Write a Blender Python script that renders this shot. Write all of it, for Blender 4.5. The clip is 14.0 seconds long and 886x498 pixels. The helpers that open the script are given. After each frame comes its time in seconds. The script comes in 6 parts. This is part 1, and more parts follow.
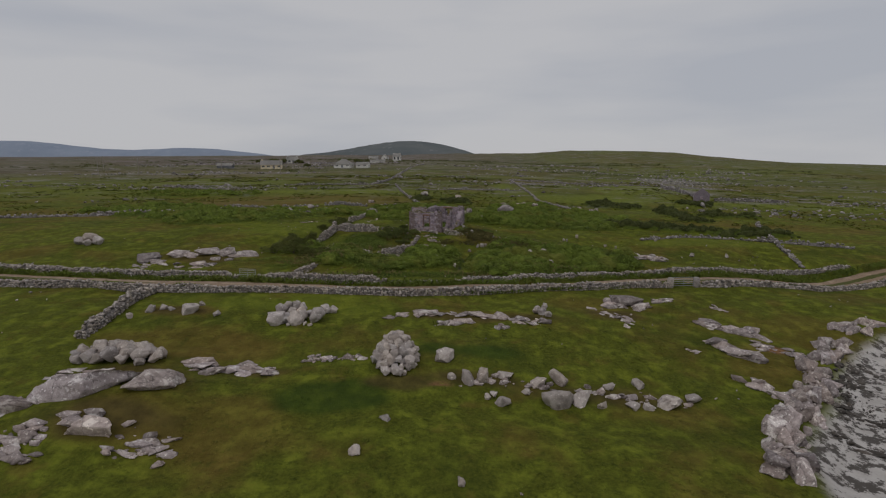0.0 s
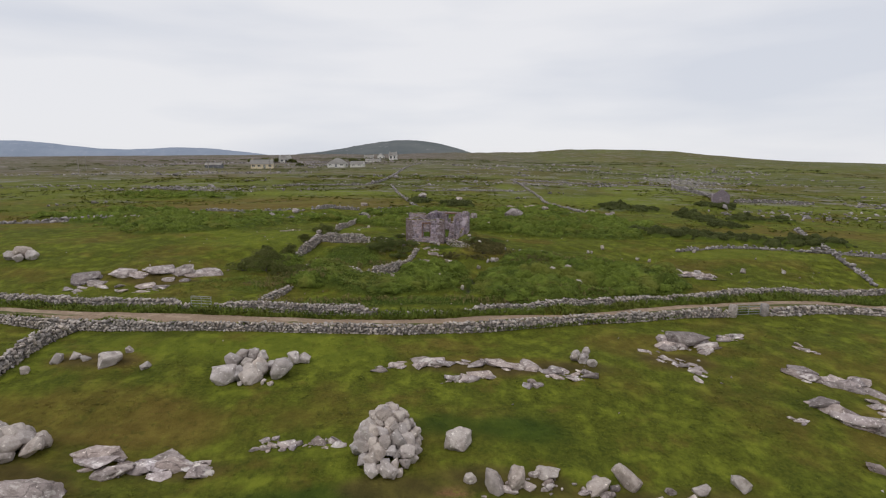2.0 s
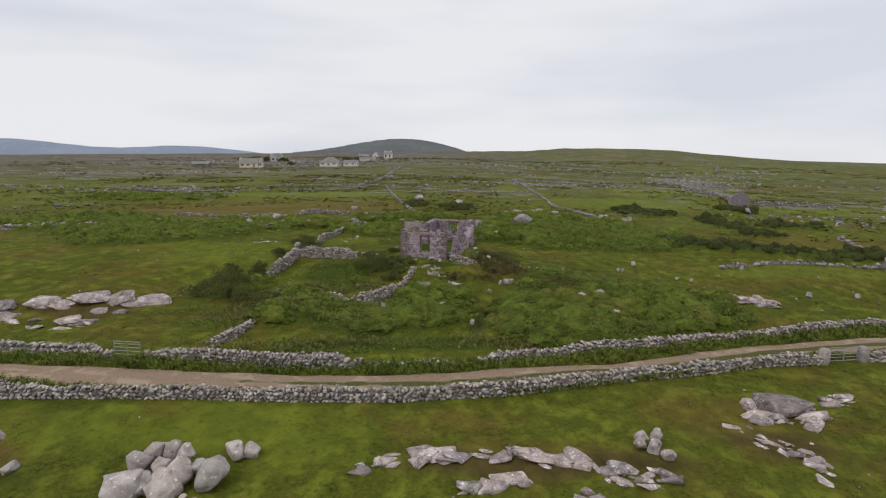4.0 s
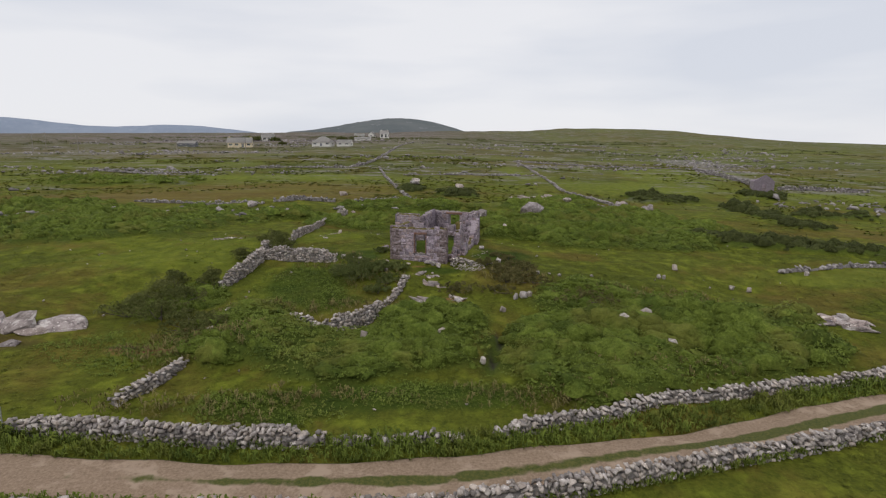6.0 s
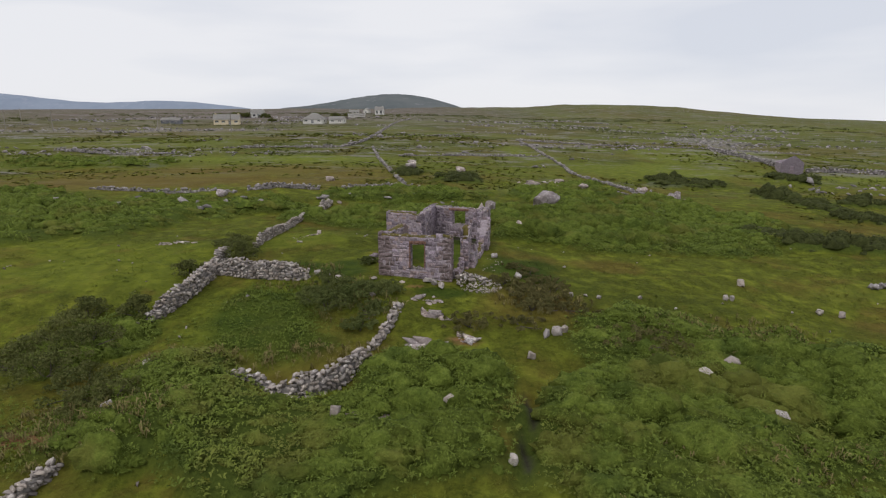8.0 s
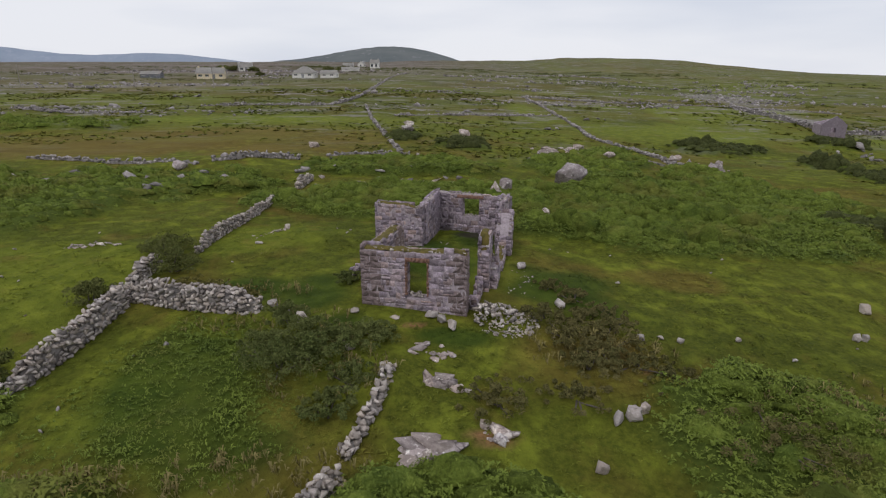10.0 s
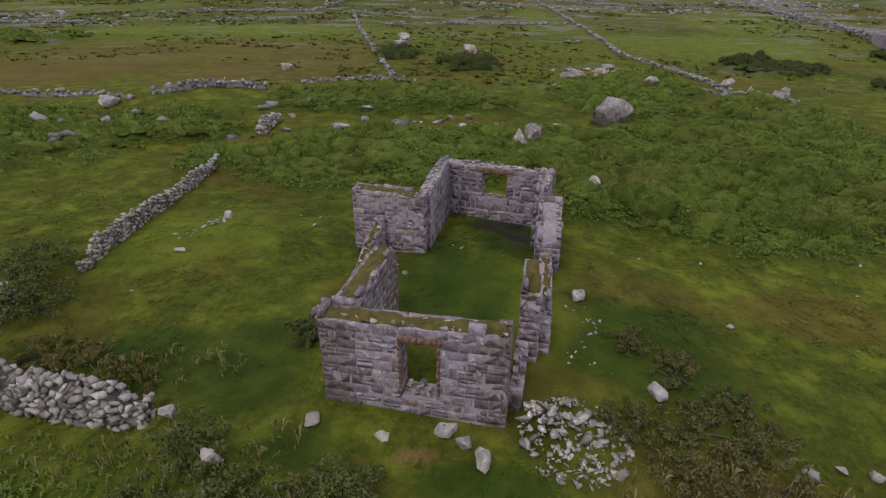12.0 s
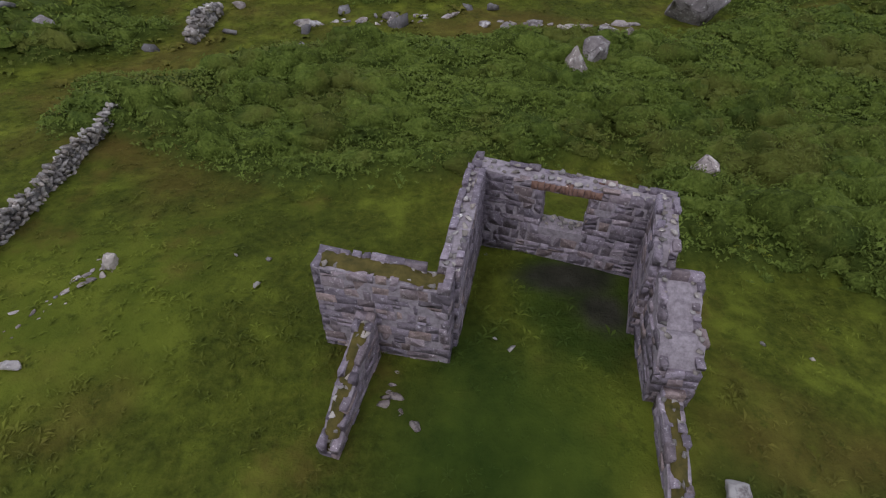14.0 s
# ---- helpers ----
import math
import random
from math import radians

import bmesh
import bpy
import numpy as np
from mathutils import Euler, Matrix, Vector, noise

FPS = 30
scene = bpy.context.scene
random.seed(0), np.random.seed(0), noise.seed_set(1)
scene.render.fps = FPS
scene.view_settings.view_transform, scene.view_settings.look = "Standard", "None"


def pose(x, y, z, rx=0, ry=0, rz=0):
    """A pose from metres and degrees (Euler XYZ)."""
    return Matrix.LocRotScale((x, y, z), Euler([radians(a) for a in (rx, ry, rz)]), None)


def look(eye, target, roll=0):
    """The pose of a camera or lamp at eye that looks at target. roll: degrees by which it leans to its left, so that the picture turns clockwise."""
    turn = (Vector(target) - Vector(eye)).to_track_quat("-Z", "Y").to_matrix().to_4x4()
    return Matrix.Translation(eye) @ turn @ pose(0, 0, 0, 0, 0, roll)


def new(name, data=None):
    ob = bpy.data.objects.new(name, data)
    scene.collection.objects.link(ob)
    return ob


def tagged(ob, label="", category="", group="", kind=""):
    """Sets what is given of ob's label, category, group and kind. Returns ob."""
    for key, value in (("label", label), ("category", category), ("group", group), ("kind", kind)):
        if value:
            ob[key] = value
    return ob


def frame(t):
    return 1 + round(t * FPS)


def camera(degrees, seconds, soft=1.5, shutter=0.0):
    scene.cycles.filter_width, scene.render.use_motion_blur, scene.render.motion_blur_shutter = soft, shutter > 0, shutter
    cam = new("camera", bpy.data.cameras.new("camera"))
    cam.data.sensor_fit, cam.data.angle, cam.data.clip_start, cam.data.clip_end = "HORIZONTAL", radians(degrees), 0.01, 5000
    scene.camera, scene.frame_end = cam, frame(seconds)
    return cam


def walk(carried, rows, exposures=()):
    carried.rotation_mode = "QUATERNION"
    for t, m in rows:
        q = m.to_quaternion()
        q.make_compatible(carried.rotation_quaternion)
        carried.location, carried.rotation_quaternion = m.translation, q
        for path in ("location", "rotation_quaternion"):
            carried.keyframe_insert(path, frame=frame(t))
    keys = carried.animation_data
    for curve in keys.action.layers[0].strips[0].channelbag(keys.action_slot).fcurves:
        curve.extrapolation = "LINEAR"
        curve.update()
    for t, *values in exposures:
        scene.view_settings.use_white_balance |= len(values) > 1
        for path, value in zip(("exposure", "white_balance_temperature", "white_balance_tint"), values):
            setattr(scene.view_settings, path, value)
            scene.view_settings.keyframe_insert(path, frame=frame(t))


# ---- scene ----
cam = camera(78.2, 14.0, 1.2)
METRES, EYE, TILT, LEAN, TURN = 78.0, 12.32, 3.2, 2.0, 0.0
ROWS = [
    (0.0, 0.0, 0.0, 0.0, 0.4, -11.82, -1.9),
    (0.5, -0.0022, 0.0396, -0.002, 0.34, -11.8, -1.9),
    (1.0, -0.0041, 0.0789, -0.0035, 0.22, -11.8, -1.93),
    (1.5, -0.0068, 0.114, -0.006, 0.14, -11.85, -1.89),
    (2.0, -0.0102, 0.1502, -0.0085, 0.04, -11.89, -1.85),
    (2.5, -0.0133, 0.1855, -0.0101, -0.07, -11.91, -1.91),
    (3.0, -0.0165, 0.2201, -0.0115, -0.14, -11.91, -1.96),
    (3.5, -0.0178, 0.2546, -0.0125, -0.3, -11.9, -1.94),
    (6.0, -0.0194, 0.4256, -0.021, -0.66, -14.02, -2.12),
    (6.5, -0.0197, 0.4584, -0.0228, -0.77, -14.73, -2.07),
    (7.0, -0.0198, 0.4915, -0.0235, -0.86, -15.29, -2.1),
    (7.5, -0.0212, 0.5252, -0.0238, -0.95, -15.86, -2.09),
    (8.0, -0.0235, 0.5595, -0.0249, -1.02, -16.38, -2.13),
    (8.5, -0.0253, 0.5943, -0.0262, -1.08, -17.09, -2.17),
    (11.0, -0.0299, 0.773, -0.033, -1.37, -24.28, -2.24),
    (11.5, -0.031, 0.8098, -0.0339, -1.44, -26.47, -2.2),
    (12.0, -0.0324, 0.8469, -0.0352, -1.56, -30.08, -2.17),
    (12.5, -0.0344, 0.8843, -0.0366, -1.63, -33.82, -2.22),
    (13.0, -0.0363, 0.9221, -0.0375, -1.68, -37.79, -2.28),
    (13.5, -0.038, 0.9603, -0.0387, -1.8, -41.81, -2.26),
    (14.0, -0.0394, 0.998, -0.0403, -1.85, -45.68, -2.32),
]
EXPOSURES = [(0.0, -0.8, 6500, 10), (0.2, -0.55, 6500, 10), (0.4, -0.27, 6500, 10), (0.5, -0.18, 6500, 10), (0.7, -0.06, 6500, 10), (1.2, -0.03, 6500, 10), (8.7, 0.0, 6450, 10), (11.0, -0.04, 6250, 11), (13.0, -0.17, 6100, 11), (14.0, -0.27, 5850, 11.5)]
walk(cam, [(t, pose(0, 0, EYE, TILT, LEAN, TURN) @ pose(METRES * x, METRES * y, METRES * z, 90 + pitch, roll, yaw)) for t, x, y, z, yaw, pitch, roll in ROWS], EXPOSURES)

# ---- light ----
world = bpy.data.worlds.new("overcast_sky")
scene.world = world
world.use_nodes = True
wn, wl = world.node_tree.nodes, world.node_tree.links
wn.clear()
w_out, w_bg = wn.new("ShaderNodeOutputWorld"), wn.new("ShaderNodeBackground")
w_sky = wn.new("ShaderNodeTexSky")
w_sky.sky_type, w_sky.sun_disc = "NISHITA", False
w_sky.sun_elevation, w_sky.sun_rotation = radians(52), radians(215)
w_tc, w_map, w_noise, w_ramp = wn.new("ShaderNodeTexCoord"), wn.new("ShaderNodeMapping"), wn.new("ShaderNodeTexNoise"), wn.new("ShaderNodeValToRGB")
w_map.inputs["Scale"].default_value = (1.0, 1.0, 5.5)
w_map.inputs["Location"].default_value = (0.35, 0.2, 0.1)
w_noise.inputs["Scale"].default_value, w_noise.inputs["Detail"].default_value = 1.7, 5.0
w_noise.inputs["Roughness"].default_value = 0.45
w_ramp.color_ramp.elements[0].position, w_ramp.color_ramp.elements[0].color = 0.34, (0.70, 0.728, 0.80, 1)
w_ramp.color_ramp.elements[1].position, w_ramp.color_ramp.elements[1].color = 0.56, (0.855, 0.858, 0.89, 1)
w_mix, w_str = wn.new("ShaderNodeMix"), wn.new("ShaderNodeVectorMath")
w_str.operation = "SCALE"
w_str.inputs["Scale"].default_value = 0.08
w_mix.data_type, w_mix.inputs["Factor"].default_value = "RGBA", 0.94
wl.new(w_tc.outputs["Generated"], w_map.inputs["Vector"])
wl.new(w_map.outputs["Vector"], w_noise.inputs["Vector"])
wl.new(w_noise.outputs["Fac"], w_ramp.inputs["Fac"])
wl.new(w_sky.outputs["Color"], w_str.inputs[0])
wl.new(w_str.outputs["Vector"], w_mix.inputs["A"])
wl.new(w_ramp.outputs["Color"], w_mix.inputs["B"])
wl.new(w_mix.outputs["Result"], w_bg.inputs["Color"])
wl.new(w_bg.outputs["Background"], w_out.inputs["Surface"])
w_bg.inputs["Strength"].default_value = 1.0

sun = new("sun", bpy.data.lights.new("sun", "SUN"))
sun.data.energy, sun.data.angle, sun.data.color = 0.9, radians(18), (1.0, 0.97, 0.92)
sun.matrix_world = look((-30, -43, 68), (0, 0, 0))

# ---- noise and the lie of the land ----


def lattice(ix, iy, seed):
    n = (ix.astype(np.int64) * 374761393 + iy.astype(np.int64) * 668265263 + seed * 974711) & 0x7FFFFFFF
    n = ((n ^ (n >> 13)) * 1274126177) & 0x7FFFFFFF
    return ((n ^ (n >> 16)) & 0xFFFF) / 65535.0


def vnoise(x, y, size, seed=0):
    """Smooth noise from -1 to 1 with features of that size in metres."""
    x, y = np.asarray(x, float) / size + 1000.5, np.asarray(y, float) / size + 1000.5
    ix, iy = np.floor(x), np.floor(y)
    fx, fy = x - ix, y - iy
    fx, fy = fx * fx * (3 - 2 * fx), fy * fy * (3 - 2 * fy)
    a, b = lattice(ix, iy, seed), lattice(ix + 1, iy, seed)
    c, d = lattice(ix, iy + 1, seed), lattice(ix + 1, iy + 1, seed)
    return 2 * (a + (b - a) * fx + (c + (d - c) * fx - a - (b - a) * fx) * fy) - 1


def domes(x, y, size, seed=0):
    """Rounded heads side by side, of that size in metres: 0 in the clefts between them, up to 1 on top."""
    x, y = np.asarray(x, float) / size + 1000, np.asarray(y, float) / size + 1000
    ix, iy = np.floor(x), np.floor(y)
    top = np.zeros(np.shape(x))
    for i in (-1, 0, 1):
        for j in (-1, 0, 1):
            cx, cy = ix + i, iy + j
            d = np.hypot(cx + lattice(cx, cy, seed) - x, cy + lattice(cx, cy, seed + 1) - y)
            r, h = 0.62 + 0.36 * lattice(cx, cy, seed + 2), 0.6 + 0.4 * lattice(cx, cy, seed + 3)
            top = np.maximum(top, h * np.sqrt(np.clip(1 - (d / r) ** 2, 0, 1)))
    return top


def smooth(a, b, v):
    t = np.clip((v - a) / (b - a), 0, 1)
    return t * t * (3 - 2 * t)


PROFILE_Y = (-200, 0, 20, 30, 40, 48, 54, 60, 66, 72, 78, 90, 105, 130, 160, 200, 320, 420, 700, 1200, 2500, 6000)
PROFILE_Z = (-14, -5.2, -2.6, -1.5, -0.4, 0.3, 0.45, 0.7, 1.5, 2.6, 3.05, 3.3, 3.3, 3.6, 4.9, 6.6, 11.3, 15, 23, 33, 44, 60)
# mounds and hollows: middle x, y, reach in x, y, height
MOUNDS = [
    (-4, 79, 9, 8, 0.45), (22, 36, 12, 10, -0.6), (34, 44, 10, 9, -0.6), (-20, 29, 8, 6, 0.75),
    (48, 64, 14, 9, -1.3), (20, 95, 22, 14, -0.3), (-16, 104, 12, 8, -0.5), (-24, 114, 7, 5, 0.9),
]
HOLLOWS = [
    (5, 53, 6, 2, 0.3), (-13, 27, 5, 5, -0.6), (-22, 69, 6, 4, -0.7), (24, 75, 6, 6, -0.6), (-30, 66, 5, 4, 0.9),
    (6, 31, 8, 3, -0.6), (72, 190, 30, 20, 0.8), (44, 131, 16, 12, -0.6), (-20, 49, 18, 9, 0.5), (11.5, 65, 7, 4, -0.5), (-12, 87, 5, 4, 0.3), (-22, 85, 5, 4, 0.25), (-18.5, 71, 2.5, 2, -0.4),
]
RISES = [
    (-1, 87, 5, 4, 0.25), (22, 31, 6, 6, -0.4), (30, 42, 6, 6, -0.4), (13, 35, 6, 5, -0.3), (-13.5, 35, 3, 2.5, -0.3), (46, 64, 8, 6, -0.5), (-1, 64, 3, 2, -0.6),
    (290, 880, 150, 260, 14.5), (140, 930, 170, 260, 6.5), (-260, 1150, 420, 300, 3),
]


def land(x, y):
    """The ground's height without its small bumps."""
    x, y = np.asarray(x, float), np.asarray(y, float)
    z = np.interp(y, PROFILE_Y, PROFILE_Z)
    reach = 4 + np.abs(y) * 0.02
    for _ in (1, 2):
        z = 0.5 * z + 0.25 * (np.interp(y - reach, PROFILE_Y, PROFILE_Z) + np.interp(y + reach, PROFILE_Y, PROFILE_Z))
    z = z - 0.035 * np.clip(x, 0, 140) - 0.017 * np.clip(x - 140, 0, 2000) - 0.012 * np.clip(x, -20, 0)
    for cx, cy, rx, ry, h in MOUNDS + HOLLOWS + RISES:
        z = z + h * np.exp(-((x - cx) / rx) ** 2 - ((y - cy) / ry) ** 2)
    return z


def along(points, step):
    """Points at even steps on a smooth line through the given points, as x, y and direction."""
    p = np.array(points, float)
    s = np.concatenate([[0], np.cumsum(np.hypot(*np.diff(p, axis=0).T))])
    n = max(2, int(s[-1] / step) + 1)
    q = np.linspace(0, s[-1], n)
    soft = min(1.5, s[-1] / 8)
    xy = np.stack([sum(np.interp(q + k * soft, s, p[:, i]) for k in (-1, 0, 1)) / 3 for i in (0, 1)], 1)
    xy[0], xy[-1] = p[0], p[-1]
    d = np.gradient(xy, axis=0)
    return xy, d / np.maximum(np.hypot(d[:, 0], d[:, 1]), 1e-6)[:, None], q


def away(x, y, points):
    """Distance of places from a line of points, and the signed side (left is positive)."""
    x, y = np.asarray(x, float), np.asarray(y, float)
    best, side = np.full(x.shape, 1e9), np.zeros(x.shape)
    for (ax, ay), (bx, by) in zip(points[:-1], points[1:]):
        dx, dy = bx - ax, by - ay
        t = np.clip(((x - ax) * dx + (y - ay) * dy) / (dx * dx + dy * dy), 0, 1)
        d = np.hypot(x - ax - t * dx, y - ay - t * dy)
        closer = d < best
        best = np.where(closer, d, best)
        side = np.where(closer, np.sign(dx * (y - ay) - dy * (x - ax)), side)
    return best, side


TRACK = [(-75, 62), (-58, 58.2), (-42, 55.2), (-30, 52.6), (-17, 50.9), (-8, 50.85), (-1, 51.2), (3.5, 52.05), (8.5, 53.45), (14.5, 55.55), (20.3, 57.5), (30, 60.2), (42, 63.2), (52, 66.5), (70, 72)]
SHORE = [(15, 14), (17.6, 25), (18.7, 28.3), (21.3, 31.2), (24.7, 34.4), (27.0, 37.6), (30.0, 40.8), (33, 43.6), (44, 50), (60, 55)]
BANK = [(-8.6, 76.2), (-7.3, 74.9), (-5.6, 73.6), (-4.6, 72.4), (-3.9, 71.6)]
DITCH = [(1.3, 60.0), (1.9, 62.4), (2.7, 65.3)]
# bracken and scrub: middle x, y, reach in x, y
BRACKEN = [
    (-6.5, 61.6, 7.5, 3.0), (-13, 63.5, 4, 4.5), (7, 62, 6.5, 5.6), (14, 65.5, 8.5, 6.5), (19, 65.5, 5, 4.5), (10, 69.5, 5.5, 3.4), (-19.5, 69.5, 3.5, 3.5), (-1.5, 66.3, 4.5, 2.8),
    (-6, 98.5, 12, 5.5), (2, 100.5, 9, 4), (13, 91.5, 9, 6), (22, 94, 9, 8.5), (19, 101, 12, 8), (27, 110, 6, 12), (9, 98, 6, 5), (-45, 100, 14, 10), (-34, 96, 8, 9), (-31, 103, 11, 8), (-22, 105, 7, 4.5), (-40, 90, 8, 7), (-58, 108, 14, 9),
    (-4, 114, 13, 4.5), (15, 115, 8, 6), (31, 100, 6, 8), (-68, 150, 16, 8), (21, 122, 6, 6),
]
SCRUB = [
    (42, 138, 7, 4.5), (51, 127, 3.5, 5), (49.5, 116, 3, 6), (48, 106, 3, 5), (66, 145, 5, 6), (29, 93, 3.0, 3.0), (34, 89.5, 6, 2.2), (40, 87.5, 6, 2.2), (48, 85.5, 8, 2.2), (2.5, 131, 4.5, 4), (60, 118, 8, 2.5), (-6, 138, 3, 4),
]


def patch(x, y, spots, seed):
    """How deep places lie in patches with uneven edges: above 0 is inside, 1 is well inside."""
    m = np.full(np.shape(x), -1.0)
    wob = 0.25 * vnoise(x, y, 5, seed) + 0.18 * vnoise(x, y, 1.7, seed + 1)
    for cx, cy, rx, ry in spots:
        m = np.maximum(m, 1 - np.hypot((x - cx) / rx, (y - cy) / ry) + wob)
    return m


def road_near(x, y):
    d, _ = away(x, y, TRACK)
    return d


def height(x, y):
    """The ground's height with its bumps."""
    x, y = np.asarray(x, float), np.asarray(y, float)
    far = smooth(160, 500, np.hypot(x, y))
    d = road_near(x, y)
    calm = smooth(1.2, 3.0, d)
    rough = 0.16 * vnoise(x, y, 6.5, 3) + 0.10 * vnoise(x, y, 2.6, 4) + 0.05 * vnoise(x, y, 1.1, 5)
    rough = rough + far * (1.6 * vnoise(x, y, 60, 6) + 0.7 * vnoise(x, y, 22, 7))
    b = np.maximum(patch(x, y, BRACKEN, 21), patch(x, y, SCRUB, 23))
    bushy = smooth(-0.02, 0.3, b) * (0.1 + 0.75 * domes(0.55 * (x - 0.16 * y), y + 0.16 * x, 2.1, 8) + 0.3 * vnoise(x, y, 5, 9))
    d2, side = away(x, y, SHORE)
    beach = np.where(side < 0, -0.8 * smooth(0, 3, d2), 0.0)
    dd, _ = away(x, y, DITCH)
    db, _ = away(x, y, BANK)
    return land(x, y) + 0.45 * np.exp(-((db / 0.8) ** 2)) - 0.55 * np.exp(-((dd / 0.4) ** 2)) + rough * calm + bushy * calm + beach - 0.12 * (1 - smooth(1.1, 1.7, d))


def ground_at(x, y):
    return float(height(np.array([x]), np.array([y]))[0])


# ---- materials ----


def material(name, rough=0.9):
    m = bpy.data.materials.new(name)
    m.use_nodes = True
    bsdf = m.node_tree.nodes["Principled BSDF"]
    bsdf.inputs["Roughness"].default_value = rough
    bsdf.inputs["Specular IOR Level"].default_value = 0.25
    return m, m.node_tree.nodes, m.node_tree.links, bsdf


def place(n):
    return n.new("ShaderNodeNewGeometry").outputs["Position"]


def speckle(n, l, where, scale, detail=4.0, rough=0.6):
    t = n.new("ShaderNodeTexNoise")
    t.inputs["Scale"].default_value, t.inputs["Detail"].default_value, t.inputs["Roughness"].default_value = scale, detail, rough
    l.new(where, t.inputs["Vector"])
    return t.outputs["Fac"]


def ramp(n, l, fac, stops):
    r = n.new("ShaderNodeValToRGB")
    e = r.color_ramp.elements
    while len(e) < len(stops):
        e.new(0.5)
    for k, (p, c) in zip(e, stops):
        k.position, k.color = p, (*c, 1) if len(c) == 3 else c
    l.new(fac, r.inputs["Fac"])
    return r.outputs["Color"]


def blend(n, l, fac, a, b, how="MIX"):
    m = n.new("ShaderNodeMix")
    m.data_type, m.blend_type = "RGBA", how
    for s, v in (("Factor", fac), ("A", a), ("B", b)):
        if isinstance(v, (int, float)):
            m.inputs[s].default_value = v
        elif isinstance(v, tuple):
            m.inputs[s].default_value = (*v, 1)
        else:
            l.new(v, m.inputs[s])
    return m.outputs["Result"]


def step(n, l, fac, a, b):
    r = n.new("ShaderNodeMapRange")
    r.interpolation_type = "SMOOTHSTEP"
    r.inputs["From Min"].default_value, r.inputs["From Max"].default_value = a, b
    l.new(fac, r.inputs["Value"])
    return r.outputs["Result"]


def relief(n, l, bsdf, fac, strength, distance):
    b = n.new("ShaderNodeBump")
    b.inputs["Strength"].default_value, b.inputs["Distance"].default_value = strength, distance
    l.new(fac, b.inputs["Height"])
    l.new(b.outputs["Normal"], bsdf.inputs["Normal"])


def mask(n, name):
    a = n.new("ShaderNodeAttribute")
    a.attribute_name = name
    return a.outputs["Fac"]


def turf_colour(n, l, p):
    """Grass in its greens and browns, by the zones that the mesh carries."""
    fine, mid, wide = speckle(n, l, p, 5.0, 6, 0.7), speckle(n, l, p, 0.85, 5, 0.6), speckle(n, l, p, 0.10, 5, 0.6)
    green = ramp(n, l, fine, [(0.30, (0.0469, 0.0571, 0.0083)), (0.52, (0.0857, 0.0965, 0.0123)), (0.75, (0.1346, 0.1409, 0.0205))])
    lush = ramp(n, l, mid, [(0.3, (0.0898, 0.1137, 0.0125)), (0.7, (0.1661, 0.1863, 0.0214))])
    dry = ramp(n, l, mid, [(0.3, (0.0969, 0.0640, 0.0154)), (0.7, (0.1683, 0.1202, 0.0296))])
    dark = ramp(n, l, fine, [(0.3, (0.0224, 0.0335, 0.0063)), (0.7, (0.0561, 0.0709, 0.0114))])
    c = blend(n, l, step(n, l, mid, 0.42, 0.68), green, lush)
    c = blend(n, l, step(n, l, speckle(n, l, p, 0.075, 6, 0.65), 0.50, 0.64), c, blend(n, l, 0.5, c, dark))
    c = blend(n, l, mask(n, "lush"), c, blend(n, l, 0.85, c, lush))
    c = blend(n, l, step(n, l, speckle(n, l, p, 0.33, 6, 0.62), 0.54, 0.70), c, blend(n, l, 0.55, c, dry))
    c = blend(n, l, step(n, l, speckle(n, l, p, 0.55, 5, 0.6), 0.58, 0.72), c, blend(n, l, 0.45, c, dark))
    c = blend(n, l, step(n, l, wide, 0.49, 0.64), c, blend(n, l, 0.55, c, dry))
    c = blend(n, l, mask(n, "dry"), c, blend(n, l, 0.6, c, dry))
    rank = ramp(n, l, mid, [(0.3, (0.0245, 0.0453, 0.0072)), (0.7, (0.0561, 0.0837, 0.0114))])
    c = blend(n, l, step(n, l, speckle(n, l, p, 1.9, 6, 0.7), 0.54, 0.64), c, blend(n, l, 0.42, c, dark))
    c = blend(n, l, step(n, l, speckle(n, l, p, 2.6, 6, 0.72), 0.58, 0.68), c, blend(n, l, 0.40, c, lush))
    c = blend(n, l, mask(n, "rank"), c, rank)
    return c, fine, mid


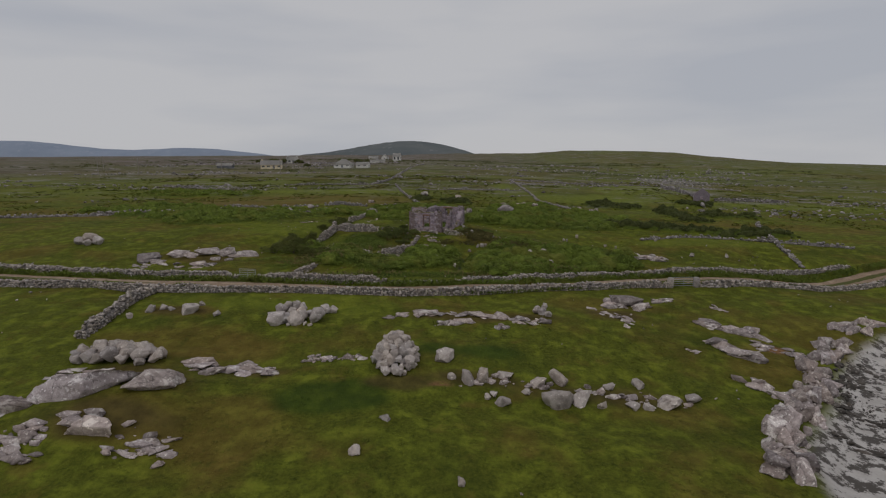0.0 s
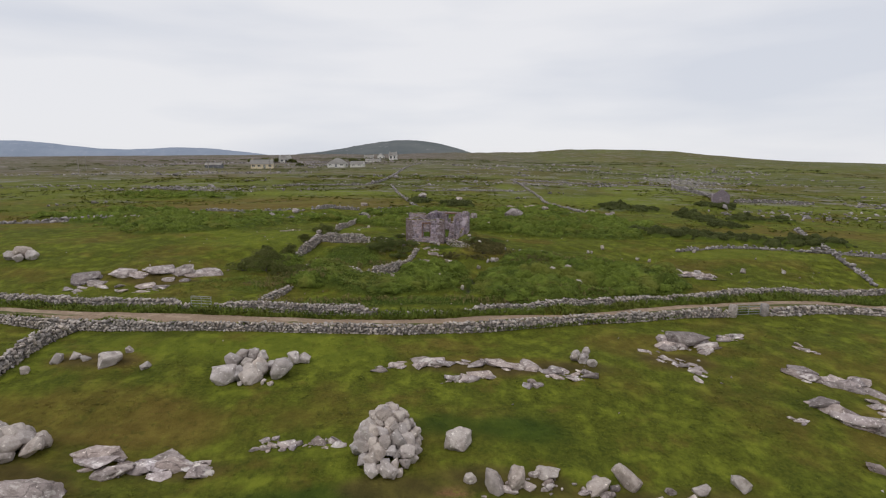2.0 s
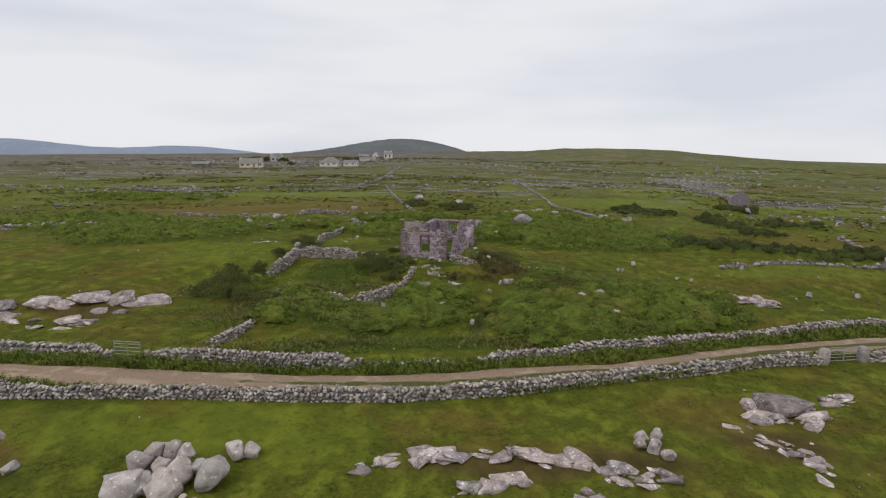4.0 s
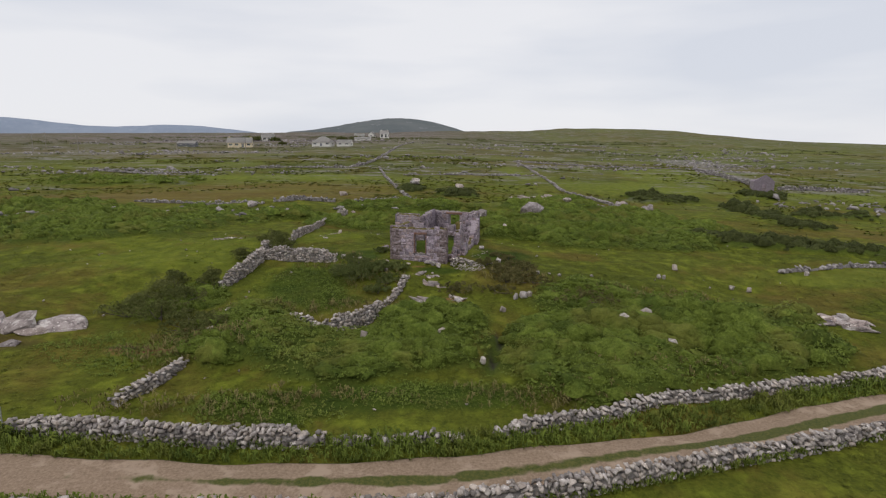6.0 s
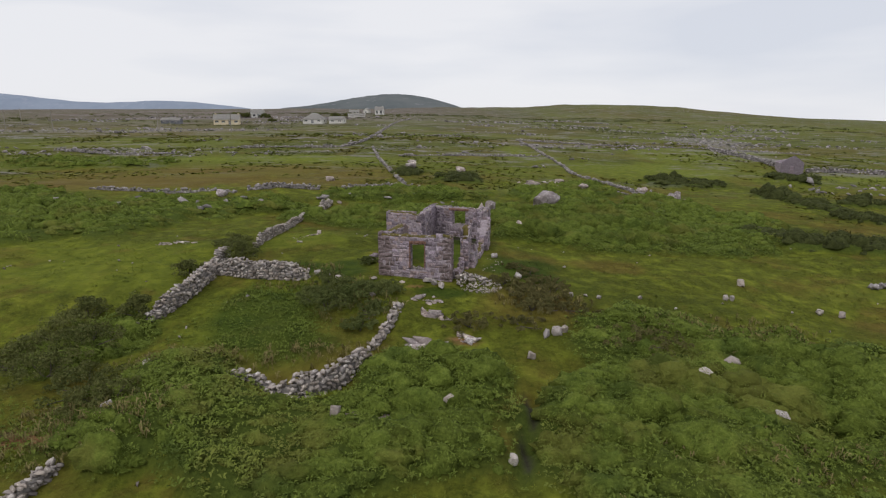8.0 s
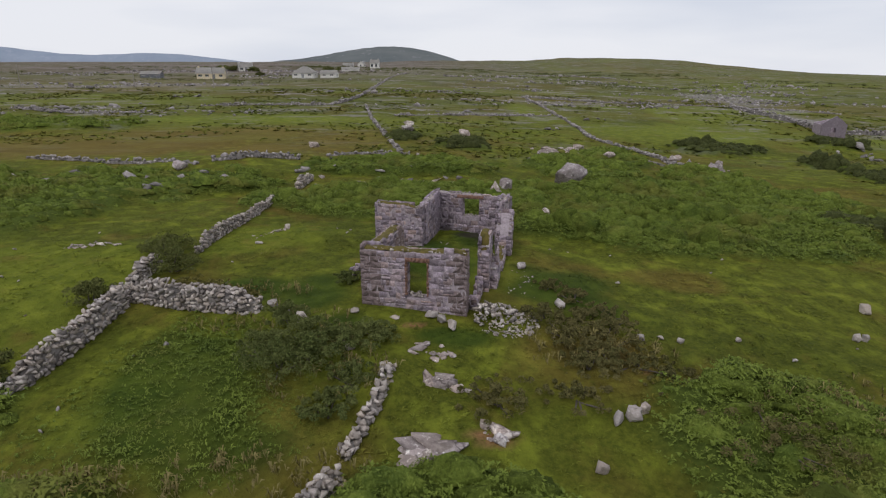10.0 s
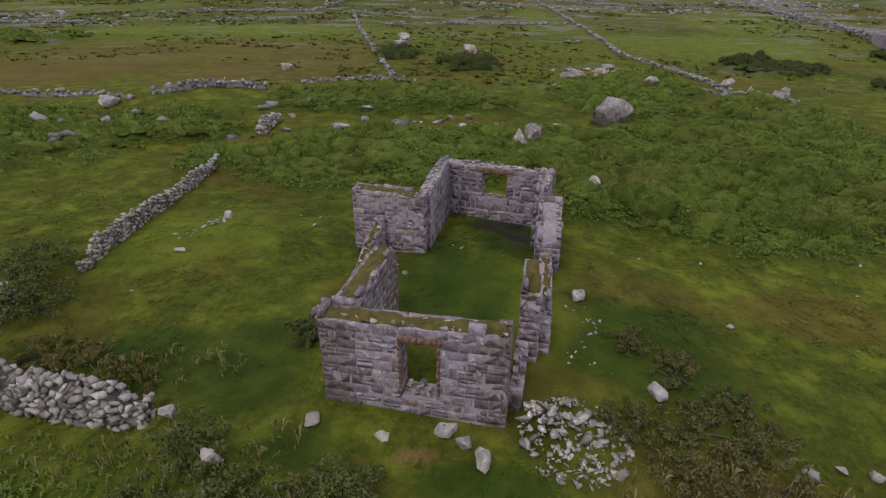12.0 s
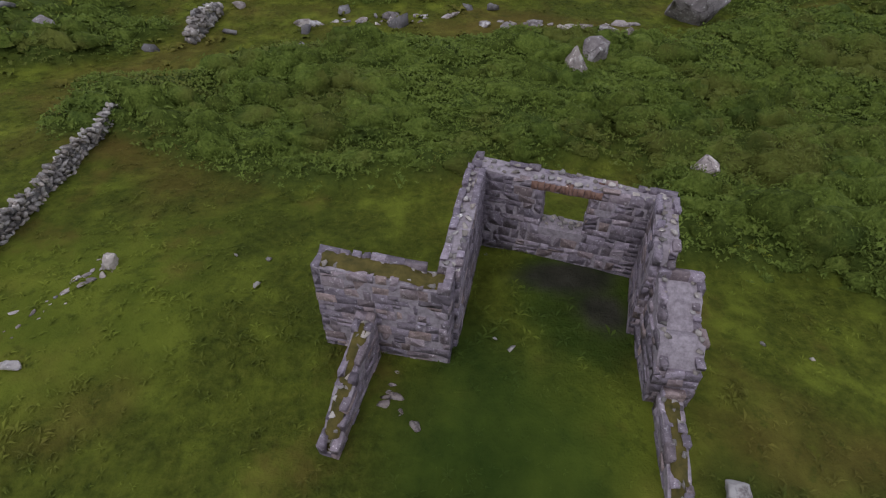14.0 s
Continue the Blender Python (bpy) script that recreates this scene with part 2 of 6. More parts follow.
def make_turf():
    m, n, l, bsdf = material("turf", 0.95)
    bsdf.inputs["Specular IOR Level"].default_value = 0.06
    p = place(n)
    c, fine, mid = turf_colour(n, l, p)
    # undergrowth green, darkened to paint in the shade between bracken and scrub clumps
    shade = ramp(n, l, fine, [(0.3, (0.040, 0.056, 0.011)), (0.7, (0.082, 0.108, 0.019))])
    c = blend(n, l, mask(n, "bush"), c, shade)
    # brown heath and bare granite showing through, far off
    band = n.new("ShaderNodeVectorMath")
    band.operation = "MULTIPLY"
    l.new(p, band.inputs[0])
    band.inputs[1].default_value = (0.38, 1.0, 1.0)
    band = band.outputs["Vector"]
    heath = ramp(n, l, speckle(n, l, band, 0.075, 8, 0.72), [(0.34, (0.042, 0.052, 0.018)), (0.46, (0.086, 0.096, 0.024)), (0.56, (0.125, 0.125, 0.036)), (0.66, (0.17, 0.152, 0.085)), (0.75, (0.22, 0.20, 0.16))])
    c = blend(n, l, mask(n, "heather"), c, ramp(n, l, mid, [(0.3, (0.045, 0.034, 0.015)), (0.7, (0.105, 0.075, 0.028))]))
    heath = blend(n, l, step(n, l, speckle(n, l, band, 0.022, 9, 0.7), 0.46, 0.58), heath, blend(n, l, 0.6, heath, (0.055, 0.064, 0.017)))
    c = blend(n, l, mask(n, "heath"), c, heath)
    fields = ramp(n, l, mid, [(0.3, (0.0898, 0.1137, 0.0151)), (0.7, (0.1661, 0.1863, 0.0259))])
    russet = ramp(n, l, speckle(n, l, band, 0.3, 7, 0.7), [(0.3, (0.085, 0.062, 0.018)), (0.5, (0.128, 0.094, 0.024)), (0.7, (0.155, 0.128, 0.035))])
    c = blend(n, l, mask(n, "russet"), c, russet)
    c = blend(n, l, mask(n, "fields"), c, fields)
    moor = ramp(n, l, speckle(n, l, band, 0.05, 8, 0.7), [(0.35, (0.085, 0.070, 0.045)), (0.5, (0.128, 0.104, 0.085)), (0.65, (0.19, 0.162, 0.15))])
    c = blend(n, l, mask(n, "moor"), c, moor)
    stony = step(n, l, speckle(n, l, band, 0.2, 8, 0.74), 0.53, 0.60)
    pave = n.new("ShaderNodeMath")
    pave.operation = "MULTIPLY"
    l.new(step(n, l, speckle(n, l, band, 0.55, 8, 0.74), 0.40, 0.52), pave.inputs[0])
    l.new(mask(n, "rocky"), pave.inputs[1])
    mul = n.new("ShaderNodeMath")
    mul.operation = "MULTIPLY"
    l.new(stony, mul.inputs[0])
    l.new(mask(n, "stony"), mul.inputs[1])
    grey = ramp(n, l, speckle(n, l, p, 1.3, 6, 0.7), [(0.3, (0.13, 0.12, 0.11)), (0.7, (0.30, 0.28, 0.265))])
    c = blend(n, l, mul.outputs[0], c, grey)
    c = blend(n, l, pave.outputs[0], c, grey)
    sand = ramp(n, l, mid, [(0.3, (0.40, 0.37, 0.345)), (0.7, (0.56, 0.53, 0.505))])
    weed = step(n, l, speckle(n, l, p, 1.1, 8, 0.74), 0.49, 0.54)
    sand = blend(n, l, weed, sand, blend(n, l, 0.88, sand, (0.045, 0.038, 0.032)))
    c = blend(n, l, mask(n, "sand"), c, sand)
    soil = ramp(n, l, fine, [(0.3, (0.13, 0.065, 0.03)), (0.7, (0.30, 0.165, 0.085))])
    c = blend(n, l, mask(n, "soil"), c, soil)
    # dark ground colour: ditch mud, and shade painted inside the cottage
    c = blend(n, l, mask(n, "mud_shade"), c, ramp(n, l, mid, [(0.3, (0.022, 0.018, 0.016)), (0.7, (0.06, 0.05, 0.045))]))
    l.new(c, bsdf.inputs["Base Color"])
    relief(n, l, bsdf, blend(n, l, 0.4, fine, mid), 0.9, 0.16)
    return m


def make_blades():
    m, n, l, bsdf = material("grass_blades", 0.85)
    bsdf.inputs["Specular IOR Level"].default_value = 0.1
    c, _, _ = turf_colour(n, l, place(n))
    tone = n.new("ShaderNodeMapRange")
    tone.inputs["To Min"].default_value, tone.inputs["To Max"].default_value = 1.0, 1.4
    l.new(n.new("ShaderNodeNewGeometry").outputs["Random Per Island"], tone.inputs["Value"])
    s = n.new("ShaderNodeVectorMath")
    s.operation = "SCALE"
    l.new(c, s.inputs[0])
    l.new(tone.outputs["Result"], s.inputs["Scale"])
    l.new(s.outputs["Vector"], bsdf.inputs["Base Color"])
    return m


def make_stone(name, dark, mean, pale, lichen, scale=1.0, low=0.75, high=1.2, island=False, cracks=0.0, tints=None):
    m, n, l, bsdf = material(name, 0.88)
    p = place(n)
    grain, mid = speckle(n, l, p, 22 * scale, 5, 0.75), speckle(n, l, p, 2.3 * scale, 6, 0.65)
    c = ramp(n, l, mid, [(0.28, dark), (0.5, mean), (0.74, pale)])
    c = blend(n, l, 0.35, c, ramp(n, l, grain, [(0.3, dark), (0.72, pale)]))
    c = blend(n, l, step(n, l, speckle(n, l, p, 5.5 * scale, 4, 0.6), 0.60, 0.68), c, lichen)
    c = blend(n, l, step(n, l, speckle(n, l, p, 3.7 * scale, 5, 0.7), 0.66, 0.76), c, tuple(0.45 * v for v in dark))
    c = blend(n, l, step(n, l, speckle(n, l, p, 0.9 * scale, 6, 0.7), 0.52, 0.68), c, blend(n, l, 0.55, c, (0.10, 0.078, 0.062)))
    height_of = blend(n, l, 0.5, grain, mid)
    if cracks:
        warp = n.new("ShaderNodeTexNoise")
        warp.inputs["Scale"].default_value, warp.inputs["Detail"].default_value = 2.0, 4.0
        l.new(p, warp.inputs["Vector"])
        mad = n.new("ShaderNodeVectorMath")
        mad.operation = "MULTIPLY_ADD"
        l.new(warp.outputs["Color"], mad.inputs[0])
        mad.inputs[1].default_value = (0.9, 0.9, 0.9)
        l.new(p, mad.inputs[2])
        cell_tex = n.new("ShaderNodeTexVoronoi")
        cell_tex.feature = "DISTANCE_TO_EDGE"
        cell_tex.inputs["Scale"].default_value = cracks
        l.new(mad.outputs["Vector"], cell_tex.inputs["Vector"])
        split = step(n, l, cell_tex.outputs["Distance"], 0.0, 0.02)
        c = blend(n, l, split, blend(n, l, 0.55, c, tuple(0.6 * v for v in dark)), c)
        height_of = blend(n, l, 0.6, height_of, split)
        white = step(n, l, speckle(n, l, p, 1.1, 6, 0.7), 0.54, 0.62)
        c = blend(n, l, white, c, blend(n, l, 0.6, c, lichen))
    tone = n.new("ShaderNodeMapRange")
    tone.inputs["To Min"].default_value, tone.inputs["To Max"].default_value = low, high
    l.new(n.new("ShaderNodeNewGeometry").outputs["Random Per Island"] if island else n.new("ShaderNodeObjectInfo").outputs["Random"], tone.inputs["Value"])
    s = n.new("ShaderNodeVectorMath")
    s.operation = "SCALE"
    if tints:
        turn_of = n.new("ShaderNodeMath")
        turn_of.operation = "MULTIPLY"
        l.new(tone.inputs["Value"].links[0].from_socket, turn_of.inputs[0])
        turn_of.inputs[1].default_value = 17.31
        rest = n.new("ShaderNodeMath")
        rest.operation = "FRACT"
        l.new(turn_of.outputs[0], rest.inputs[0])
        c = blend(n, l, 1.0, c, ramp(n, l, rest.outputs[0], tints), "MULTIPLY")
    l.new(c, s.inputs[0])
    l.new(tone.outputs["Result"], s.inputs["Scale"])
    l.new(s.outputs["Vector"], bsdf.inputs["Base Color"])
    relief(n, l, bsdf, height_of, 0.7, 0.07 if cracks else 0.05)
    return m


def make_leaf(name, stops, other=None):
    m, n, l, bsdf = material(name, 0.8)
    bsdf.inputs["Specular IOR Level"].default_value = 0.12
    r = n.new("ShaderNodeNewGeometry").outputs["Random Per Island"]
    c = ramp(n, l, r, stops)
    if other:
        p = place(n)
        c = blend(n, l, step(n, l, speckle(n, l, p, 0.22, 5, 0.6), 0.50, 0.62), c, blend(n, l, 0.6, c, other[0]))
        c = blend(n, l, step(n, l, speckle(n, l, p, 0.42, 4, 0.6), 0.54, 0.66), c, blend(n, l, 0.65, c, other[1]))
    c = blend(n, l, step(n, l, speckle(n, l, place(n), 0.35, 4), 0.4, 0.65), c, blend(n, l, 0.5, c, stops[-1][1]))
    l.new(c, bsdf.inputs["Base Color"])
    return m


def make_plain(name, a, b, scale=3.0, rough=0.8, metal=0.0, bump=0.3):
    m, n, l, bsdf = material(name, rough)
    p = place(n)
    f = speckle(n, l, p, scale, 6, 0.65)
    l.new(ramp(n, l, f, [(0.3, a), (0.7, b)]), bsdf.inputs["Base Color"])
    bsdf.inputs["Metallic"].default_value = metal
    relief(n, l, bsdf, f, bump, 0.03)
    return m


TURF = make_turf()
WARM = [(0.0, (1.0, 0.97, 0.97)), (0.35, (1.0, 0.96, 0.92)), (0.6, (1.03, 0.95, 0.88)), (1.0, (0.98, 0.97, 1.0))]
PURPLE = [(0.0, (1.0, 0.97, 1.05)), (0.5, (1.02, 0.98, 1.02)), (0.8, (1.05, 0.97, 0.94)), (0.93, (1.12, 0.97, 0.82)), (1.0, (0.97, 0.95, 1.06))]
GRANITE = make_stone("granite", (0.22, 0.192, 0.182), (0.43, 0.392, 0.372), (0.62, 0.58, 0.55), (0.74, 0.71, 0.68), 0.9, 0.68, 1.14, False, 0.0, WARM)
LEDGE = make_stone("bedrock", (0.105, 0.084, 0.082), (0.33, 0.282, 0.276), (0.58, 0.525, 0.505), (0.76, 0.73, 0.705), 1.0, 0.62, 1.3, False, 0.5, WARM)
WRACK = make_stone("weedy_shore_rock", (0.03, 0.026, 0.022), (0.075, 0.065, 0.055), (0.15, 0.13, 0.115), (0.25, 0.23, 0.21), 1.0, 0.6, 1.3)
GRANITE_SET = make_stone("granite_stones", (0.16, 0.141, 0.131), (0.35, 0.32, 0.298), (0.54, 0.502, 0.47), (0.66, 0.63, 0.60), 1.4, 0.5, 1.5, True, 0.0, WARM)
FAR_GRANITE = make_stone("far_granite_stones", (0.14, 0.12, 0.12), (0.30, 0.268, 0.265), (0.46, 0.42, 0.41), (0.62, 0.59, 0.575), 1.0, 0.5, 1.3, True)
GRANITE_PART = make_stone("granite_single_stones", (0.16, 0.141, 0.131), (0.35, 0.32, 0.298), (0.54, 0.502, 0.47), (0.66, 0.63, 0.60), 1.4, 0.5, 1.5, False, 0.0, WARM)
MASONRY = make_stone("weathered_masonry", (0.125, 0.102, 0.118), (0.298, 0.248, 0.272), (0.465, 0.405, 0.43), (0.64, 0.60, 0.61), 3.0, 0.52, 1.36, False, 0.0, PURPLE)
MORTAR = make_plain("old_mortar", (0.22, 0.182, 0.198), (0.44, 0.375, 0.40), 9.0, 0.95, 0, 0.8)
HEARTING = make_plain("wall_hearting", (0.09, 0.08, 0.072), (0.24, 0.22, 0.205), 5.0, 0.95, 0, 0.8)
MOSS = make_plain("moss", (0.05, 0.045, 0.012), (0.15, 0.115, 0.03), 4.0, 0.95, 0, 0.9)
RUST = make_plain("rusty_stone", (0.15, 0.075, 0.05), (0.30, 0.18, 0.14), 7.0, 0.9, 0, 0.6)
FERN = make_leaf("bracken_fronds", [(0.0, (0.088, 0.120, 0.019)), (0.5, (0.122, 0.162, 0.026)), (1.0, (0.165, 0.208, 0.036))], ((0.145, 0.138, 0.032), (0.050, 0.078, 0.015)))
BLADE = make_blades()


def make_mound(name, dark, mean, light, other=None):
    """Close small leafage on rounded bushes, each bush a little different."""
    m, n, l, bsdf = material(name, 0.9)
    bsdf.inputs["Specular IOR Level"].default_value = 0.08
    p = place(n)
    fine, mid = speckle(n, l, p, 9.0, 5, 0.7), speckle(n, l, p, 2.6, 4, 0.6)
    both = blend(n, l, 0.45, fine, mid)
    c = ramp(n, l, both, [(0.36, dark), (0.5, mean), (0.62, light)])
    if other:
        c = blend(n, l, step(n, l, speckle(n, l, p, 0.22, 5, 0.6), 0.50, 0.62), c, blend(n, l, 0.55, c, other[0]))
        c = blend(n, l, step(n, l, speckle(n, l, p, 0.42, 4, 0.6), 0.54, 0.66), c, blend(n, l, 0.6, c, other[1]))
    tone = n.new("ShaderNodeMapRange")
    tone.inputs["To Min"].default_value, tone.inputs["To Max"].default_value = 0.75, 1.2
    l.new(n.new("ShaderNodeNewGeometry").outputs["Random Per Island"], tone.inputs["Value"])
    s = n.new("ShaderNodeVectorMath")
    s.operation = "SCALE"
    l.new(c, s.inputs[0])
    l.new(tone.outputs["Result"], s.inputs["Scale"])
    l.new(s.outputs["Vector"], bsdf.inputs["Base Color"])
    relief(n, l, bsdf, both, 1.0, 0.22)
    return m


FERN_HEAD = make_mound("bracken_heads", (0.052, 0.070, 0.012), (0.108, 0.142, 0.023), (0.165, 0.205, 0.037), ((0.145, 0.138, 0.032), (0.050, 0.078, 0.015)))
SCRUB_HEAD = make_mound("scrub_heads", (0.030, 0.036, 0.012), (0.055, 0.064, 0.020), (0.085, 0.095, 0.030))
GORSE = make_leaf("gorse_twigs", [(0.0, (0.042, 0.050, 0.016)), (0.5, (0.060, 0.070, 0.021)), (1.0, (0.085, 0.094, 0.030))])
HEATH_SCRUB = make_leaf("low_heath_scrub", [(0.0, (0.055, 0.066, 0.018)), (0.5, (0.078, 0.090, 0.024)), (1.0, (0.105, 0.112, 0.034))])
SHRUB = make_leaf("shrub_leaves", [(0.0, (0.055, 0.066, 0.017)), (0.6, (0.090, 0.104, 0.027)), (1.0, (0.15, 0.15, 0.05))])
HEDGE = make_leaf("hedge_leaves", [(0.0, (0.052, 0.070, 0.018)), (0.6, (0.084, 0.106, 0.028)), (1.0, (0.145, 0.155, 0.05))])
THORN = make_leaf("thorn_leaves", [(0.0, (0.062, 0.064, 0.020)), (0.5, (0.096, 0.094, 0.030)), (1.0, (0.155, 0.130, 0.052))])
TALLGRASS = make_leaf("tall_seeding_grass", [(0.0, (0.075, 0.080, 0.018)), (0.5, (0.125, 0.118, 0.030)), (1.0, (0.20, 0.165, 0.055))])
DRYLEAF = make_leaf("dry_stalks", [(0.0, (0.10, 0.085, 0.028)), (0.5, (0.16, 0.135, 0.045)), (1.0, (0.25, 0.21, 0.09))])
BARK = make_plain("bark", (0.06, 0.05, 0.04), (0.13, 0.11, 0.09), 9.0)
GALVANISED = make_plain("galvanised_steel", (0.30, 0.31, 0.32), (0.42, 0.43, 0.44), 9.0, 0.5, 0.7, 0.1)
WHITEWASH = make_plain("white_render", (0.58, 0.56, 0.52), (0.70, 0.68, 0.64), 0.8, 0.85, 0, 0.1)
CREAM = make_plain("cream_render", (0.62, 0.53, 0.36), (0.72, 0.62, 0.44), 0.8, 0.85, 0, 0.1)
SLATE = make_plain("slate", (0.10, 0.105, 0.12), (0.19, 0.195, 0.21), 1.5, 0.6, 0, 0.3)
DARKGLASS = make_plain("window_glass", (0.03, 0.035, 0.04), (0.05, 0.055, 0.06), 1.0, 0.12, 0, 0.0)
TILE = make_plain("pale_roof_tiles", (0.38, 0.36, 0.335), (0.50, 0.475, 0.45), 1.5, 0.8, 0, 0.3)
WOOD = make_plain("weathered_wood", (0.20, 0.18, 0.15), (0.34, 0.31, 0.27), 6.0)


def make_track():
    m, n, l, bsdf = material("dirt_track", 0.95)
    p = place(n)
    fine, mid = speckle(n, l, p, 9, 6, 0.7), speckle(n, l, p, 0.8, 5, 0.6)
    dirt = ramp(n, l, fine, [(0.3, (0.18, 0.122, 0.082)), (0.7, (0.34, 0.25, 0.175))])
    dirt = blend(n, l, step(n, l, mid, 0.5, 0.62), dirt, (0.36, 0.268, 0.195))
    grass = ramp(n, l, fine, [(0.3, (0.035, 0.05, 0.010)), (0.7, (0.12, 0.115, 0.030))])
    add = n.new("ShaderNodeMath")
    add.operation = "MULTIPLY_ADD"
    l.new(mid, add.inputs[0])
    add.inputs[1].default_value = 1.1
    l.new(mask(n, "grassy"), add.inputs[2])
    l.new(blend(n, l, step(n, l, add.outputs[0], 0.88, 1.12), dirt, grass), bsdf.inputs["Base Color"])
    relief(n, l, bsdf, fine, 0.7, 0.05)
    return m


DIRT = make_track()


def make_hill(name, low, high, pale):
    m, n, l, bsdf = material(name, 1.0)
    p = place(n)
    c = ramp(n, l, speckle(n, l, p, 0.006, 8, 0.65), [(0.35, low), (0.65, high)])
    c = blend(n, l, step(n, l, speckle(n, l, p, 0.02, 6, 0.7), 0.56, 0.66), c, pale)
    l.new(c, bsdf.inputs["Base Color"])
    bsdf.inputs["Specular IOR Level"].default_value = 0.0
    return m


# heath colours lightened and greyed in place of haze
HILL = make_hill("hazed_heath_hill", (0.105, 0.12, 0.125), (0.15, 0.16, 0.16), (0.24, 0.24, 0.25))
# the blue is distance haze put into the base colour
FAR_HILL = make_hill("haze_blue_hills", (0.23, 0.27, 0.34), (0.27, 0.31, 0.38), (0.30, 0.33, 0.40))

# ---- mesh helpers ----


def mesh_of(name, verts, faces, mat=None, shade=False):
    """A mesh from an array of places and an array of faces that all have the same number of corners."""
    me = bpy.data.meshes.new(name)
    verts, faces = np.ascontiguousarray(verts, np.float32), np.ascontiguousarray(faces, np.int32)
    k = faces.shape[1]
    me.vertices.add(len(verts))
    me.vertices.foreach_set("co", verts.ravel())
    me.loops.add(faces.size)
    me.loops.foreach_set("vertex_index", faces.ravel())
    me.polygons.add(len(faces))
    me.polygons.foreach_set("loop_start", np.arange(0, faces.size, k, dtype=np.int32))
    me.polygons.foreach_set("loop_total", np.full(len(faces), k, np.int32))
    me.update(calc_edges=True)
    if shade:
        me.polygons.foreach_set("use_smooth", np.ones(len(faces), bool))
    if mat:
        me.materials.append(mat)
    return me


def from_bm(name, bm, mat=None):
    me = bpy.data.meshes.new(name)
    bm.to_mesh(me)
    bm.free()
    if mat:
        me.materials.append(mat)
    return me


def part(name, data, parent, label=""):
    """A mesh in world places (for a parent at its base) as one part of a thing."""
    ob = new(name, data)
    ob.parent = parent
    if parent.parent is None:
        ob.matrix_parent_inverse = parent.matrix_basis.inverted()
    return tagged(ob, label)


def thing(name, x, y, label, category, group="", z=None):
    ob = new(name)
    ob.empty_display_size = 0.3
    ob.matrix_basis = Matrix.Translation((x, y, ground_at(x, y) if z is None else z))
    return tagged(ob, label, category, group)


def box(bm, lo, hi, m=None):
    vs = [bm.verts.new(Vector((x, y, z)) if m is None else m @ Vector((x, y, z))) for x in (lo[0], hi[0]) for y in (lo[1], hi[1]) for z in (lo[2], hi[2])]
    for a, b, c, d in ((0, 1, 3, 2), (4, 6, 7, 5), (0, 4, 5, 1), (2, 3, 7, 6), (0, 2, 6, 4), (1, 5, 7, 3)):
        bm.faces.new((vs[a], vs[b], vs[c], vs[d]))
    return vs


def ico(level):
    bm = bmesh.new()
    bmesh.ops.create_icosphere(bm, subdivisions=level, radius=1)
    v = np.array([p.co[:] for p in bm.verts])
    f = np.array([[q.index for q in p.verts] for p in bm.faces])
    bm.free()
    return v, f


ICO = {k: ico(k) for k in (1, 2, 3, 4)}


def rock_shape(rng, level=3, planes=16, bite=(0.42, 0.82), grain=0.03):
    """A block with broken faces and worn edges, about 1 in radius."""
    v, f = ICO[level]
    v = v.copy()
    for _ in range(planes):
        n = rng.normal(size=3)
        n /= np.linalg.norm(n)
        d = rng.uniform(*bite)
        over = np.maximum(v @ n - d, 0)
        v -= over[:, None] * n * 0.97
    v /= np.abs(v).max(axis=0)[None, :]
    if grain:
        for freq, amount in ((2.2, 1.8), (4.5, 1.5), (8.0, 1.0)):
            a = rng.normal(size=(5, 3)) * freq
            v = v * (1 + grain * amount * (0.7 - sum(np.abs(np.sin(v @ a[k] + k * 1.7)) ** 0.7 for k in range(5)) / 5) * 2.4)[:, None]
    return v, f


def hull_stone(rng, boxy=0.6):
    """A small stone of few faces, one unit across."""
    bm = bmesh.new()
    for _ in range(10):
        p = rng.normal(size=3)
        p /= np.max(np.abs(p)) * boxy + np.linalg.norm(p) * (1 - boxy)
        bm.verts.new(p * 0.5 * rng.uniform(0.9, 1.06))
    out = bmesh.ops.convex_hull(bm, input=bm.verts)
    bmesh.ops.delete(bm, geom=list({g for g in out["geom_interior"] + out["geom_unused"] if isinstance(g, bmesh.types.BMVert)}), context="VERTS")
    bmesh.ops.triangulate(bm, faces=bm.faces)
    bm.verts.index_update()
    v = np.array([p.co[:] for p in bm.verts])
    f = np.array([[q.index for q in p.verts] for p in bm.faces])
    bm.free()
    return v, f


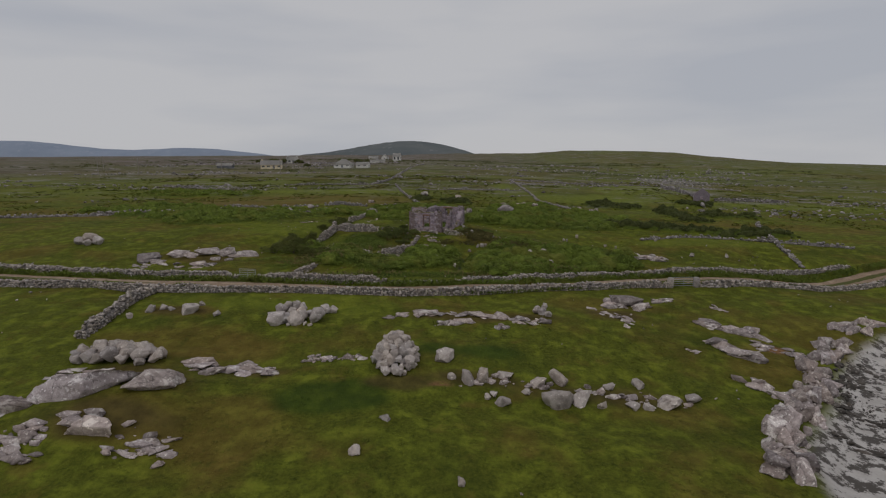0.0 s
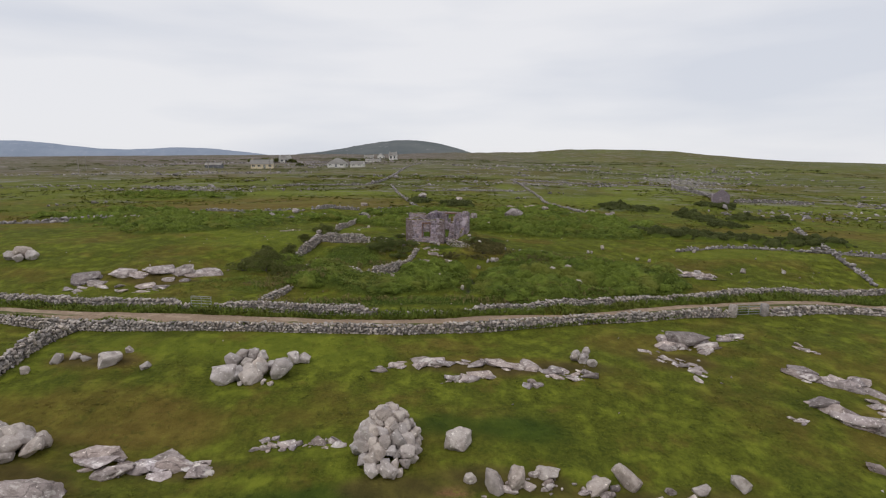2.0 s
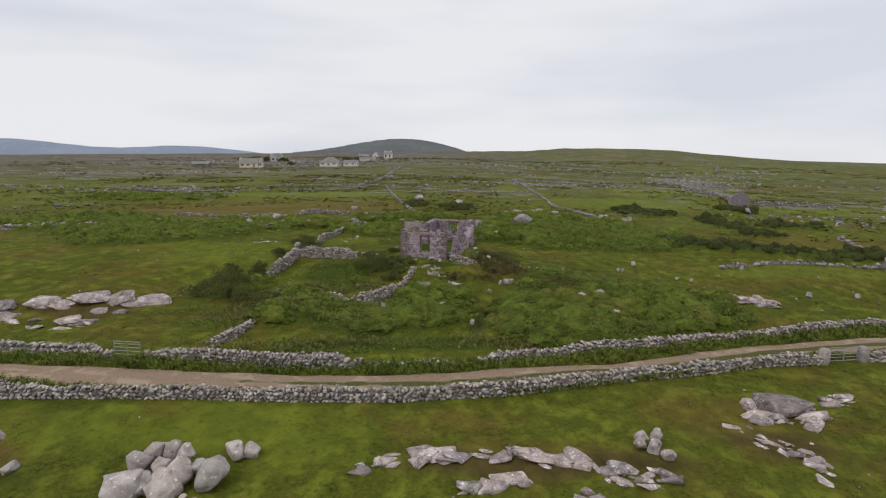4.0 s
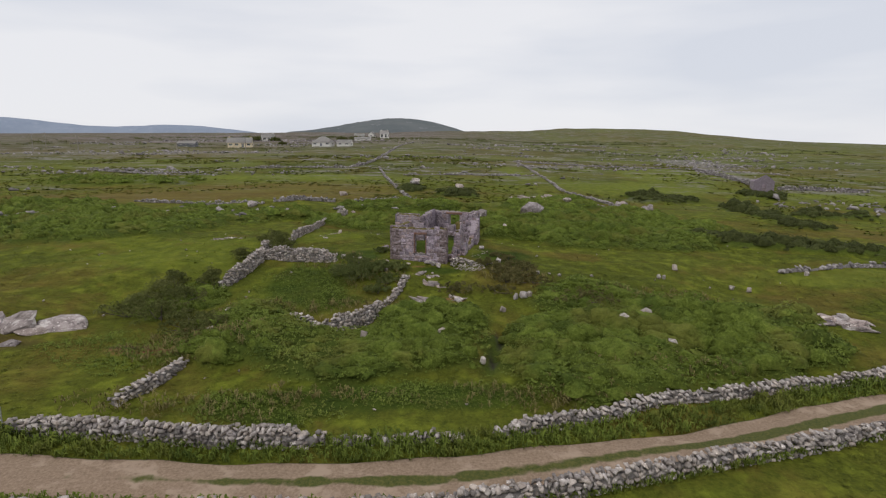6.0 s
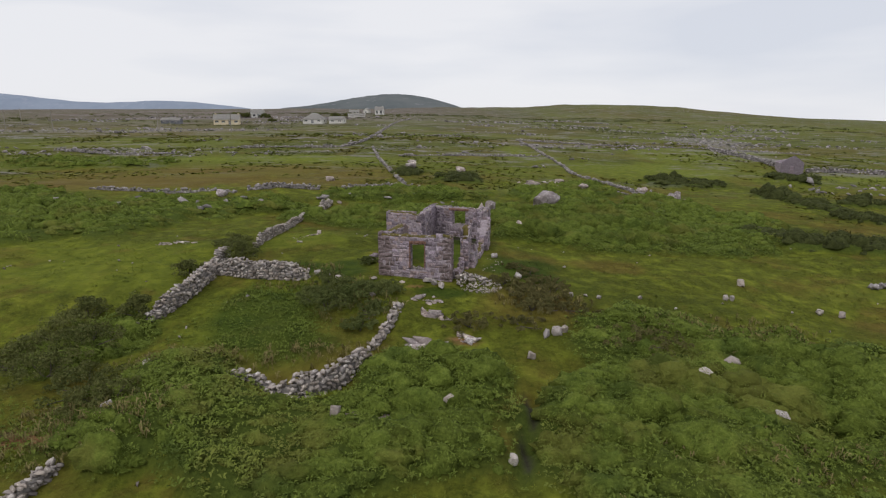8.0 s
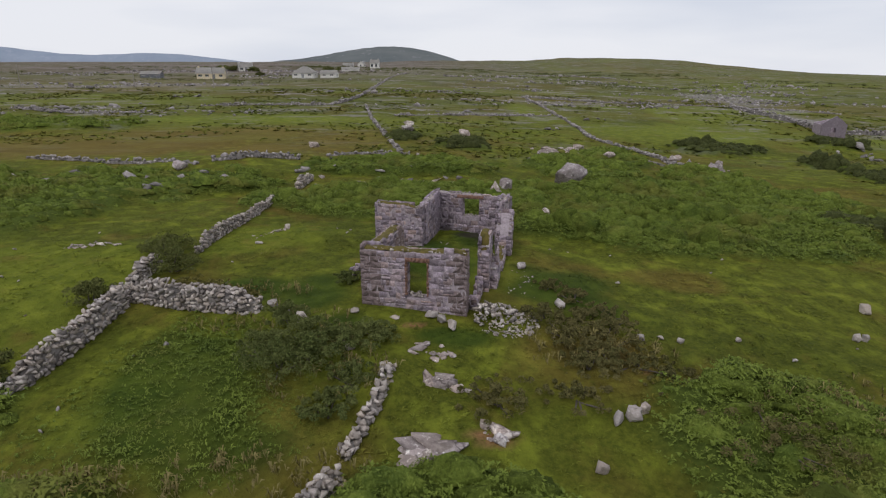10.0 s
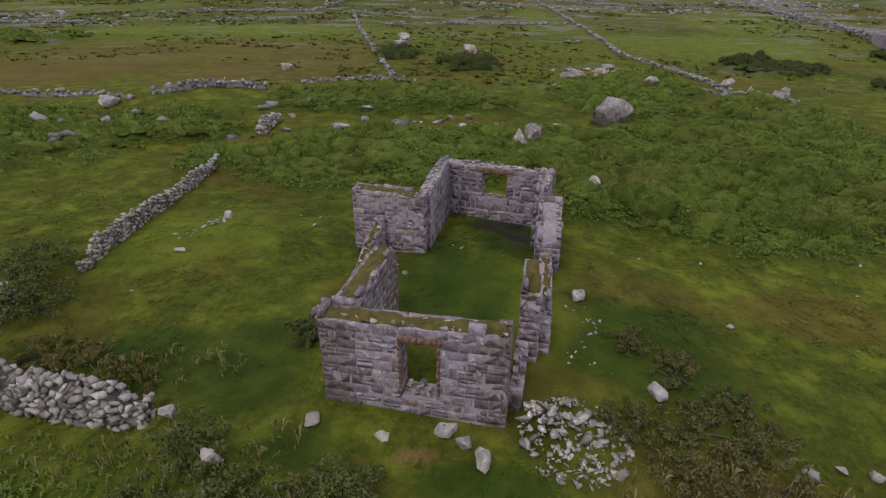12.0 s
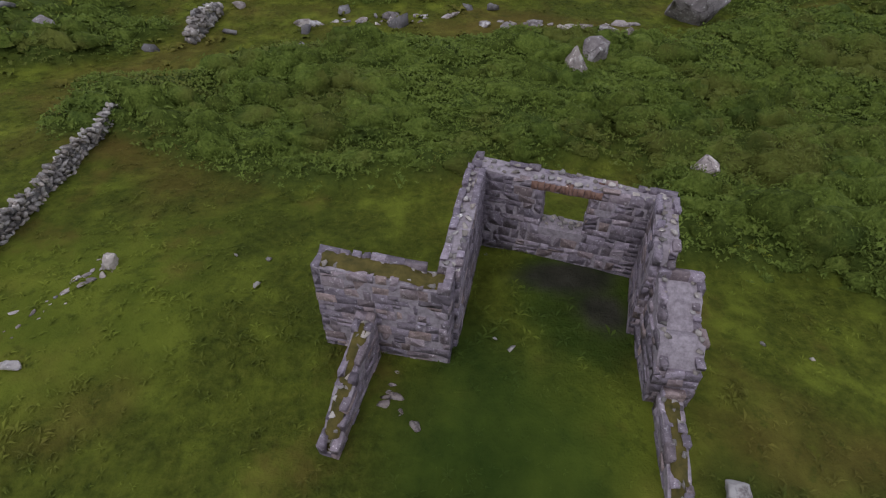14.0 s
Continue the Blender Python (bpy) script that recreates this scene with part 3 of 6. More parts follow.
def block_shape(rng, points=13, boxy=0.75, edge=0.05, fine=True):
    """A broken block: flat faces, sharp but chipped edges, about 1 in half length each way."""
    bm = bmesh.new()
    for _ in range(points):
        p = rng.normal(size=3)
        p /= np.max(np.abs(p)) * boxy + np.linalg.norm(p) * (1 - boxy)
        bm.verts.new(p * rng.uniform(0.9, 1.06))
    out = bmesh.ops.convex_hull(bm, input=bm.verts)
    bmesh.ops.delete(bm, geom=list({g for g in out["geom_interior"] + out["geom_unused"] if isinstance(g, bmesh.types.BMVert)}), context="VERTS")
    bmesh.ops.dissolve_limit(bm, angle_limit=0.30, verts=bm.verts[:], edges=bm.edges[:])
    bmesh.ops.bevel(bm, geom=bm.edges[:], offset=edge, segments=1, affect="EDGES", clamp_overlap=True)
    bmesh.ops.triangulate(bm, faces=bm.faces)
    for longest in (0.55, 0.4) if fine else ():
        bmesh.ops.subdivide_edges(bm, edges=[e for e in bm.edges if e.calc_length() > longest], cuts=1)
        bmesh.ops.triangulate(bm, faces=bm.faces)
    bm.verts.index_update()
    v = np.array([p.co[:] for p in bm.verts])
    f = np.array([[q.index for q in p.verts] for p in bm.faces])
    bm.free()
    v = v / np.abs(v).max(axis=0)[None, :]
    bend = sum(np.sin(v @ (rng.normal(size=3) * q))[:, None] * rng.normal(size=3)[None, :] for q in (2.0, 3.5, 6.0)) * 0.02
    return v + bend + rng.normal(size=v.shape) * 0.018, f


stone_rng = np.random.default_rng(5)
STONES = [hull_stone(stone_rng, 0.85) for _ in range(14)]
STONE_MESHES = [mesh_of("stone", v, f, GRANITE_PART) for v, f in STONES]


def ashlar(rng):
    """A roughly squared building stone, one unit each way, with worn edges."""
    bm = bmesh.new()
    for x in (-0.5, 0.5):
        for y in (-0.5, 0.5):
            for z in (-0.5, 0.5):
                c = Vector((x, y, z)) * rng.uniform(0.93, 1.03) + Vector(rng.normal(size=3) * 0.026)
                for k in range(3):
                    p = c.copy()
                    p[k] -= math.copysign(rng.uniform(0.02, 0.07), p[k])
                    bm.verts.new(p)
    out = bmesh.ops.convex_hull(bm, input=bm.verts)
    bmesh.ops.delete(bm, geom=list({g for g in out["geom_interior"] + out["geom_unused"] if isinstance(g, bmesh.types.BMVert)}), context="VERTS")
    bmesh.ops.triangulate(bm, faces=bm.faces)
    bm.verts.index_update()
    v = np.array([p.co[:] for p in bm.verts])
    f = np.array([[q.index for q in p.verts] for p in bm.faces])
    bm.free()
    return v, f


ASHLARS = [ashlar(stone_rng) for _ in range(14)]
ASHLAR_MESHES = [mesh_of("stone", v, f, MASONRY) for v, f in ASHLARS]
RUST_MESHES = [mesh_of("stone", v, f, RUST) for v, f in ASHLARS[:5]]


def joined(name, shapes, mats, mat):
    """One mesh of many stones: shapes are pairs of places and faces, mats their 4 x 4 poses."""
    vs, fs, k = [], [], 0
    for (v, f), m in zip(shapes, mats):
        m = np.array(m)
        vs.append(v @ m[:3, :3].T + m[:3, 3])
        fs.append(f + k)
        k += len(v)
    return mesh_of(name, np.concatenate(vs), np.concatenate(fs), mat)


def stones_into(parent, poses, meshes, shapes, rng, mat_joined, limit=300, near=None, rest_name="stones"):
    """Stones at the poses: those nearest to a place of the plan as parts of their own, the rest as one part."""
    order = list(range(len(poses)))
    if near is not None and len(poses) > limit:
        order.sort(key=lambda i: (poses[i].translation.x - near[0]) ** 2 + (poses[i].translation.y - near[1]) ** 2)
    inv = parent.matrix_basis.inverted() if parent.parent is None else Matrix()
    for i in order[:limit]:
        ob = new("stone", meshes[int(rng.integers(len(meshes)))])
        ob.parent = parent
        ob.matrix_parent_inverse = inv
        ob.matrix_basis = poses[i]
    if order[limit:]:
        pick = [shapes[int(rng.integers(len(shapes)))] for _ in order[limit:]]
        tagged(part(rest_name, joined(rest_name, pick, [poses[i] for i in order[limit:]], mat_joined), parent), kind="stuff")


# ---- ground ----


def spread(lo, a, b, hi, fine, grow):
    mid = list(np.arange(a, b + fine, fine))
    s, v = fine, b
    while v < hi:
        s *= grow
        v += s
        mid.append(v)
    s, v, low = fine, a, []
    while v > lo:
        s *= grow
        v -= s
        low.append(v)
    return np.array(low[::-1] + mid)


gx, gy = spread(-4800, -40, 44, 4800, 0.32, 1.085), spread(-260, 22, 118, 4600, 0.32, 1.075)
GX, GY = np.meshgrid(gx, gy)
gz = height(GX.ravel(), GY.ravel())
nx, ny = len(gx), len(gy)
cell = (np.arange(ny - 1)[:, None] * nx + np.arange(nx - 1)[None, :]).ravel()
ground_mesh = mesh_of("ground", np.stack([GX.ravel(), GY.ravel(), gz], 1), np.stack([cell, cell + 1, cell + nx + 1, cell + nx], 1), TURF, True)


def zone(me, name, values):
    a = me.attributes.new(name, "FLOAT", "POINT")
    a.data.foreach_set("value", np.clip(values, 0, 1).astype(np.float32))


fxs, fys = GX.ravel(), GY.ravel()
# warm, dry fields and bright, lush ones: middle x, y, reach in x, y
DRY = [(-35, 135, 45, 17), (-12, 28, 7, 5), (-20, 38, 9, 3), (4.5, 73.5, 4.5, 3.5), (25, 40, 5, 5), (15, 49, 7, 3), (-70, 100, 30, 12), (60, 100, 20, 9), (-120, 260, 130, 50), (-18, 28, 6, 4), (2, 44.6, 8, 1.6), (15.5, 46.5, 4, 2.2), (-22, 44, 4, 1.5), (3, 106, 7, 3), (10, 82, 4, 2)]
HEATHER = [(-29, 62.6, 6.5, 1.6), (-19, 27.5, 5.5, 2.6), (-19, 32.5, 5, 2.2), (2.5, 33.8, 4.0, 1.0), (9, 33, 7, 1.7), (1, 44.2, 6, 1.1), (7, 44.6, 3, 1.1), (15.5, 46.6, 3.4, 1.9), (-22, 44, 3.2, 1.2), (26.4, 42.2, 3.0, 1.6), (-3.4, 33.0, 3, 1.0), (-13, 34.3, 3.6, 1.1), (4.4, 73.8, 2.2, 1.6)]
LUSH = [(-26, 80, 12, 8), (-12, 87, 5, 5), (-32, 84, 8, 5), (42, 155, 22, 14), (22, 180, 8, 22), (-30, 160, 28, 6), (70, 178, 26, 9), (-8, 218, 30, 8), (-70, 222, 40, 9), (110, 196, 28, 10), (40, 240, 40, 9), (-11, 70, 5, 5), (-14, 46, 12, 2.5), (0, 82, 3.2, 4)]
RANK = [(-11, 79.2, 5, 1.8), (-7.6, 78.5, 2.2, 2.5), (-1.6, 82, 2.7, 5.2), (0.6, 87, 2.0, 2.2), (4.0, 79.5, 3.2, 4.0), (-5.8, 75.5, 2.2, 1.3), (-10.5, 71.5, 4.5, 4.5), (-1.5, 74.6, 2.0, 0.9), (-9.5, 56.2, 5, 1.6), (-3, 57.4, 6, 1.5), (-6.5, 31, 4, 2), (2.5, 37.5, 5, 2)]
zone(ground_mesh, "rank", 0.85 * smooth(0.0, 0.45, patch(fxs, fys, RANK, 49)))
zone(ground_mesh, "dry", smooth(0.0, 0.5, patch(fxs, fys, DRY, 31)))
# bare bands of field stone far off, and fields that stand out on the heath
ROCKY = [(84, 180, 9, 8), (82, 192, 9, 9), (92, 212, 12, 14), (104, 255, 18, 30), (-84, 180, 13, 5), (-66, 168, 8, 2.4), (-33, 175, 14, 2), (26, 208, 30, 3.5), (10, 175, 13, 2), (88, 159, 11, 2), (-74, 137, 6, 1.5), (-10, 186, 12, 2.4), (-130, 250, 40, 8), (60, 235, 30, 3), (-90, 262, 30, 6)]
zone(ground_mesh, "rocky", 0.85 * smooth(0.0, 0.5, patch(fxs, fys, ROCKY, 55)))
zone(ground_mesh, "russet", 0.85 * smooth(0.0, 0.5, patch(fxs, fys, [(-48, 126, 17, 11), (-34, 139, 16, 14), (-66, 121, 12, 8), (-24, 128, 5, 5)], 57)) + 0.5 * smooth(150, 220, fys) * smooth(0.2, 0.5, vnoise(fxs * 0.3, fys, 21, 63) + 0.4 * vnoise(fxs * 0.5, fys, 7, 64)))
zone(ground_mesh, "fields", 0.75 * smooth(0.0, 0.4, patch(fxs, fys, [(45, 152, 9, 15), (62, 180, 18, 18), (80, 205, 26, 10), (20, 185, 4, 18), (44, 200, 5, 10), (100, 150, 30, 8), (-30, 160, 20, 5), (-48, 158, 9, 3), (36, 78, 14, 3), (-100, 215, 40, 6)], 59)) + 0.5 * smooth(115, 160, fys) * smooth(0.12, 0.45, vnoise(fxs * 0.35, fys, 17, 61) + 0.4 * vnoise(fxs * 0.5, fys, 6, 62)))
zone(ground_mesh, "heather", 0.75 * smooth(0.0, 0.6, patch(fxs, fys, HEATHER, 33)))
zone(ground_mesh, "lush", smooth(0.0, 0.5, patch(fxs, fys, LUSH, 35)))
# where bracken and scrub stand, the turf takes its painted shade
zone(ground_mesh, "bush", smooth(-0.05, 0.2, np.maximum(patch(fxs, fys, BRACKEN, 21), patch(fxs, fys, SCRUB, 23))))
zone(ground_mesh, "stony", smooth(105, 200, fys) * (0.85 + 0.25 * vnoise(fxs, fys, 50, 39)))
zone(ground_mesh, "heath", smooth(100, 260, fys) * (0.78 + 0.35 * vnoise(fxs, fys, 60, 40)) * (1 - 0.45 * smooth(20, 300, fxs)))
zone(ground_mesh, "moor", smooth(215, 400, fys - 0.25 * np.clip(fxs, -400, 400)) * smooth(120, -90, fxs - 0.05 * fys) * (0.75 + 0.35 * vnoise(fxs * 0.3, fys, 30, 41)) + 0.2 * smooth(330, 650, fys))
shore_d, shore_s = away(fxs, fys, SHORE)
zone(ground_mesh, "sand", np.where((shore_s < 0) & (fys < 60), smooth(0.3, 1.6, shore_d), 0))
SOIL = [(6.0, 73.0, 0.5, 0.35), (-0.2, 69.3, 0.9, 0.4), (-0.3, 33.0, 1.4, 0.35), (26.3, 41.9, 1.8, 0.9), (-18, 62, 2.0, 0.6), (-2.9, 75.4, 0.6, 0.2)]
# first two: shade painted along the cottage's rear and right walls; then muddy ground
MUD_SHADE = [(0.4, 87.9, 2.2, 0.8), (1.3, 86.6, 0.9, 1.0), (1.6, 61.5, 0.22, 1.3), (2.3, 64, 0.22, 1.3), (-18.5, 62.3, 1.5, 0.3)]
zone(ground_mesh, "mud_shade", 0.85 * smooth(0.0, 0.6, patch(fxs, fys, MUD_SHADE, 47)))
zone(ground_mesh, "soil", 0.95 * smooth(0.0, 0.5, patch(fxs, fys, SOIL, 43)))
ground = tagged(new("ground", ground_mesh), "rough green pasture with heath and granite", "ground", kind="structure")

# the dirt track between the walls
txy, tdir, ts = along(TRACK, 0.5)
across = np.linspace(-1, 1, 15)
tn = np.stack([-tdir[:, 1], tdir[:, 0]], 1)
half = 1.28 + 0.12 * np.sin(ts * 0.35) + 0.08 * np.sin(ts * 1.3)
TX, TY = (txy[:, None, i] + tn[:, None, i] * across[None, :] * half[:, None] for i in (0, 1))
tz = land(TX, TY) + 0.03 - 0.05 * np.exp(-((np.abs(across)[None, :] - 0.6) / 0.22) ** 2) - 0.10 * (np.abs(across)[None, :] > 0.95) + 0.02 * vnoise(TX, TY, 0.7, 51)
tc = (np.arange(len(ts) - 1)[:, None] * 15 + np.arange(14)[None, :]).ravel()
track_mesh = mesh_of("track", np.stack([TX.ravel(), TY.ravel(), tz.ravel()], 1), np.stack([tc, tc + 15, tc + 16, tc + 1], 1), DIRT, True)
fresh = 0.55 + 0.3 * vnoise(TX, TY, 9, 52)
strip = (fresh + 0.35 * smooth(-6, 6, TX)) * np.exp(-(across[None, :] / 0.26) ** 2) + 0.8 * smooth(0.74, 1.0, np.abs(across))[None, :]
zone(track_mesh, "grassy", strip.ravel())
tagged(new("track", track_mesh), "dirt track with a grassy middle between stone walls", "track", kind="structure")


def ridge(name, mat, label, x0, x1, y, depth, heights, base):
    """A far hill: heights at even steps of x, falling off to both sides in depth."""
    n, k = 90, 14
    xs, ds = np.linspace(x0, x1, n), np.linspace(-1, 1, k)
    top = np.interp(np.linspace(0, 1, n), np.linspace(0, 1, len(heights)), heights)
    for _ in range(4):
        top[1:-1] = 0.25 * top[:-2] + 0.5 * top[1:-1] + 0.25 * top[2:]
    X, D = np.meshgrid(xs, ds)
    Z = base + (top[None, :] - base) * (1 - D * D) ** 0.8 + (2 + 0.008 * np.abs(top[None, :] - base)) * vnoise(X, D * depth, abs(x1 - x0) / 28, 61)
    c = (np.arange(k - 1)[:, None] * n + np.arange(n - 1)[None, :]).ravel()
    me = mesh_of(name, np.stack([X.ravel(), (y + D * depth).ravel(), Z.ravel()], 1), np.stack([c, c + 1, c + n + 1, c + n], 1), mat, True)
    return tagged(new(name, me), label, "hill", kind="structure")


ridge("backdrop_hill", HILL, "rounded grey-green heather hill on the skyline, greyed with painted haze", -640, 190, 2300, 420, [40, 64, 74, 90, 106, 116, 113, 97, 70, 40], 20)
ridge("backdrop_mountains", FAR_HILL, "low hills far off, their blue painted in for haze", -4300, -1150, 4250, 300, [190, 200, 205, 212, 212, 212, 195, 172, 150, 140, 148, 157, 150, 125, 105, 50], 20)

# ---- the ruined cottage ----
RUIN = thing("ruined_cottage", -2.6, 81.5, "roofless ruined cottage of grey coursed rubble on grass", "ruin")


def ruin_wall(name, p0, p1, thick, tops, holes=(), label="", seed=0, rubble=0.0, moss=0.0):
    """A wall whose outer face runs from p0 to p1, its thickness to the left of that way. tops: (along, height) pairs; holes: (from, to, low, high)."""
    rng = np.random.default_rng(seed)
    p0, p1 = np.array(p0), np.array(p1)
    length = float(np.hypot(*(p1 - p0)))
    d = (p1 - p0) / length
    n = np.array([-d[1], d[0]])
    base = min(ground_at(*(p0 + d * length * k + n * thick / 2)) for k in (0.0, 0.5, 1.0)) - 0.15

    def top(s):
        return np.interp(s, [t[0] for t in tops], [t[1] for t in tops])

    def frame_of(s, w, z):
        q = p0 + d * s + n * w
        return Vector((q[0], q[1], z))

    turn = Matrix(((d[0], n[0], 0), (d[1], n[1], 0), (0, 0, 1))).to_4x4()
    # the core: one shell, with the openings left out
    cuts = sorted({0.0, length, *[h[0] for h in holes], *[h[1] for h in holes], *[length * k / 14 for k in range(1, 14)]})
    cuts = [c for i, c in enumerate(cuts) if i == 0 or c - cuts[i - 1] > 0.02]
    levels = [base] + ([holes[0][2], holes[0][3]] if holes else [])
    crest = [float(top(c)) - 0.06 + rng.uniform(-0.05, 0.03) for c in cuts]
    bm = bmesh.new()
    shell = Matrix.Translation((p0[0], p0[1], 0)) @ turn
    grid = {}
    for i, c in enumerate(cuts):
        s = min(max(c, 0.03), length - 0.03)
        for j, z in enumerate(levels + [crest[i]]):
            for w in (0, 1):
                grid[i, j, w] = bm.verts.new(shell @ Vector((s, (0.007, thick - 0.007)[w], max(z, base + 0.001 * j))))
    n_j = len(levels)

    def solid(i, j):
        if not (0 <= i < len(cuts) - 1 and 0 <= j < n_j):
            return False
        mid = (cuts[i] + cuts[i + 1]) / 2
        return not any(h[0] < mid < h[1] and j == 1 for h in holes)

    for i in range(len(cuts) - 1):
        for j in range(n_j):
            if not solid(i, j):
                continue
            for w in (0, 1):
                bm.faces.new([grid[i, j, w], grid[i + 1, j, w], grid[i + 1, j + 1, w], grid[i, j + 1, w]])
            for di, dj, e in ((-1, 0, ((i, j), (i, j + 1))), (1, 0, ((i + 1, j), (i + 1, j + 1))), (0, -1, ((i, j), (i + 1, j))), (0, 1, ((i, j + 1), (i + 1, j + 1)))):
                if not solid(i + di, j + dj):
                    bm.faces.new([grid[e[0] + (0,)], grid[e[1] + (0,)], grid[e[1] + (1,)], grid[e[0] + (1,)]])
    bmesh.ops.recalc_face_normals(bm, faces=bm.faces)
    wall = part(name, from_bm(name, bm, MORTAR), RUIN, label)
    # coursed stones on both faces
    poses = []
    def lay(face, s, w, z, ch):
        mid = s + w / 2
        if z + ch * 0.6 > top(mid) + rng.uniform(-0.06, 0.05):
            return
        deep = rng.uniform(0.13, 0.17)
        out = rng.uniform(-0.005, 0.006) + rubble * rng.uniform(-1, 1)
        off = deep / 2 - out if face == 0 else thick - deep / 2 + out
        m = Matrix.Translation(frame_of(mid, off, z + ch / 2)) @ turn @ pose(0, 0, 0, rng.uniform(-1.5, 1.5), rng.uniform(-1.8, 1.8) + 50 * rubble * rng.uniform(-1, 1), rng.uniform(-1.5, 1.5) + (180 if rng.random() < 0.5 else 0))
        poses.append(m @ Matrix.Diagonal((w * rng.uniform(0.97, 1.02), deep, ch * rng.uniform(0.97, 1.02), 1)))

    for face in (0, 1):
        z = base
        while z < max(t[1] for t in tops) - 0.03:
            ch = rng.uniform(0.17, 0.31)
            edges = [(0.0, length)]
            for h in holes:
                if h[2] - 0.1 < z + ch / 2 < h[3] + 0.05:
                    edges = [(0.0, h[0]), (h[1], length)]
            for a, b in edges:
                s = a
                while s < b - 0.04:
                    w = min(rng.uniform(0.17, 0.52), b - s)
                    if b - s - w < 0.12:
                        w = b - s
                    kind = rng.random()
                    if kind < 0.76:
                        lay(face, s, w * 0.8 if w < 0.3 else w, z, ch)
                    elif kind < 0.985:
                        k = rng.uniform(0.35, 0.65)
                        for z0, hh in ((z, ch * k), (z + ch * k, ch * (1 - k))):
                            if w > 0.34 and rng.random() < 0.5:
                                q = rng.uniform(0.35, 0.65)
                                lay(face, s, w * q, z0, hh)
                                lay(face, s + w * q, w * (1 - q), z0, hh)
                            else:
                                lay(face, s, w, z0, hh)
                    else:
                        k1, k2 = sorted((rng.uniform(0.22, 0.45), rng.uniform(0.55, 0.78)))
                        for z0, z1 in ((0, k1), (k1, k2), (k2, 1)):
                            lay(face, s, w, z + ch * z0, ch * (z1 - z0))
                    s += w
            z += ch
    # broken ends and the reveals of openings
    ends = [(0.0, base, top(0), 1), (length, base, top(length), -1)] + [(h[0], h[2], h[3], -1) for h in holes] + [(h[1], h[2], h[3], 1) for h in holes]
    for s, lo, hi, way in ends:
        z = lo
        while z < hi - 0.05:
            ch = rng.uniform(0.14, 0.26)
            w = 0.0
            while w < thick - 0.05:
                deep = min(rng.uniform(0.2, 0.42), thick - w)
                m = Matrix.Translation(frame_of(s + way * rng.uniform(0.065, 0.085), w + deep / 2, z + ch / 2)) @ turn @ pose(0, 0, 0, rng.uniform(-4, 4), rng.uniform(-4, 4), rng.uniform(-5, 5))
                poses.append(m @ Matrix.Diagonal((0.16, deep * 0.99, ch * 0.98, 1)))
                w += deep
            z += ch
    # loose stones along the top
    s, loose = 0.0, []
    while s < length:
        w = rng.uniform(0.12, 0.26)
        for face in (0.14, thick - 0.14):
            if rng.random() < 0.72:
                h = rng.uniform(0.06, 0.15)
                m = Matrix.Translation(frame_of(min(s + w / 2, length - 0.1), face + rng.uniform(-0.05, 0.05), top(s + w / 2) - 0.05 + h * 0.25)) @ turn @ pose(0, 0, 0, rng.uniform(-12, 12), rng.uniform(-12, 12), rng.uniform(-25, 25))
                loose.append(m @ Matrix.Diagonal((w, rng.uniform(0.11, 0.2), h, 1)))
        s += w * 1.15
    for m in loose:
        ob = new("loose_stone", STONE_MESHES[int(rng.integers(len(STONE_MESHES)))])
        ob.parent, ob.matrix_basis = wall, m
    stones_into(wall, poses, ASHLAR_MESHES, ASHLARS, rng, MASONRY, 240, (p0[0] * 0.5 + p1[0] * 0.5, min(p0[1], p1[1])), "masonry")
    if moss:
        n_s, n_w = max(3, int(length / 0.12)), 7
        S, Wd = np.meshgrid(np.linspace(0.06, length - 0.06, n_s), np.linspace(0.06, thick - 0.06, n_w))
        X, Y = p0[0] + d[0] * S + n[0] * Wd, p0[1] + d[1] * S + n[1] * Wd
        edge = np.minimum(1, 4 * np.minimum(np.minimum(Wd, thick - Wd) / thick, np.minimum(S, length - S) / 0.6))
        Z = top(S) - 0.10 + edge * (0.08 + moss * (0.5 + 0.5 * vnoise(X, Y, 0.45, seed + 3))) + 0.05 * vnoise(X, Y, 0.16, seed + 4)
        c = (np.arange(n_w - 1)[:, None] * n_s + np.arange(n_s - 1)[None, :]).ravel()
        part("moss_cap", mesh_of("moss_cap", np.stack([X.ravel(), Y.ravel(), Z.ravel()], 1), np.stack([c, c + 1, c + n_s + 1, c + n_s], 1), MOSS, True), wall, "brown-green moss on the wall top")
    return wall, frame_of, turn


front, front_at, front_turn = ruin_wall("front_wall", (-5.22, 77.2), (-0.62, 76.2), 0.6, [(0, 5.95), (1.2, 5.94), (2.6, 5.9), (3.9, 5.98), (4.55, 5.98), (4.71, 5.7)], [(2.06, 2.97, 3.78, 5.44)], "front gable wall with an empty window opening", 11, 0, 0.10)
ruin_wall("left_wall", (-4.08, 81.25), (-4.99, 77.86), 0.62, [(0, 5.55), (0.3, 5.95), (2.0, 5.9), (3.55, 5.95)], (), "side wall broken off at one end", 12, 0, 0.12)
ruin_wall("wall_stub", (-4.55, 85.55), (-5.25, 83.15), 0.42, [(0, 4.85), (0.8, 4.55), (1.6, 4.2), (2.1, 3.9), (2.5, 3.5)], (), "low broken stub of the side wall", 13, 0.02, 0.05)
ruin_wall("cross_wall", (-5.4, 85.84), (-2.62, 85.14), 0.58, [(0, 6.0), (1.0, 5.95), (1.9, 5.92), (2.4, 5.8), (2.87, 5.85)], (), "cross wall with a ragged top", 14, 0.012, 0.05)
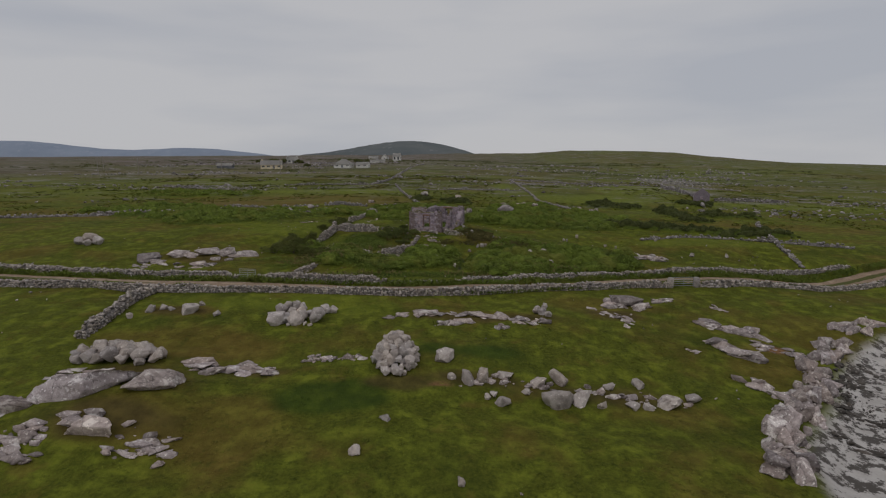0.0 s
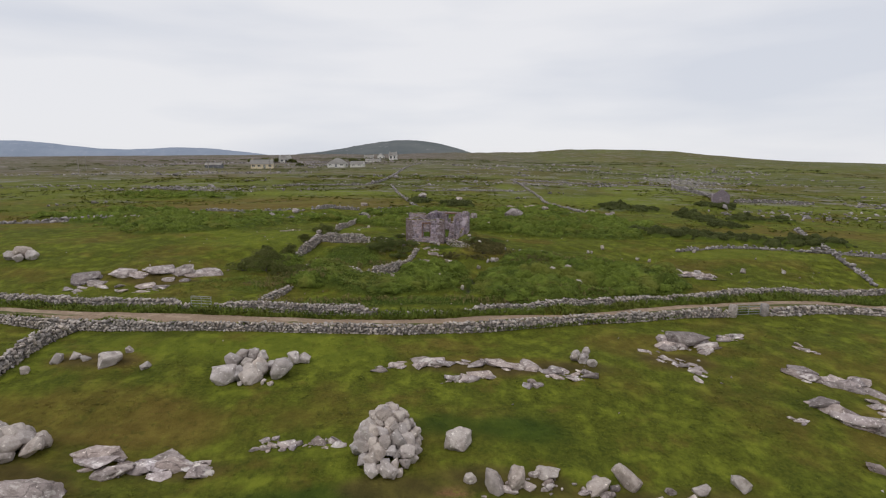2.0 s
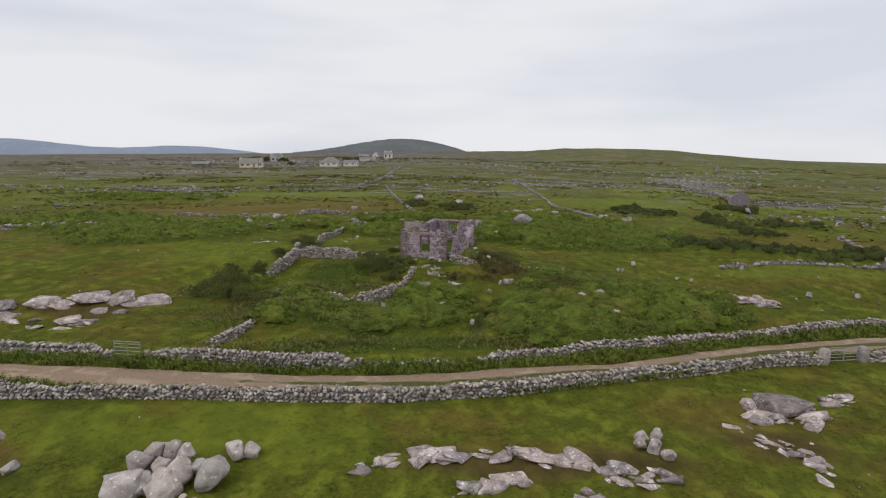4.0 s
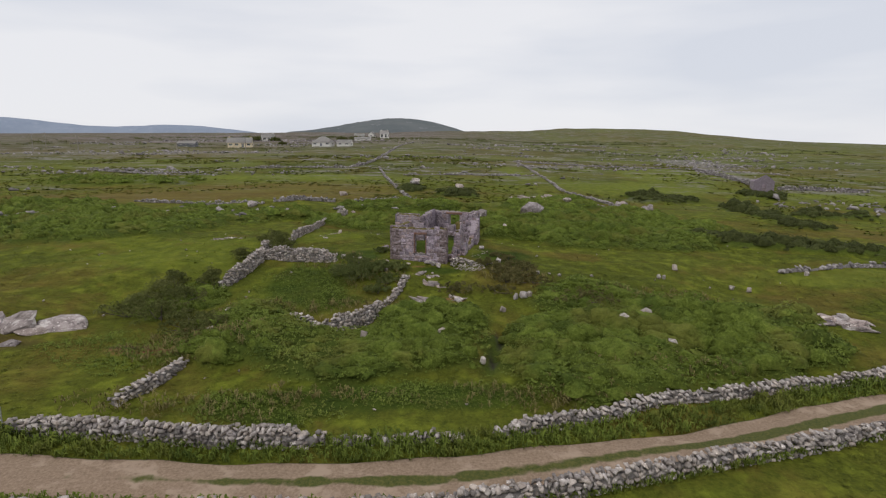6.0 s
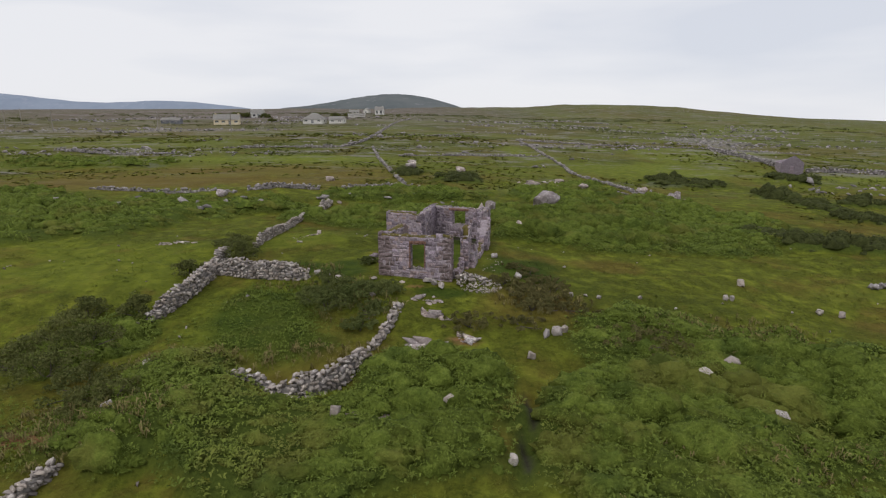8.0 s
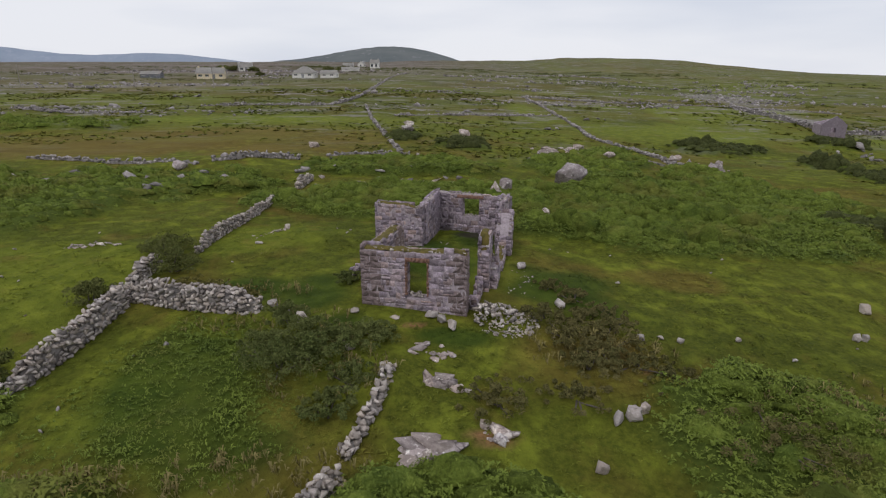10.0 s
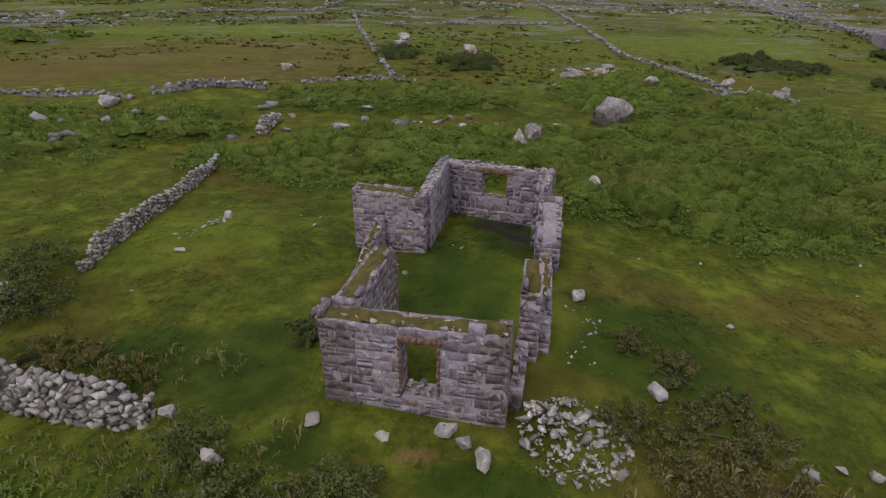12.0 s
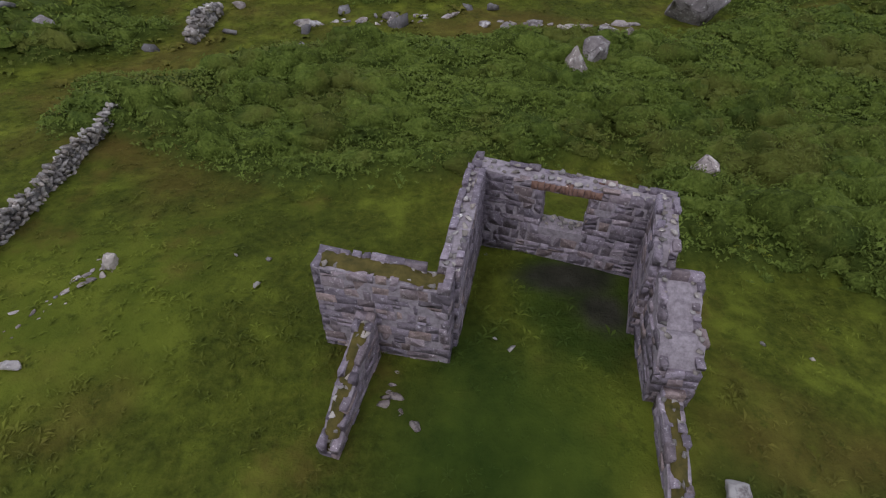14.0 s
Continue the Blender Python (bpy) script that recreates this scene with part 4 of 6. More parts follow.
ruin_wall("inner_wall", (-1.98, 89.42), (-2.86, 85.74), 0.48, [(0, 5.92), (1.4, 5.95), (2.6, 5.93), (3.62, 5.85)], (), "side wall of the narrow back room", 15, 0.012)
rear, rear_at, rear_turn = ruin_wall("rear_wall", (3.0, 88.25), (-1.75, 89.92), 0.58, [(0, 5.8), (1.2, 5.82), (2.6, 5.9), (4.0, 5.88), (5.0, 5.92)], [(1.98, 3.1, 4.4, 5.6)], "back wall with an empty window opening", 16)
ruin_wall("right_wall", (2.16, 85.85), (2.78, 87.7), 0.5, [(0, 5.35), (0.2, 5.75), (0.5, 5.95), (1.1, 5.98), (1.8, 6.05)], (), "side wall of the back room with a ragged top", 17, 0.022)
ruin_wall("broken_wall_end", (2.40, 84.0), (2.76, 85.82), 0.9, [(0, 4.3), (0.2, 4.7), (0.5, 5.05), (0.8, 4.85), (1.1, 5.0), (1.35, 5.3), (1.86, 5.5)], (), "thick broken end of the side wall", 22, 0.05)
ruin_wall("wall_pier", (0.58, 78.6), (0.86, 79.95), 0.56, [(0, 5.1), (0.15, 5.8), (0.4, 6.02), (1.1, 6.05), (1.38, 5.5)], (), "standing piece of the side wall topped with moss", 18, 0.02, 0.12)
ruin_wall("wall_leaf", (1.0, 79.0), (1.36, 80.5), 0.42, [(0, 3.7), (0.3, 4.4), (0.7, 4.8), (1.1, 4.5), (1.55, 3.8)], (), "lower outer leaf of the broken side wall", 21, 0.035)
ruin_wall("wall_footing", (1.62, 81.4), (2.1, 83.9), 0.45, [(0, 3.4), (0.6, 3.6), (1.3, 3.8), (2.5, 4.0)], (), "low footing of the fallen side wall", 19, 0.03, 0.05)
ruin_wall("wall_footing", (-0.15, 76.8), (0.3, 78.5), 0.36, [(0, 3.75), (0.3, 3.5), (1.2, 3.45), (1.74, 4.0)], (), "low footing of the fallen side wall", 20, 0.03)
ruin_wall("wall_footing", (-6.05, 81.7), (-6.4, 80.1), 0.34, [(0, 3.55), (0.7, 3.7), (1.6, 3.5)], (), "low remains of an outhouse wall against the grass", 23, 0.05)

rng = np.random.default_rng(31)
for wall, at, turn, s0, s1, z, thick in ((rear, rear_at, rear_turn, 1.7, 3.45, 5.62, 0.58), (front, front_at, front_turn, 2.0, 3.08, 5.46, 0.6)):
    for w0 in (0.07, thick - 0.07):
        s = s0
        while s < s1 - 0.02:
            w = min(rng.uniform(0.09, 0.2), s1 - s)
            ob = new("lintel_stone", RUST_MESHES[int(rng.integers(5))])
            ob.parent = wall
            ob.matrix_basis = Matrix.Translation(at(s + w / 2, w0 - (0.012 if w0 < 0.3 else -0.012), z + 0.08)) @ turn @ Matrix.Diagonal((w * 0.95, 0.17, rng.uniform(0.17, 0.23), 1))
            s += w
for s in (2.035, 2.995):
    z = 3.9
    while z < 5.38:
        h = rng.uniform(0.1, 0.24)
        ob = new("jamb_stone", RUST_MESHES[int(rng.integers(5))])
        ob.parent = front
        ob.matrix_basis = Matrix.Translation(front_at(s, 0.09, z + h / 2)) @ front_turn @ Matrix.Diagonal((rng.uniform(0.06, 0.1), 0.22, h * 0.96, 1))
        z += h

# rubble left lying on the sills and ledges
for wall, at, s0, s1, z, thick, count in ((front, front_at, 2.1, 2.93, 3.82, 0.6, 26), (rear, rear_at, 2.0, 3.08, 4.42, 0.58, 18)):
    for _ in range(count):
        r = rng.uniform(0.07, 0.17)
        ob = new("loose_stone", STONE_MESHES[int(rng.integers(len(STONE_MESHES)))])
        ob.parent = wall
        ob.matrix_basis = Matrix.Translation(at(rng.uniform(s0 + 0.05, s1 - 0.05), rng.uniform(0.08, thick - 0.08), z + r * 0.25)) @ pose(0, 0, 0, rng.uniform(-25, 25), rng.uniform(-25, 25), rng.uniform(0, 360)) @ Matrix.Diagonal((r * 1.5, r * 1.1, r * 0.8, 1))

# ---- boulders and outcrops ----


def boulder(x, y, sx, sy, sz, seed, label="pale grey granite boulder lying in grass", turn=None, sink=0.3, level=3, group="field boulders", name="boulder", mat=GRANITE, flat=False, tip=0.0):
    rng = np.random.default_rng(seed)
    v, f = block_shape(rng, 15, 0.72, 0.05) if mat is GRANITE or flat else rock_shape(rng, level, 15, (0.34, 0.62), 0.06)
    a = rng.uniform(0, 360) if turn is None else turn
    ob = new(name, mesh_of(name, v * (0.8 if mat is GRANITE else 1.0) * np.array([sx, sy, sz]) + np.array([0, 0, sz * (1 - 2 * sink) * 0.9]), f, mat))
    ob.matrix_basis = pose(x, y, ground_at(x, y) - 0.02, tip + rng.uniform(-8, 8), rng.uniform(-8, 8), a)
    return tagged(ob, label, "rock", group)


def pile(x, y, spots, seed, label):
    """A heap of big stones: spots are x, y and z off the middle with a radius."""
    rng = np.random.default_rng(seed)
    root = thing("boulder_pile", x, y, label, "rock pile")
    for dx, dy, dz, r in spots:
        v, f = block_shape(rng, 18, 0.5, 0.07)
        m = Matrix.Translation((x + dx, y + dy, ground_at(x + dx, y + dy) + dz + r * 0.5)) @ pose(0, 0, 0, rng.uniform(0, 360), rng.uniform(-30, 30), rng.uniform(0, 360)) @ Matrix.Diagonal((r * rng.uniform(0.82, 1.1), r * rng.uniform(0.72, 0.95), r * rng.uniform(0.7, 0.9), 1))
        ob = new("boulder", mesh_of("boulder", v, f, GRANITE))
        ob.parent, ob.matrix_parent_inverse, ob.matrix_basis = root, root.matrix_basis.inverted(), m
    return root


def heap(n, rx, ry, high, r0, r1, seed):
    """Places for a rounded heap."""
    rng = np.random.default_rng(seed)
    out = []
    for k in range(n):
        a, q = k * 2.4, math.sqrt((k + 0.5) / n)
        out.append((rx * q * math.cos(a), ry * q * math.sin(a), high * max(0.0, 1 - q * q) * rng.uniform(0.75, 1.0), rng.uniform(r0, r1)))
    return out


def outcrop(points, wide, size, flat, count, seed, label, strike=None, mat=None):
    """Slabs of bare rock along a line, half sunk in the turf."""
    rng = np.random.default_rng(seed)
    xy, d, q = along(points, 0.2)
    mid = xy[len(xy) // 2]
    root = thing("rock_outcrop", float(mid[0]), float(mid[1]), label, "rock outcrop")
    for k in range(int(count * 1.75)):
        i = int(rng.integers(len(xy)))
        off = rng.normal() * wide * 0.55
        x, y = xy[i, 0] - d[i, 1] * off, xy[i, 1] + d[i, 0] * off
        r = size * 0.7 * (rng.uniform(0.16, 0.6) if k > count * 0.7 else rng.uniform(0.75, 1.3))
        v, f = block_shape(rng, 13, 0.74, 0.05, r > 0.6) if rng.random() < 0.65 else rock_shape(rng, 3 if r > 0.6 else 2, 17, (0.26, 0.7), 0.065)
        a = (math.degrees(math.atan2(d[i, 1], d[i, 0])) if strike is None else strike) + rng.normal() * 14
        m = Matrix.Translation((x, y, ground_at(x, y) + r * flat * 0.15)) @ pose(0, 0, 0, rng.normal() * 9, rng.normal() * 9, a) @ Matrix.Diagonal((r * rng.uniform(1.0, 1.7), r * rng.uniform(0.6, 0.95), r * flat * rng.uniform(0.8, 1.3), 1))
        ob = new("slab", mesh_of("slab", v, f, mat or LEDGE))
        ob.parent, ob.matrix_parent_inverse, ob.matrix_basis = root, root.matrix_basis.inverted(), m
    return root


pile(-3.35, 35.5, [(dx, dy, dz * (1 + 0.3 * dy), r) for dx, dy, dz, r in heap(66, 1.45, 1.95, 1.45, 0.26, 0.48, 71)], 72, "tall cairn-like heap of pale granite boulders")
pile(-11.9, 42.6, [(-1.5, -0.7, 0.0, 0.8), (-1.3, 0.1, 0.55, 0.6), (-0.9, 0.6, 0.6, 0.55), (-0.3, 0.7, 0.7, 0.5), (0.3, 0.6, 0.6, 0.5), (-0.4, -0.1, 0.55, 0.5), (0.25, -0.05, 0.45, 0.5), (-0.85, -0.5, 0.1, 0.6), (-0.1, -0.65, 0.0, 0.7), (0.4, -0.2, 0.3, 0.5), (1.55, -0.1, 0.0, 0.82), (1.85, 1.6, 0.05, 0.5), (2.35, 1.8, 0.0, 0.48), (0.9, 0.4, 0.2, 0.5), (0.8, -1.0, 0.0, 0.22), (-0.5, -1.2, 0.0, 0.2), (1.2, -1.1, 0.0, 0.18)], 73, "cluster of large rounded pale boulders in grass")
pile(-21.8, 34.9, heap(34, 3.2, 1.0, 0.6, 0.38, 0.62, 74), 75, "long heap of grey rounded boulders")
pile(8.2, 45.2, [(0, 0, 0, 0.42), (-0.5, 0.2, 0.1, 0.36), (0.3, 0.5, 0.35, 0.36), (-0.2, 0.9, 0.0, 0.34), (0.4, -0.6, 0.0, 0.38)], 76, "small stack of pale boulders on bare rock")
pile(-46.3, 69.9, [(-1.2, 0, 0, 0.8), (0, 0.3, 0.2, 0.9), (1.1, 0, 0, 0.8), (0.3, -0.8, 0, 0.6)], 77, "group of grey boulders in pasture")
outcrop([(-16.9, 34.6), (-14.1, 34.2), (-11.3, 34.7)], 0.8, 1.0, 0.3, 18, 81, "low pale granite outcrop in grass")
outcrop([(-9.5, 36.1), (-8.4, 35.8), (-7.2, 36.0), (-5.7, 35.8)], 0.5, 0.3, 0.7, 26, 82, "line of small broken stones in grass")
outcrop([(-24.4, 32.2), (-23.2, 32.8), (-21.4, 33.1)], 0.7, 0.7, 0.25, 14, 83, "thin pale ledges of granite above a long slab", 8)
outcrop([(-17.2, 26.0), (-15.4, 25.4), (-14.2, 25.9)], 1.1, 0.5, 0.5, 24, 84, "pale broken rocks in brown turf")
outcrop([(-22.8, 26.2), (-21.2, 25.2), (-19.5, 24.6)], 1.2, 0.7, 0.5, 16, 85, "pale broken rocks in brown turf")
outcrop([(-20.6, 27.4), (-19.0, 27.0)], 0.5, 0.75, 0.35, 6, 117, "flat white lichened rock in brown turf")
outcrop([(-25.2, 28.9), (-23.8, 28.6)], 0.8, 1.0, 0.5, 6, 118, "big grey broken slabs in turf", 10)
outcrop([(-4.7, 43.7), (-3.0, 44.1), (-0.6, 44.4)], 0.35, 0.7, 0.3, 12, 86, "thin line of bare rock in grass")
outcrop([(-0.9, 42.2), (0.7, 42.6), (2.1, 43.4)], 0.4, 0.6, 0.45, 11, 87, "bare pale rock in grass")
outcrop([(0.4, 44.6), (1.9, 45.1), (3.5, 45.0), (4.6, 44.4)], 0.5, 0.95, 0.3, 12, 88, "bare pale rock ledge in grass")
outcrop([(5.6, 43.6), (7.0, 43.4), (8.3, 43.3)], 0.6, 0.55, 0.5, 14, 89, "bare broken rock in grass")
outcrop([(4.2, 42.2), (4.9, 42.1)], 0.3, 0.35, 0.6, 7, 119, "few white stones in grass")
outcrop([(12.9, 47.6), (14.4, 46.2), (15.8, 44.6)], 1.0, 0.5, 0.35, 18, 90, "broken lichen-covered rock in rough turf")
outcrop([(20.0, 50.8), (21.6, 51.2)], 0.7, 0.6, 0.35, 8, 91, "flat bare rocks in grass")
outcrop([(22.4, 45.7), (24.2, 44.9), (26.3, 44.8)], 0.6, 0.9, 0.35, 16, 92, "slanting pale rock slabs in turf", -28)
outcrop([(21.3, 41.7), (22.2, 40.8), (23.2, 40.2)], 0.5, 1.2, 0.42, 9, 93, "slanting pale rock slabs in turf", -45)
outcrop([(24.8, 42.2), (26.6, 41.6), (28.4, 41.4)], 0.9, 0.55, 0.3, 22, 94, "brown and grey rock shelves", -30)
outcrop([(18.6, 40.2), (19.3, 40.0)], 0.2, 0.4, 0.3, 4, 95, "flat bare rocks in grass")
outcrop([(21.2, 36.8), (22.0, 35.2), (22.2, 34.0)], 0.7, 0.8, 0.4, 14, 120, "pale fretted slabs at the edge of the turf", -45)
outcrop([(25.0, 50.3), (26.0, 49.0)], 0.3, 0.4, 0.35, 6, 121, "flat bare rocks in grass")
outcrop([(17.2, 25), (18.2, 27.6), (20.2, 30.2)], 0.7, 1.1, 0.75, 24, 96, "rampart of big grey shore rocks above the sand", 60)
outcrop([(20.4, 30.6), (22.6, 33.0), (25.0, 35.4)], 0.85, 0.95, 0.75, 38, 97, "rampart of big grey shore rocks above the sand", 60)
outcrop([(25.0, 35.6), (26.6, 38.2), (29.4, 40.8), (32.4, 43.6)], 1.0, 0.85, 0.7, 44, 98, "rampart of big grey shore rocks above the sand")
outcrop([(22.8, 30.6), (24.4, 29.0), (26.2, 27.6)], 0.5, 0.4, 0.2, 30, 99, "dark seaweed and weedy stones across pale sand", None, WRACK)
outcrop([(25.2, 33.6), (27.2, 32.2), (29.4, 31.0)], 0.6, 0.4, 0.2, 30, 110, "dark seaweed and weedy stones across pale sand", None, WRACK)
outcrop([(25.6, 34.2), (28.2, 37.2), (31.6, 41.0)], 1.6, 0.34, 0.6, 80, 111, "dark shingle below the shore rocks", None, WRACK)
outcrop([(34.5, 46.0), (39, 47.6)], 1.2, 0.9, 0.7, 12, 112, "big pale shore rocks above the sand")
outcrop([(-22.8, 84.5), (-21.3, 85.1), (-20.1, 85.0)], 0.5, 0.16, 0.6, 26, 113, "patch of small white stones in pasture")
outcrop([(1.6, 78.6), (2.6, 80.0), (3.2, 79.8), (2.2, 81.6)], 0.8, 0.07, 0.6, 22, 114, "small white stones strewn beside the ruin")
outcrop([(0.8, 33.3), (4, 34.0), (9, 33.3), (12.5, 33.0), (16.0, 33.4)], 0.8, 0.32, 0.8, 40, 109, "broken line of small grey rocks in turf")
outcrop([(23.8, 69.4), (25.4, 68.6), (27.4, 67.4)], 1.0, 0.75, 0.5, 20, 100, "broken grey rock in scrub")
outcrop([(-3.0, 68.6), (-1.8, 68.8)], 0.5, 0.75, 0.3, 8, 101, "flat pale rock among bracken")
outcrop([(-0.6, 69.6), (0.2, 69.4)], 0.3, 0.4, 0.5, 6, 122, "small pale rock on rusty soil")
outcrop([(-5.0, 63.5), (-4.1, 63.6), (-2.7, 63.8)], 0.2, 0.35, 0.5, 9, 123, "low row of pale stones among bracken")
outcrop([(-12.8, 86.2), (-12.0, 87.3), (-11.2, 88.6)], 0.4, 0.14, 0.5, 18, 124, "faint line of small stones in pasture")
outcrop([(-2.4, 71.8), (-0.9, 71.6)], 0.2, 0.45, 0.5, 8, 102, "low line of pale stones in turf")
outcrop([(-35, 60.3), (-26, 60.5)], 0.8, 0.6, 0.3, 12, 103, "flat weathered rock in grass")
outcrop([(-10, 106.9), (-4, 107.3), (3, 106.2), (8, 106.4)], 0.6, 0.5, 0.5, 22, 104, "line of low grey rocks edging a grass shelf")
outcrop([(29, 117), (33, 121)], 2.5, 1.0, 0.8, 14, 105, "cluster of grey boulders on a slope")
outcrop([(12, 129), (22, 131)], 2.0, 1.0, 0.7, 14, 106, "cluster of grey boulders on a slope")

outcrop([(-2.7, 73.8), (-1.5, 73.3)], 0.35, 0.3, 0.5, 12, 107, "patch of white lichened rubble in turf")
outcrop([(-4.0, 84.3), (-3.2, 84.0)], 0.5, 0.16, 0.6, 6, 108, "few small pale stones in grass")
boulder(-21.2, 30.2, 3.0, 1.25, 0.95, 111, "long smooth grey slab of granite in turf", 12, 0.3, 4, mat=LEDGE)
boulder(-17.5, 30.9, 1.7, 1.05, 0.7, 112, "broken grey granite slab with pale patches", 18, 0.3, 4, mat=LEDGE)
boulder(-18.2, 26.4, 1.3, 0.75, 0.7, 113, "rounded pale grey granite rock in brown turf", 8, 0.25, 4, mat=LEDGE)
boulder(16.9, 49.9, 1.55, 1.1, 0.5, 114, "domed purple-grey lichened granite rock in grass", 10, 0.3, 4, mat=LEDGE, flat=True, tip=10)
outcrop([(15.0, 49.4), (16.4, 48.8), (18.6, 49.6)], 0.9, 0.75, 0.4, 24, 116, "domed lichen-covered granite rock in grass", 15)
for k, (x, y, r) in enumerate([(-24.5, 43.8, 0.5), (-23.6, 44.2, 0.4), (-22.7, 43.9, 0.35), (-20.9, 43.3, 0.75), (-20.8, 45.2, 0.35), (-18.7, 43.1, 0.35), (-25.5, 42.5, 0.35), (-0.1, 36.0, 0.72), (-4.6, 25.6, 0.4), (0.7, 23.4, 0.3), (-3.4, 28.6, 0.35)]):
    boulder(x, y, r * 1.15, r, r * 0.95, 120 + k)
for k, (x, y, r, tall) in enumerate([(1.4, 33.3, 0.5, 1.5), (2.3, 33.4, 0.55, 1.6), (0.4, 33.6, 0.35, 1), (3.9, 34.4, 0.7, 0.35), (6.0, 33.8, 0.6, 0.9), (7.3, 34.2, 0.7, 1.0), (6.9, 31.9, 1.05, 0.8), (8.4, 32.1, 0.8, 1.0), (3.4, 31.5, 0.6, 0.7), (10.7, 34.1, 0.45, 0.8), (12.8, 34.7, 0.5, 1), (9.6, 31.7, 0.35, 1)]):
    boulder(x, y, r * 1.15, r * 0.9, r * tall, 140 + k, "grey granite block in a broken row", group="row of rocks")
for k, (x, y, r, tall) in enumerate([(14.1, 32.7, 1.0, 0.45), (11.6, 32.1, 0.5, 0.7), (12.6, 32.1, 0.4, 0.8), (15.9, 33.4, 0.6, 0.7), (5.0, 32.8, 0.35, 0.8), (3.0, 32.2, 0.35, 0.8), (2.6, 31.9, 0.3, 1)]):
    boulder(x, y, r * 1.15, r * 0.9, r * tall, 160 + k, "grey granite block in a broken row", group="row of rocks")
slab_rng = np.random.default_rng(179)
for k, (x, y, r) in enumerate([(-34.6, 62.8, 1.2), (-33.2, 61.6, 0.8), (-31.5, 63.4, 1.15), (-29.9, 63.1, 0.8), (-28.6, 64.0, 1.35), (-26.6, 64.4, 1.2), (-25.3, 64.2, 0.75), (-24.2, 65.2, 1.2), (-28.3, 61.2, 0.75), (-26.8, 60.9, 0.6), (-26.9, 62.6, 0.5), (-25.2, 62.4, 0.45)]):
    boulder(x, y, r * 1.2, r * slab_rng.uniform(0.75, 1.0), r * slab_rng.uniform(0.22, 0.32), 180 + k, "flat pinkish grey granite slab in pasture", 14 + slab_rng.uniform(-14, 14), 0.25, 4, "row of flat slabs", "boulder", LEDGE, True, slab_rng.uniform(10, 24))
for k, (x, y, r) in enumerate([(4.7, 70.4, 0.55), (4.1, 70.3, 0.4), (5.2, 70.7, 0.4), (12.0, 66.8, 0.85), (10.2, 65.6, 0.75), (13.6, 65.9, 0.8), (14.4, 66.1, 0.4), (12.4, 63.5, 0.6), (19.1, 78.6, 0.6), (22.2, 75.3, 0.6), (23.6, 75.2, 0.5), (16.5, 75.8, 0.35), (17.0, 75.9, 0.3), (-1.1, 64.2, 0.8), (-5.7, 62.9, 0.65), (-14.2, 62.7, 0.45), (1.0, 60.6, 0.4), (24.4, 69.2, 0.9), (26.3, 68.6, 0.8), (32.0, 70.3, 0.7), (36.9, 70.8, 0.45), (30.3, 78.3, 0.4), (3.0, 68.2, 0.4)]):
    boulder(x, y, r * 0.66, r * 0.5, r * 0.34 + 0.16, 200 + k, "pale granite boulder among bracken", sink=0.15)
for k, (x, y, r, tall) in enumerate([(19.6, 121.2, 0.9, 0.6), (4.3, 100.6, 0.75, 1.1), (3.4, 99.9, 0.55, 1.4), (4.4, 102.2, 0.4, 0.6), (5.8, 92.2, 0.5, 0.9), (2.68, 82.1, 0.32, 0.7), (6.6, 103.3, 0.35, 0.9), (1.2, 104.7, 0.6, 0.6), (-20.8, 104.5, 0.6, 0.8), (33.2, 120.6, 0.65, 1.1), (29.2, 124.8, 0.6, 1.0), (-17.6, 128, 0.9, 0.6), (31, 127, 0.7, 0.8), (3.3, 141, 0.9, 0.9), (-5.7, 150, 1.0, 0.8), (-5.7, 139.6, 0.9, 0.8), (-4.8, 107, 0.5, 0.6), (-27.2, 110, 0.9, 0.7), (-13.0, 109, 0.4, 0.8), (14.2, 104.5, 0.5, 0.9)]):
    boulder(x, y, r * 0.95, r * 0.75, r * tall * 0.9, 230 + k, "grey lichened granite boulder on rough ground", sink=0.2, mat=LEDGE, flat=True)
for k, (x, y, r, tall) in enumerate([(-2.1, 76.1, 0.5, 0.6), (-1.7, 75.65, 0.32, 1.2), (-1.3, 75.15, 0.46, 0.9), (-5.5, 76.5, 0.45, 0.35), (-5.2, 73.0, 0.32, 0.7), (-7.3, 74.95, 0.46, 0.9), (-8.0, 75.6, 0.34, 0.9), (-8.9, 76.5, 0.42, 0.9), (6.5, 74.9, 0.34, 0.9), (8.3, 75.0, 0.3, 0.7), (7.5, 75.2, 0.22, 0.7), (10.9, 75.3, 0.24, 0.8), (-3.7, 76.0, 0.34, 0.3), (-12.1, 85.2, 0.34, 0.5), (-11.2, 88.3, 0.42, 0.8), (3.7, 77.4, 0.45, 0.8), (3.0, 76.7, 0.34, 0.7)]):
    boulder(x, y, r * 0.8, r * 0.6, r * tall * 0.75, 260 + k, "pale fallen stone lying in short grass", sink=0.15, level=2, group="fallen stones")

boulder(11.8, 107.9, 1.9, 1.35, 1.35, 231, "rough purple-grey granite boulder in bracken", 30, 0.2, 4, mat=LEDGE, flat=True)

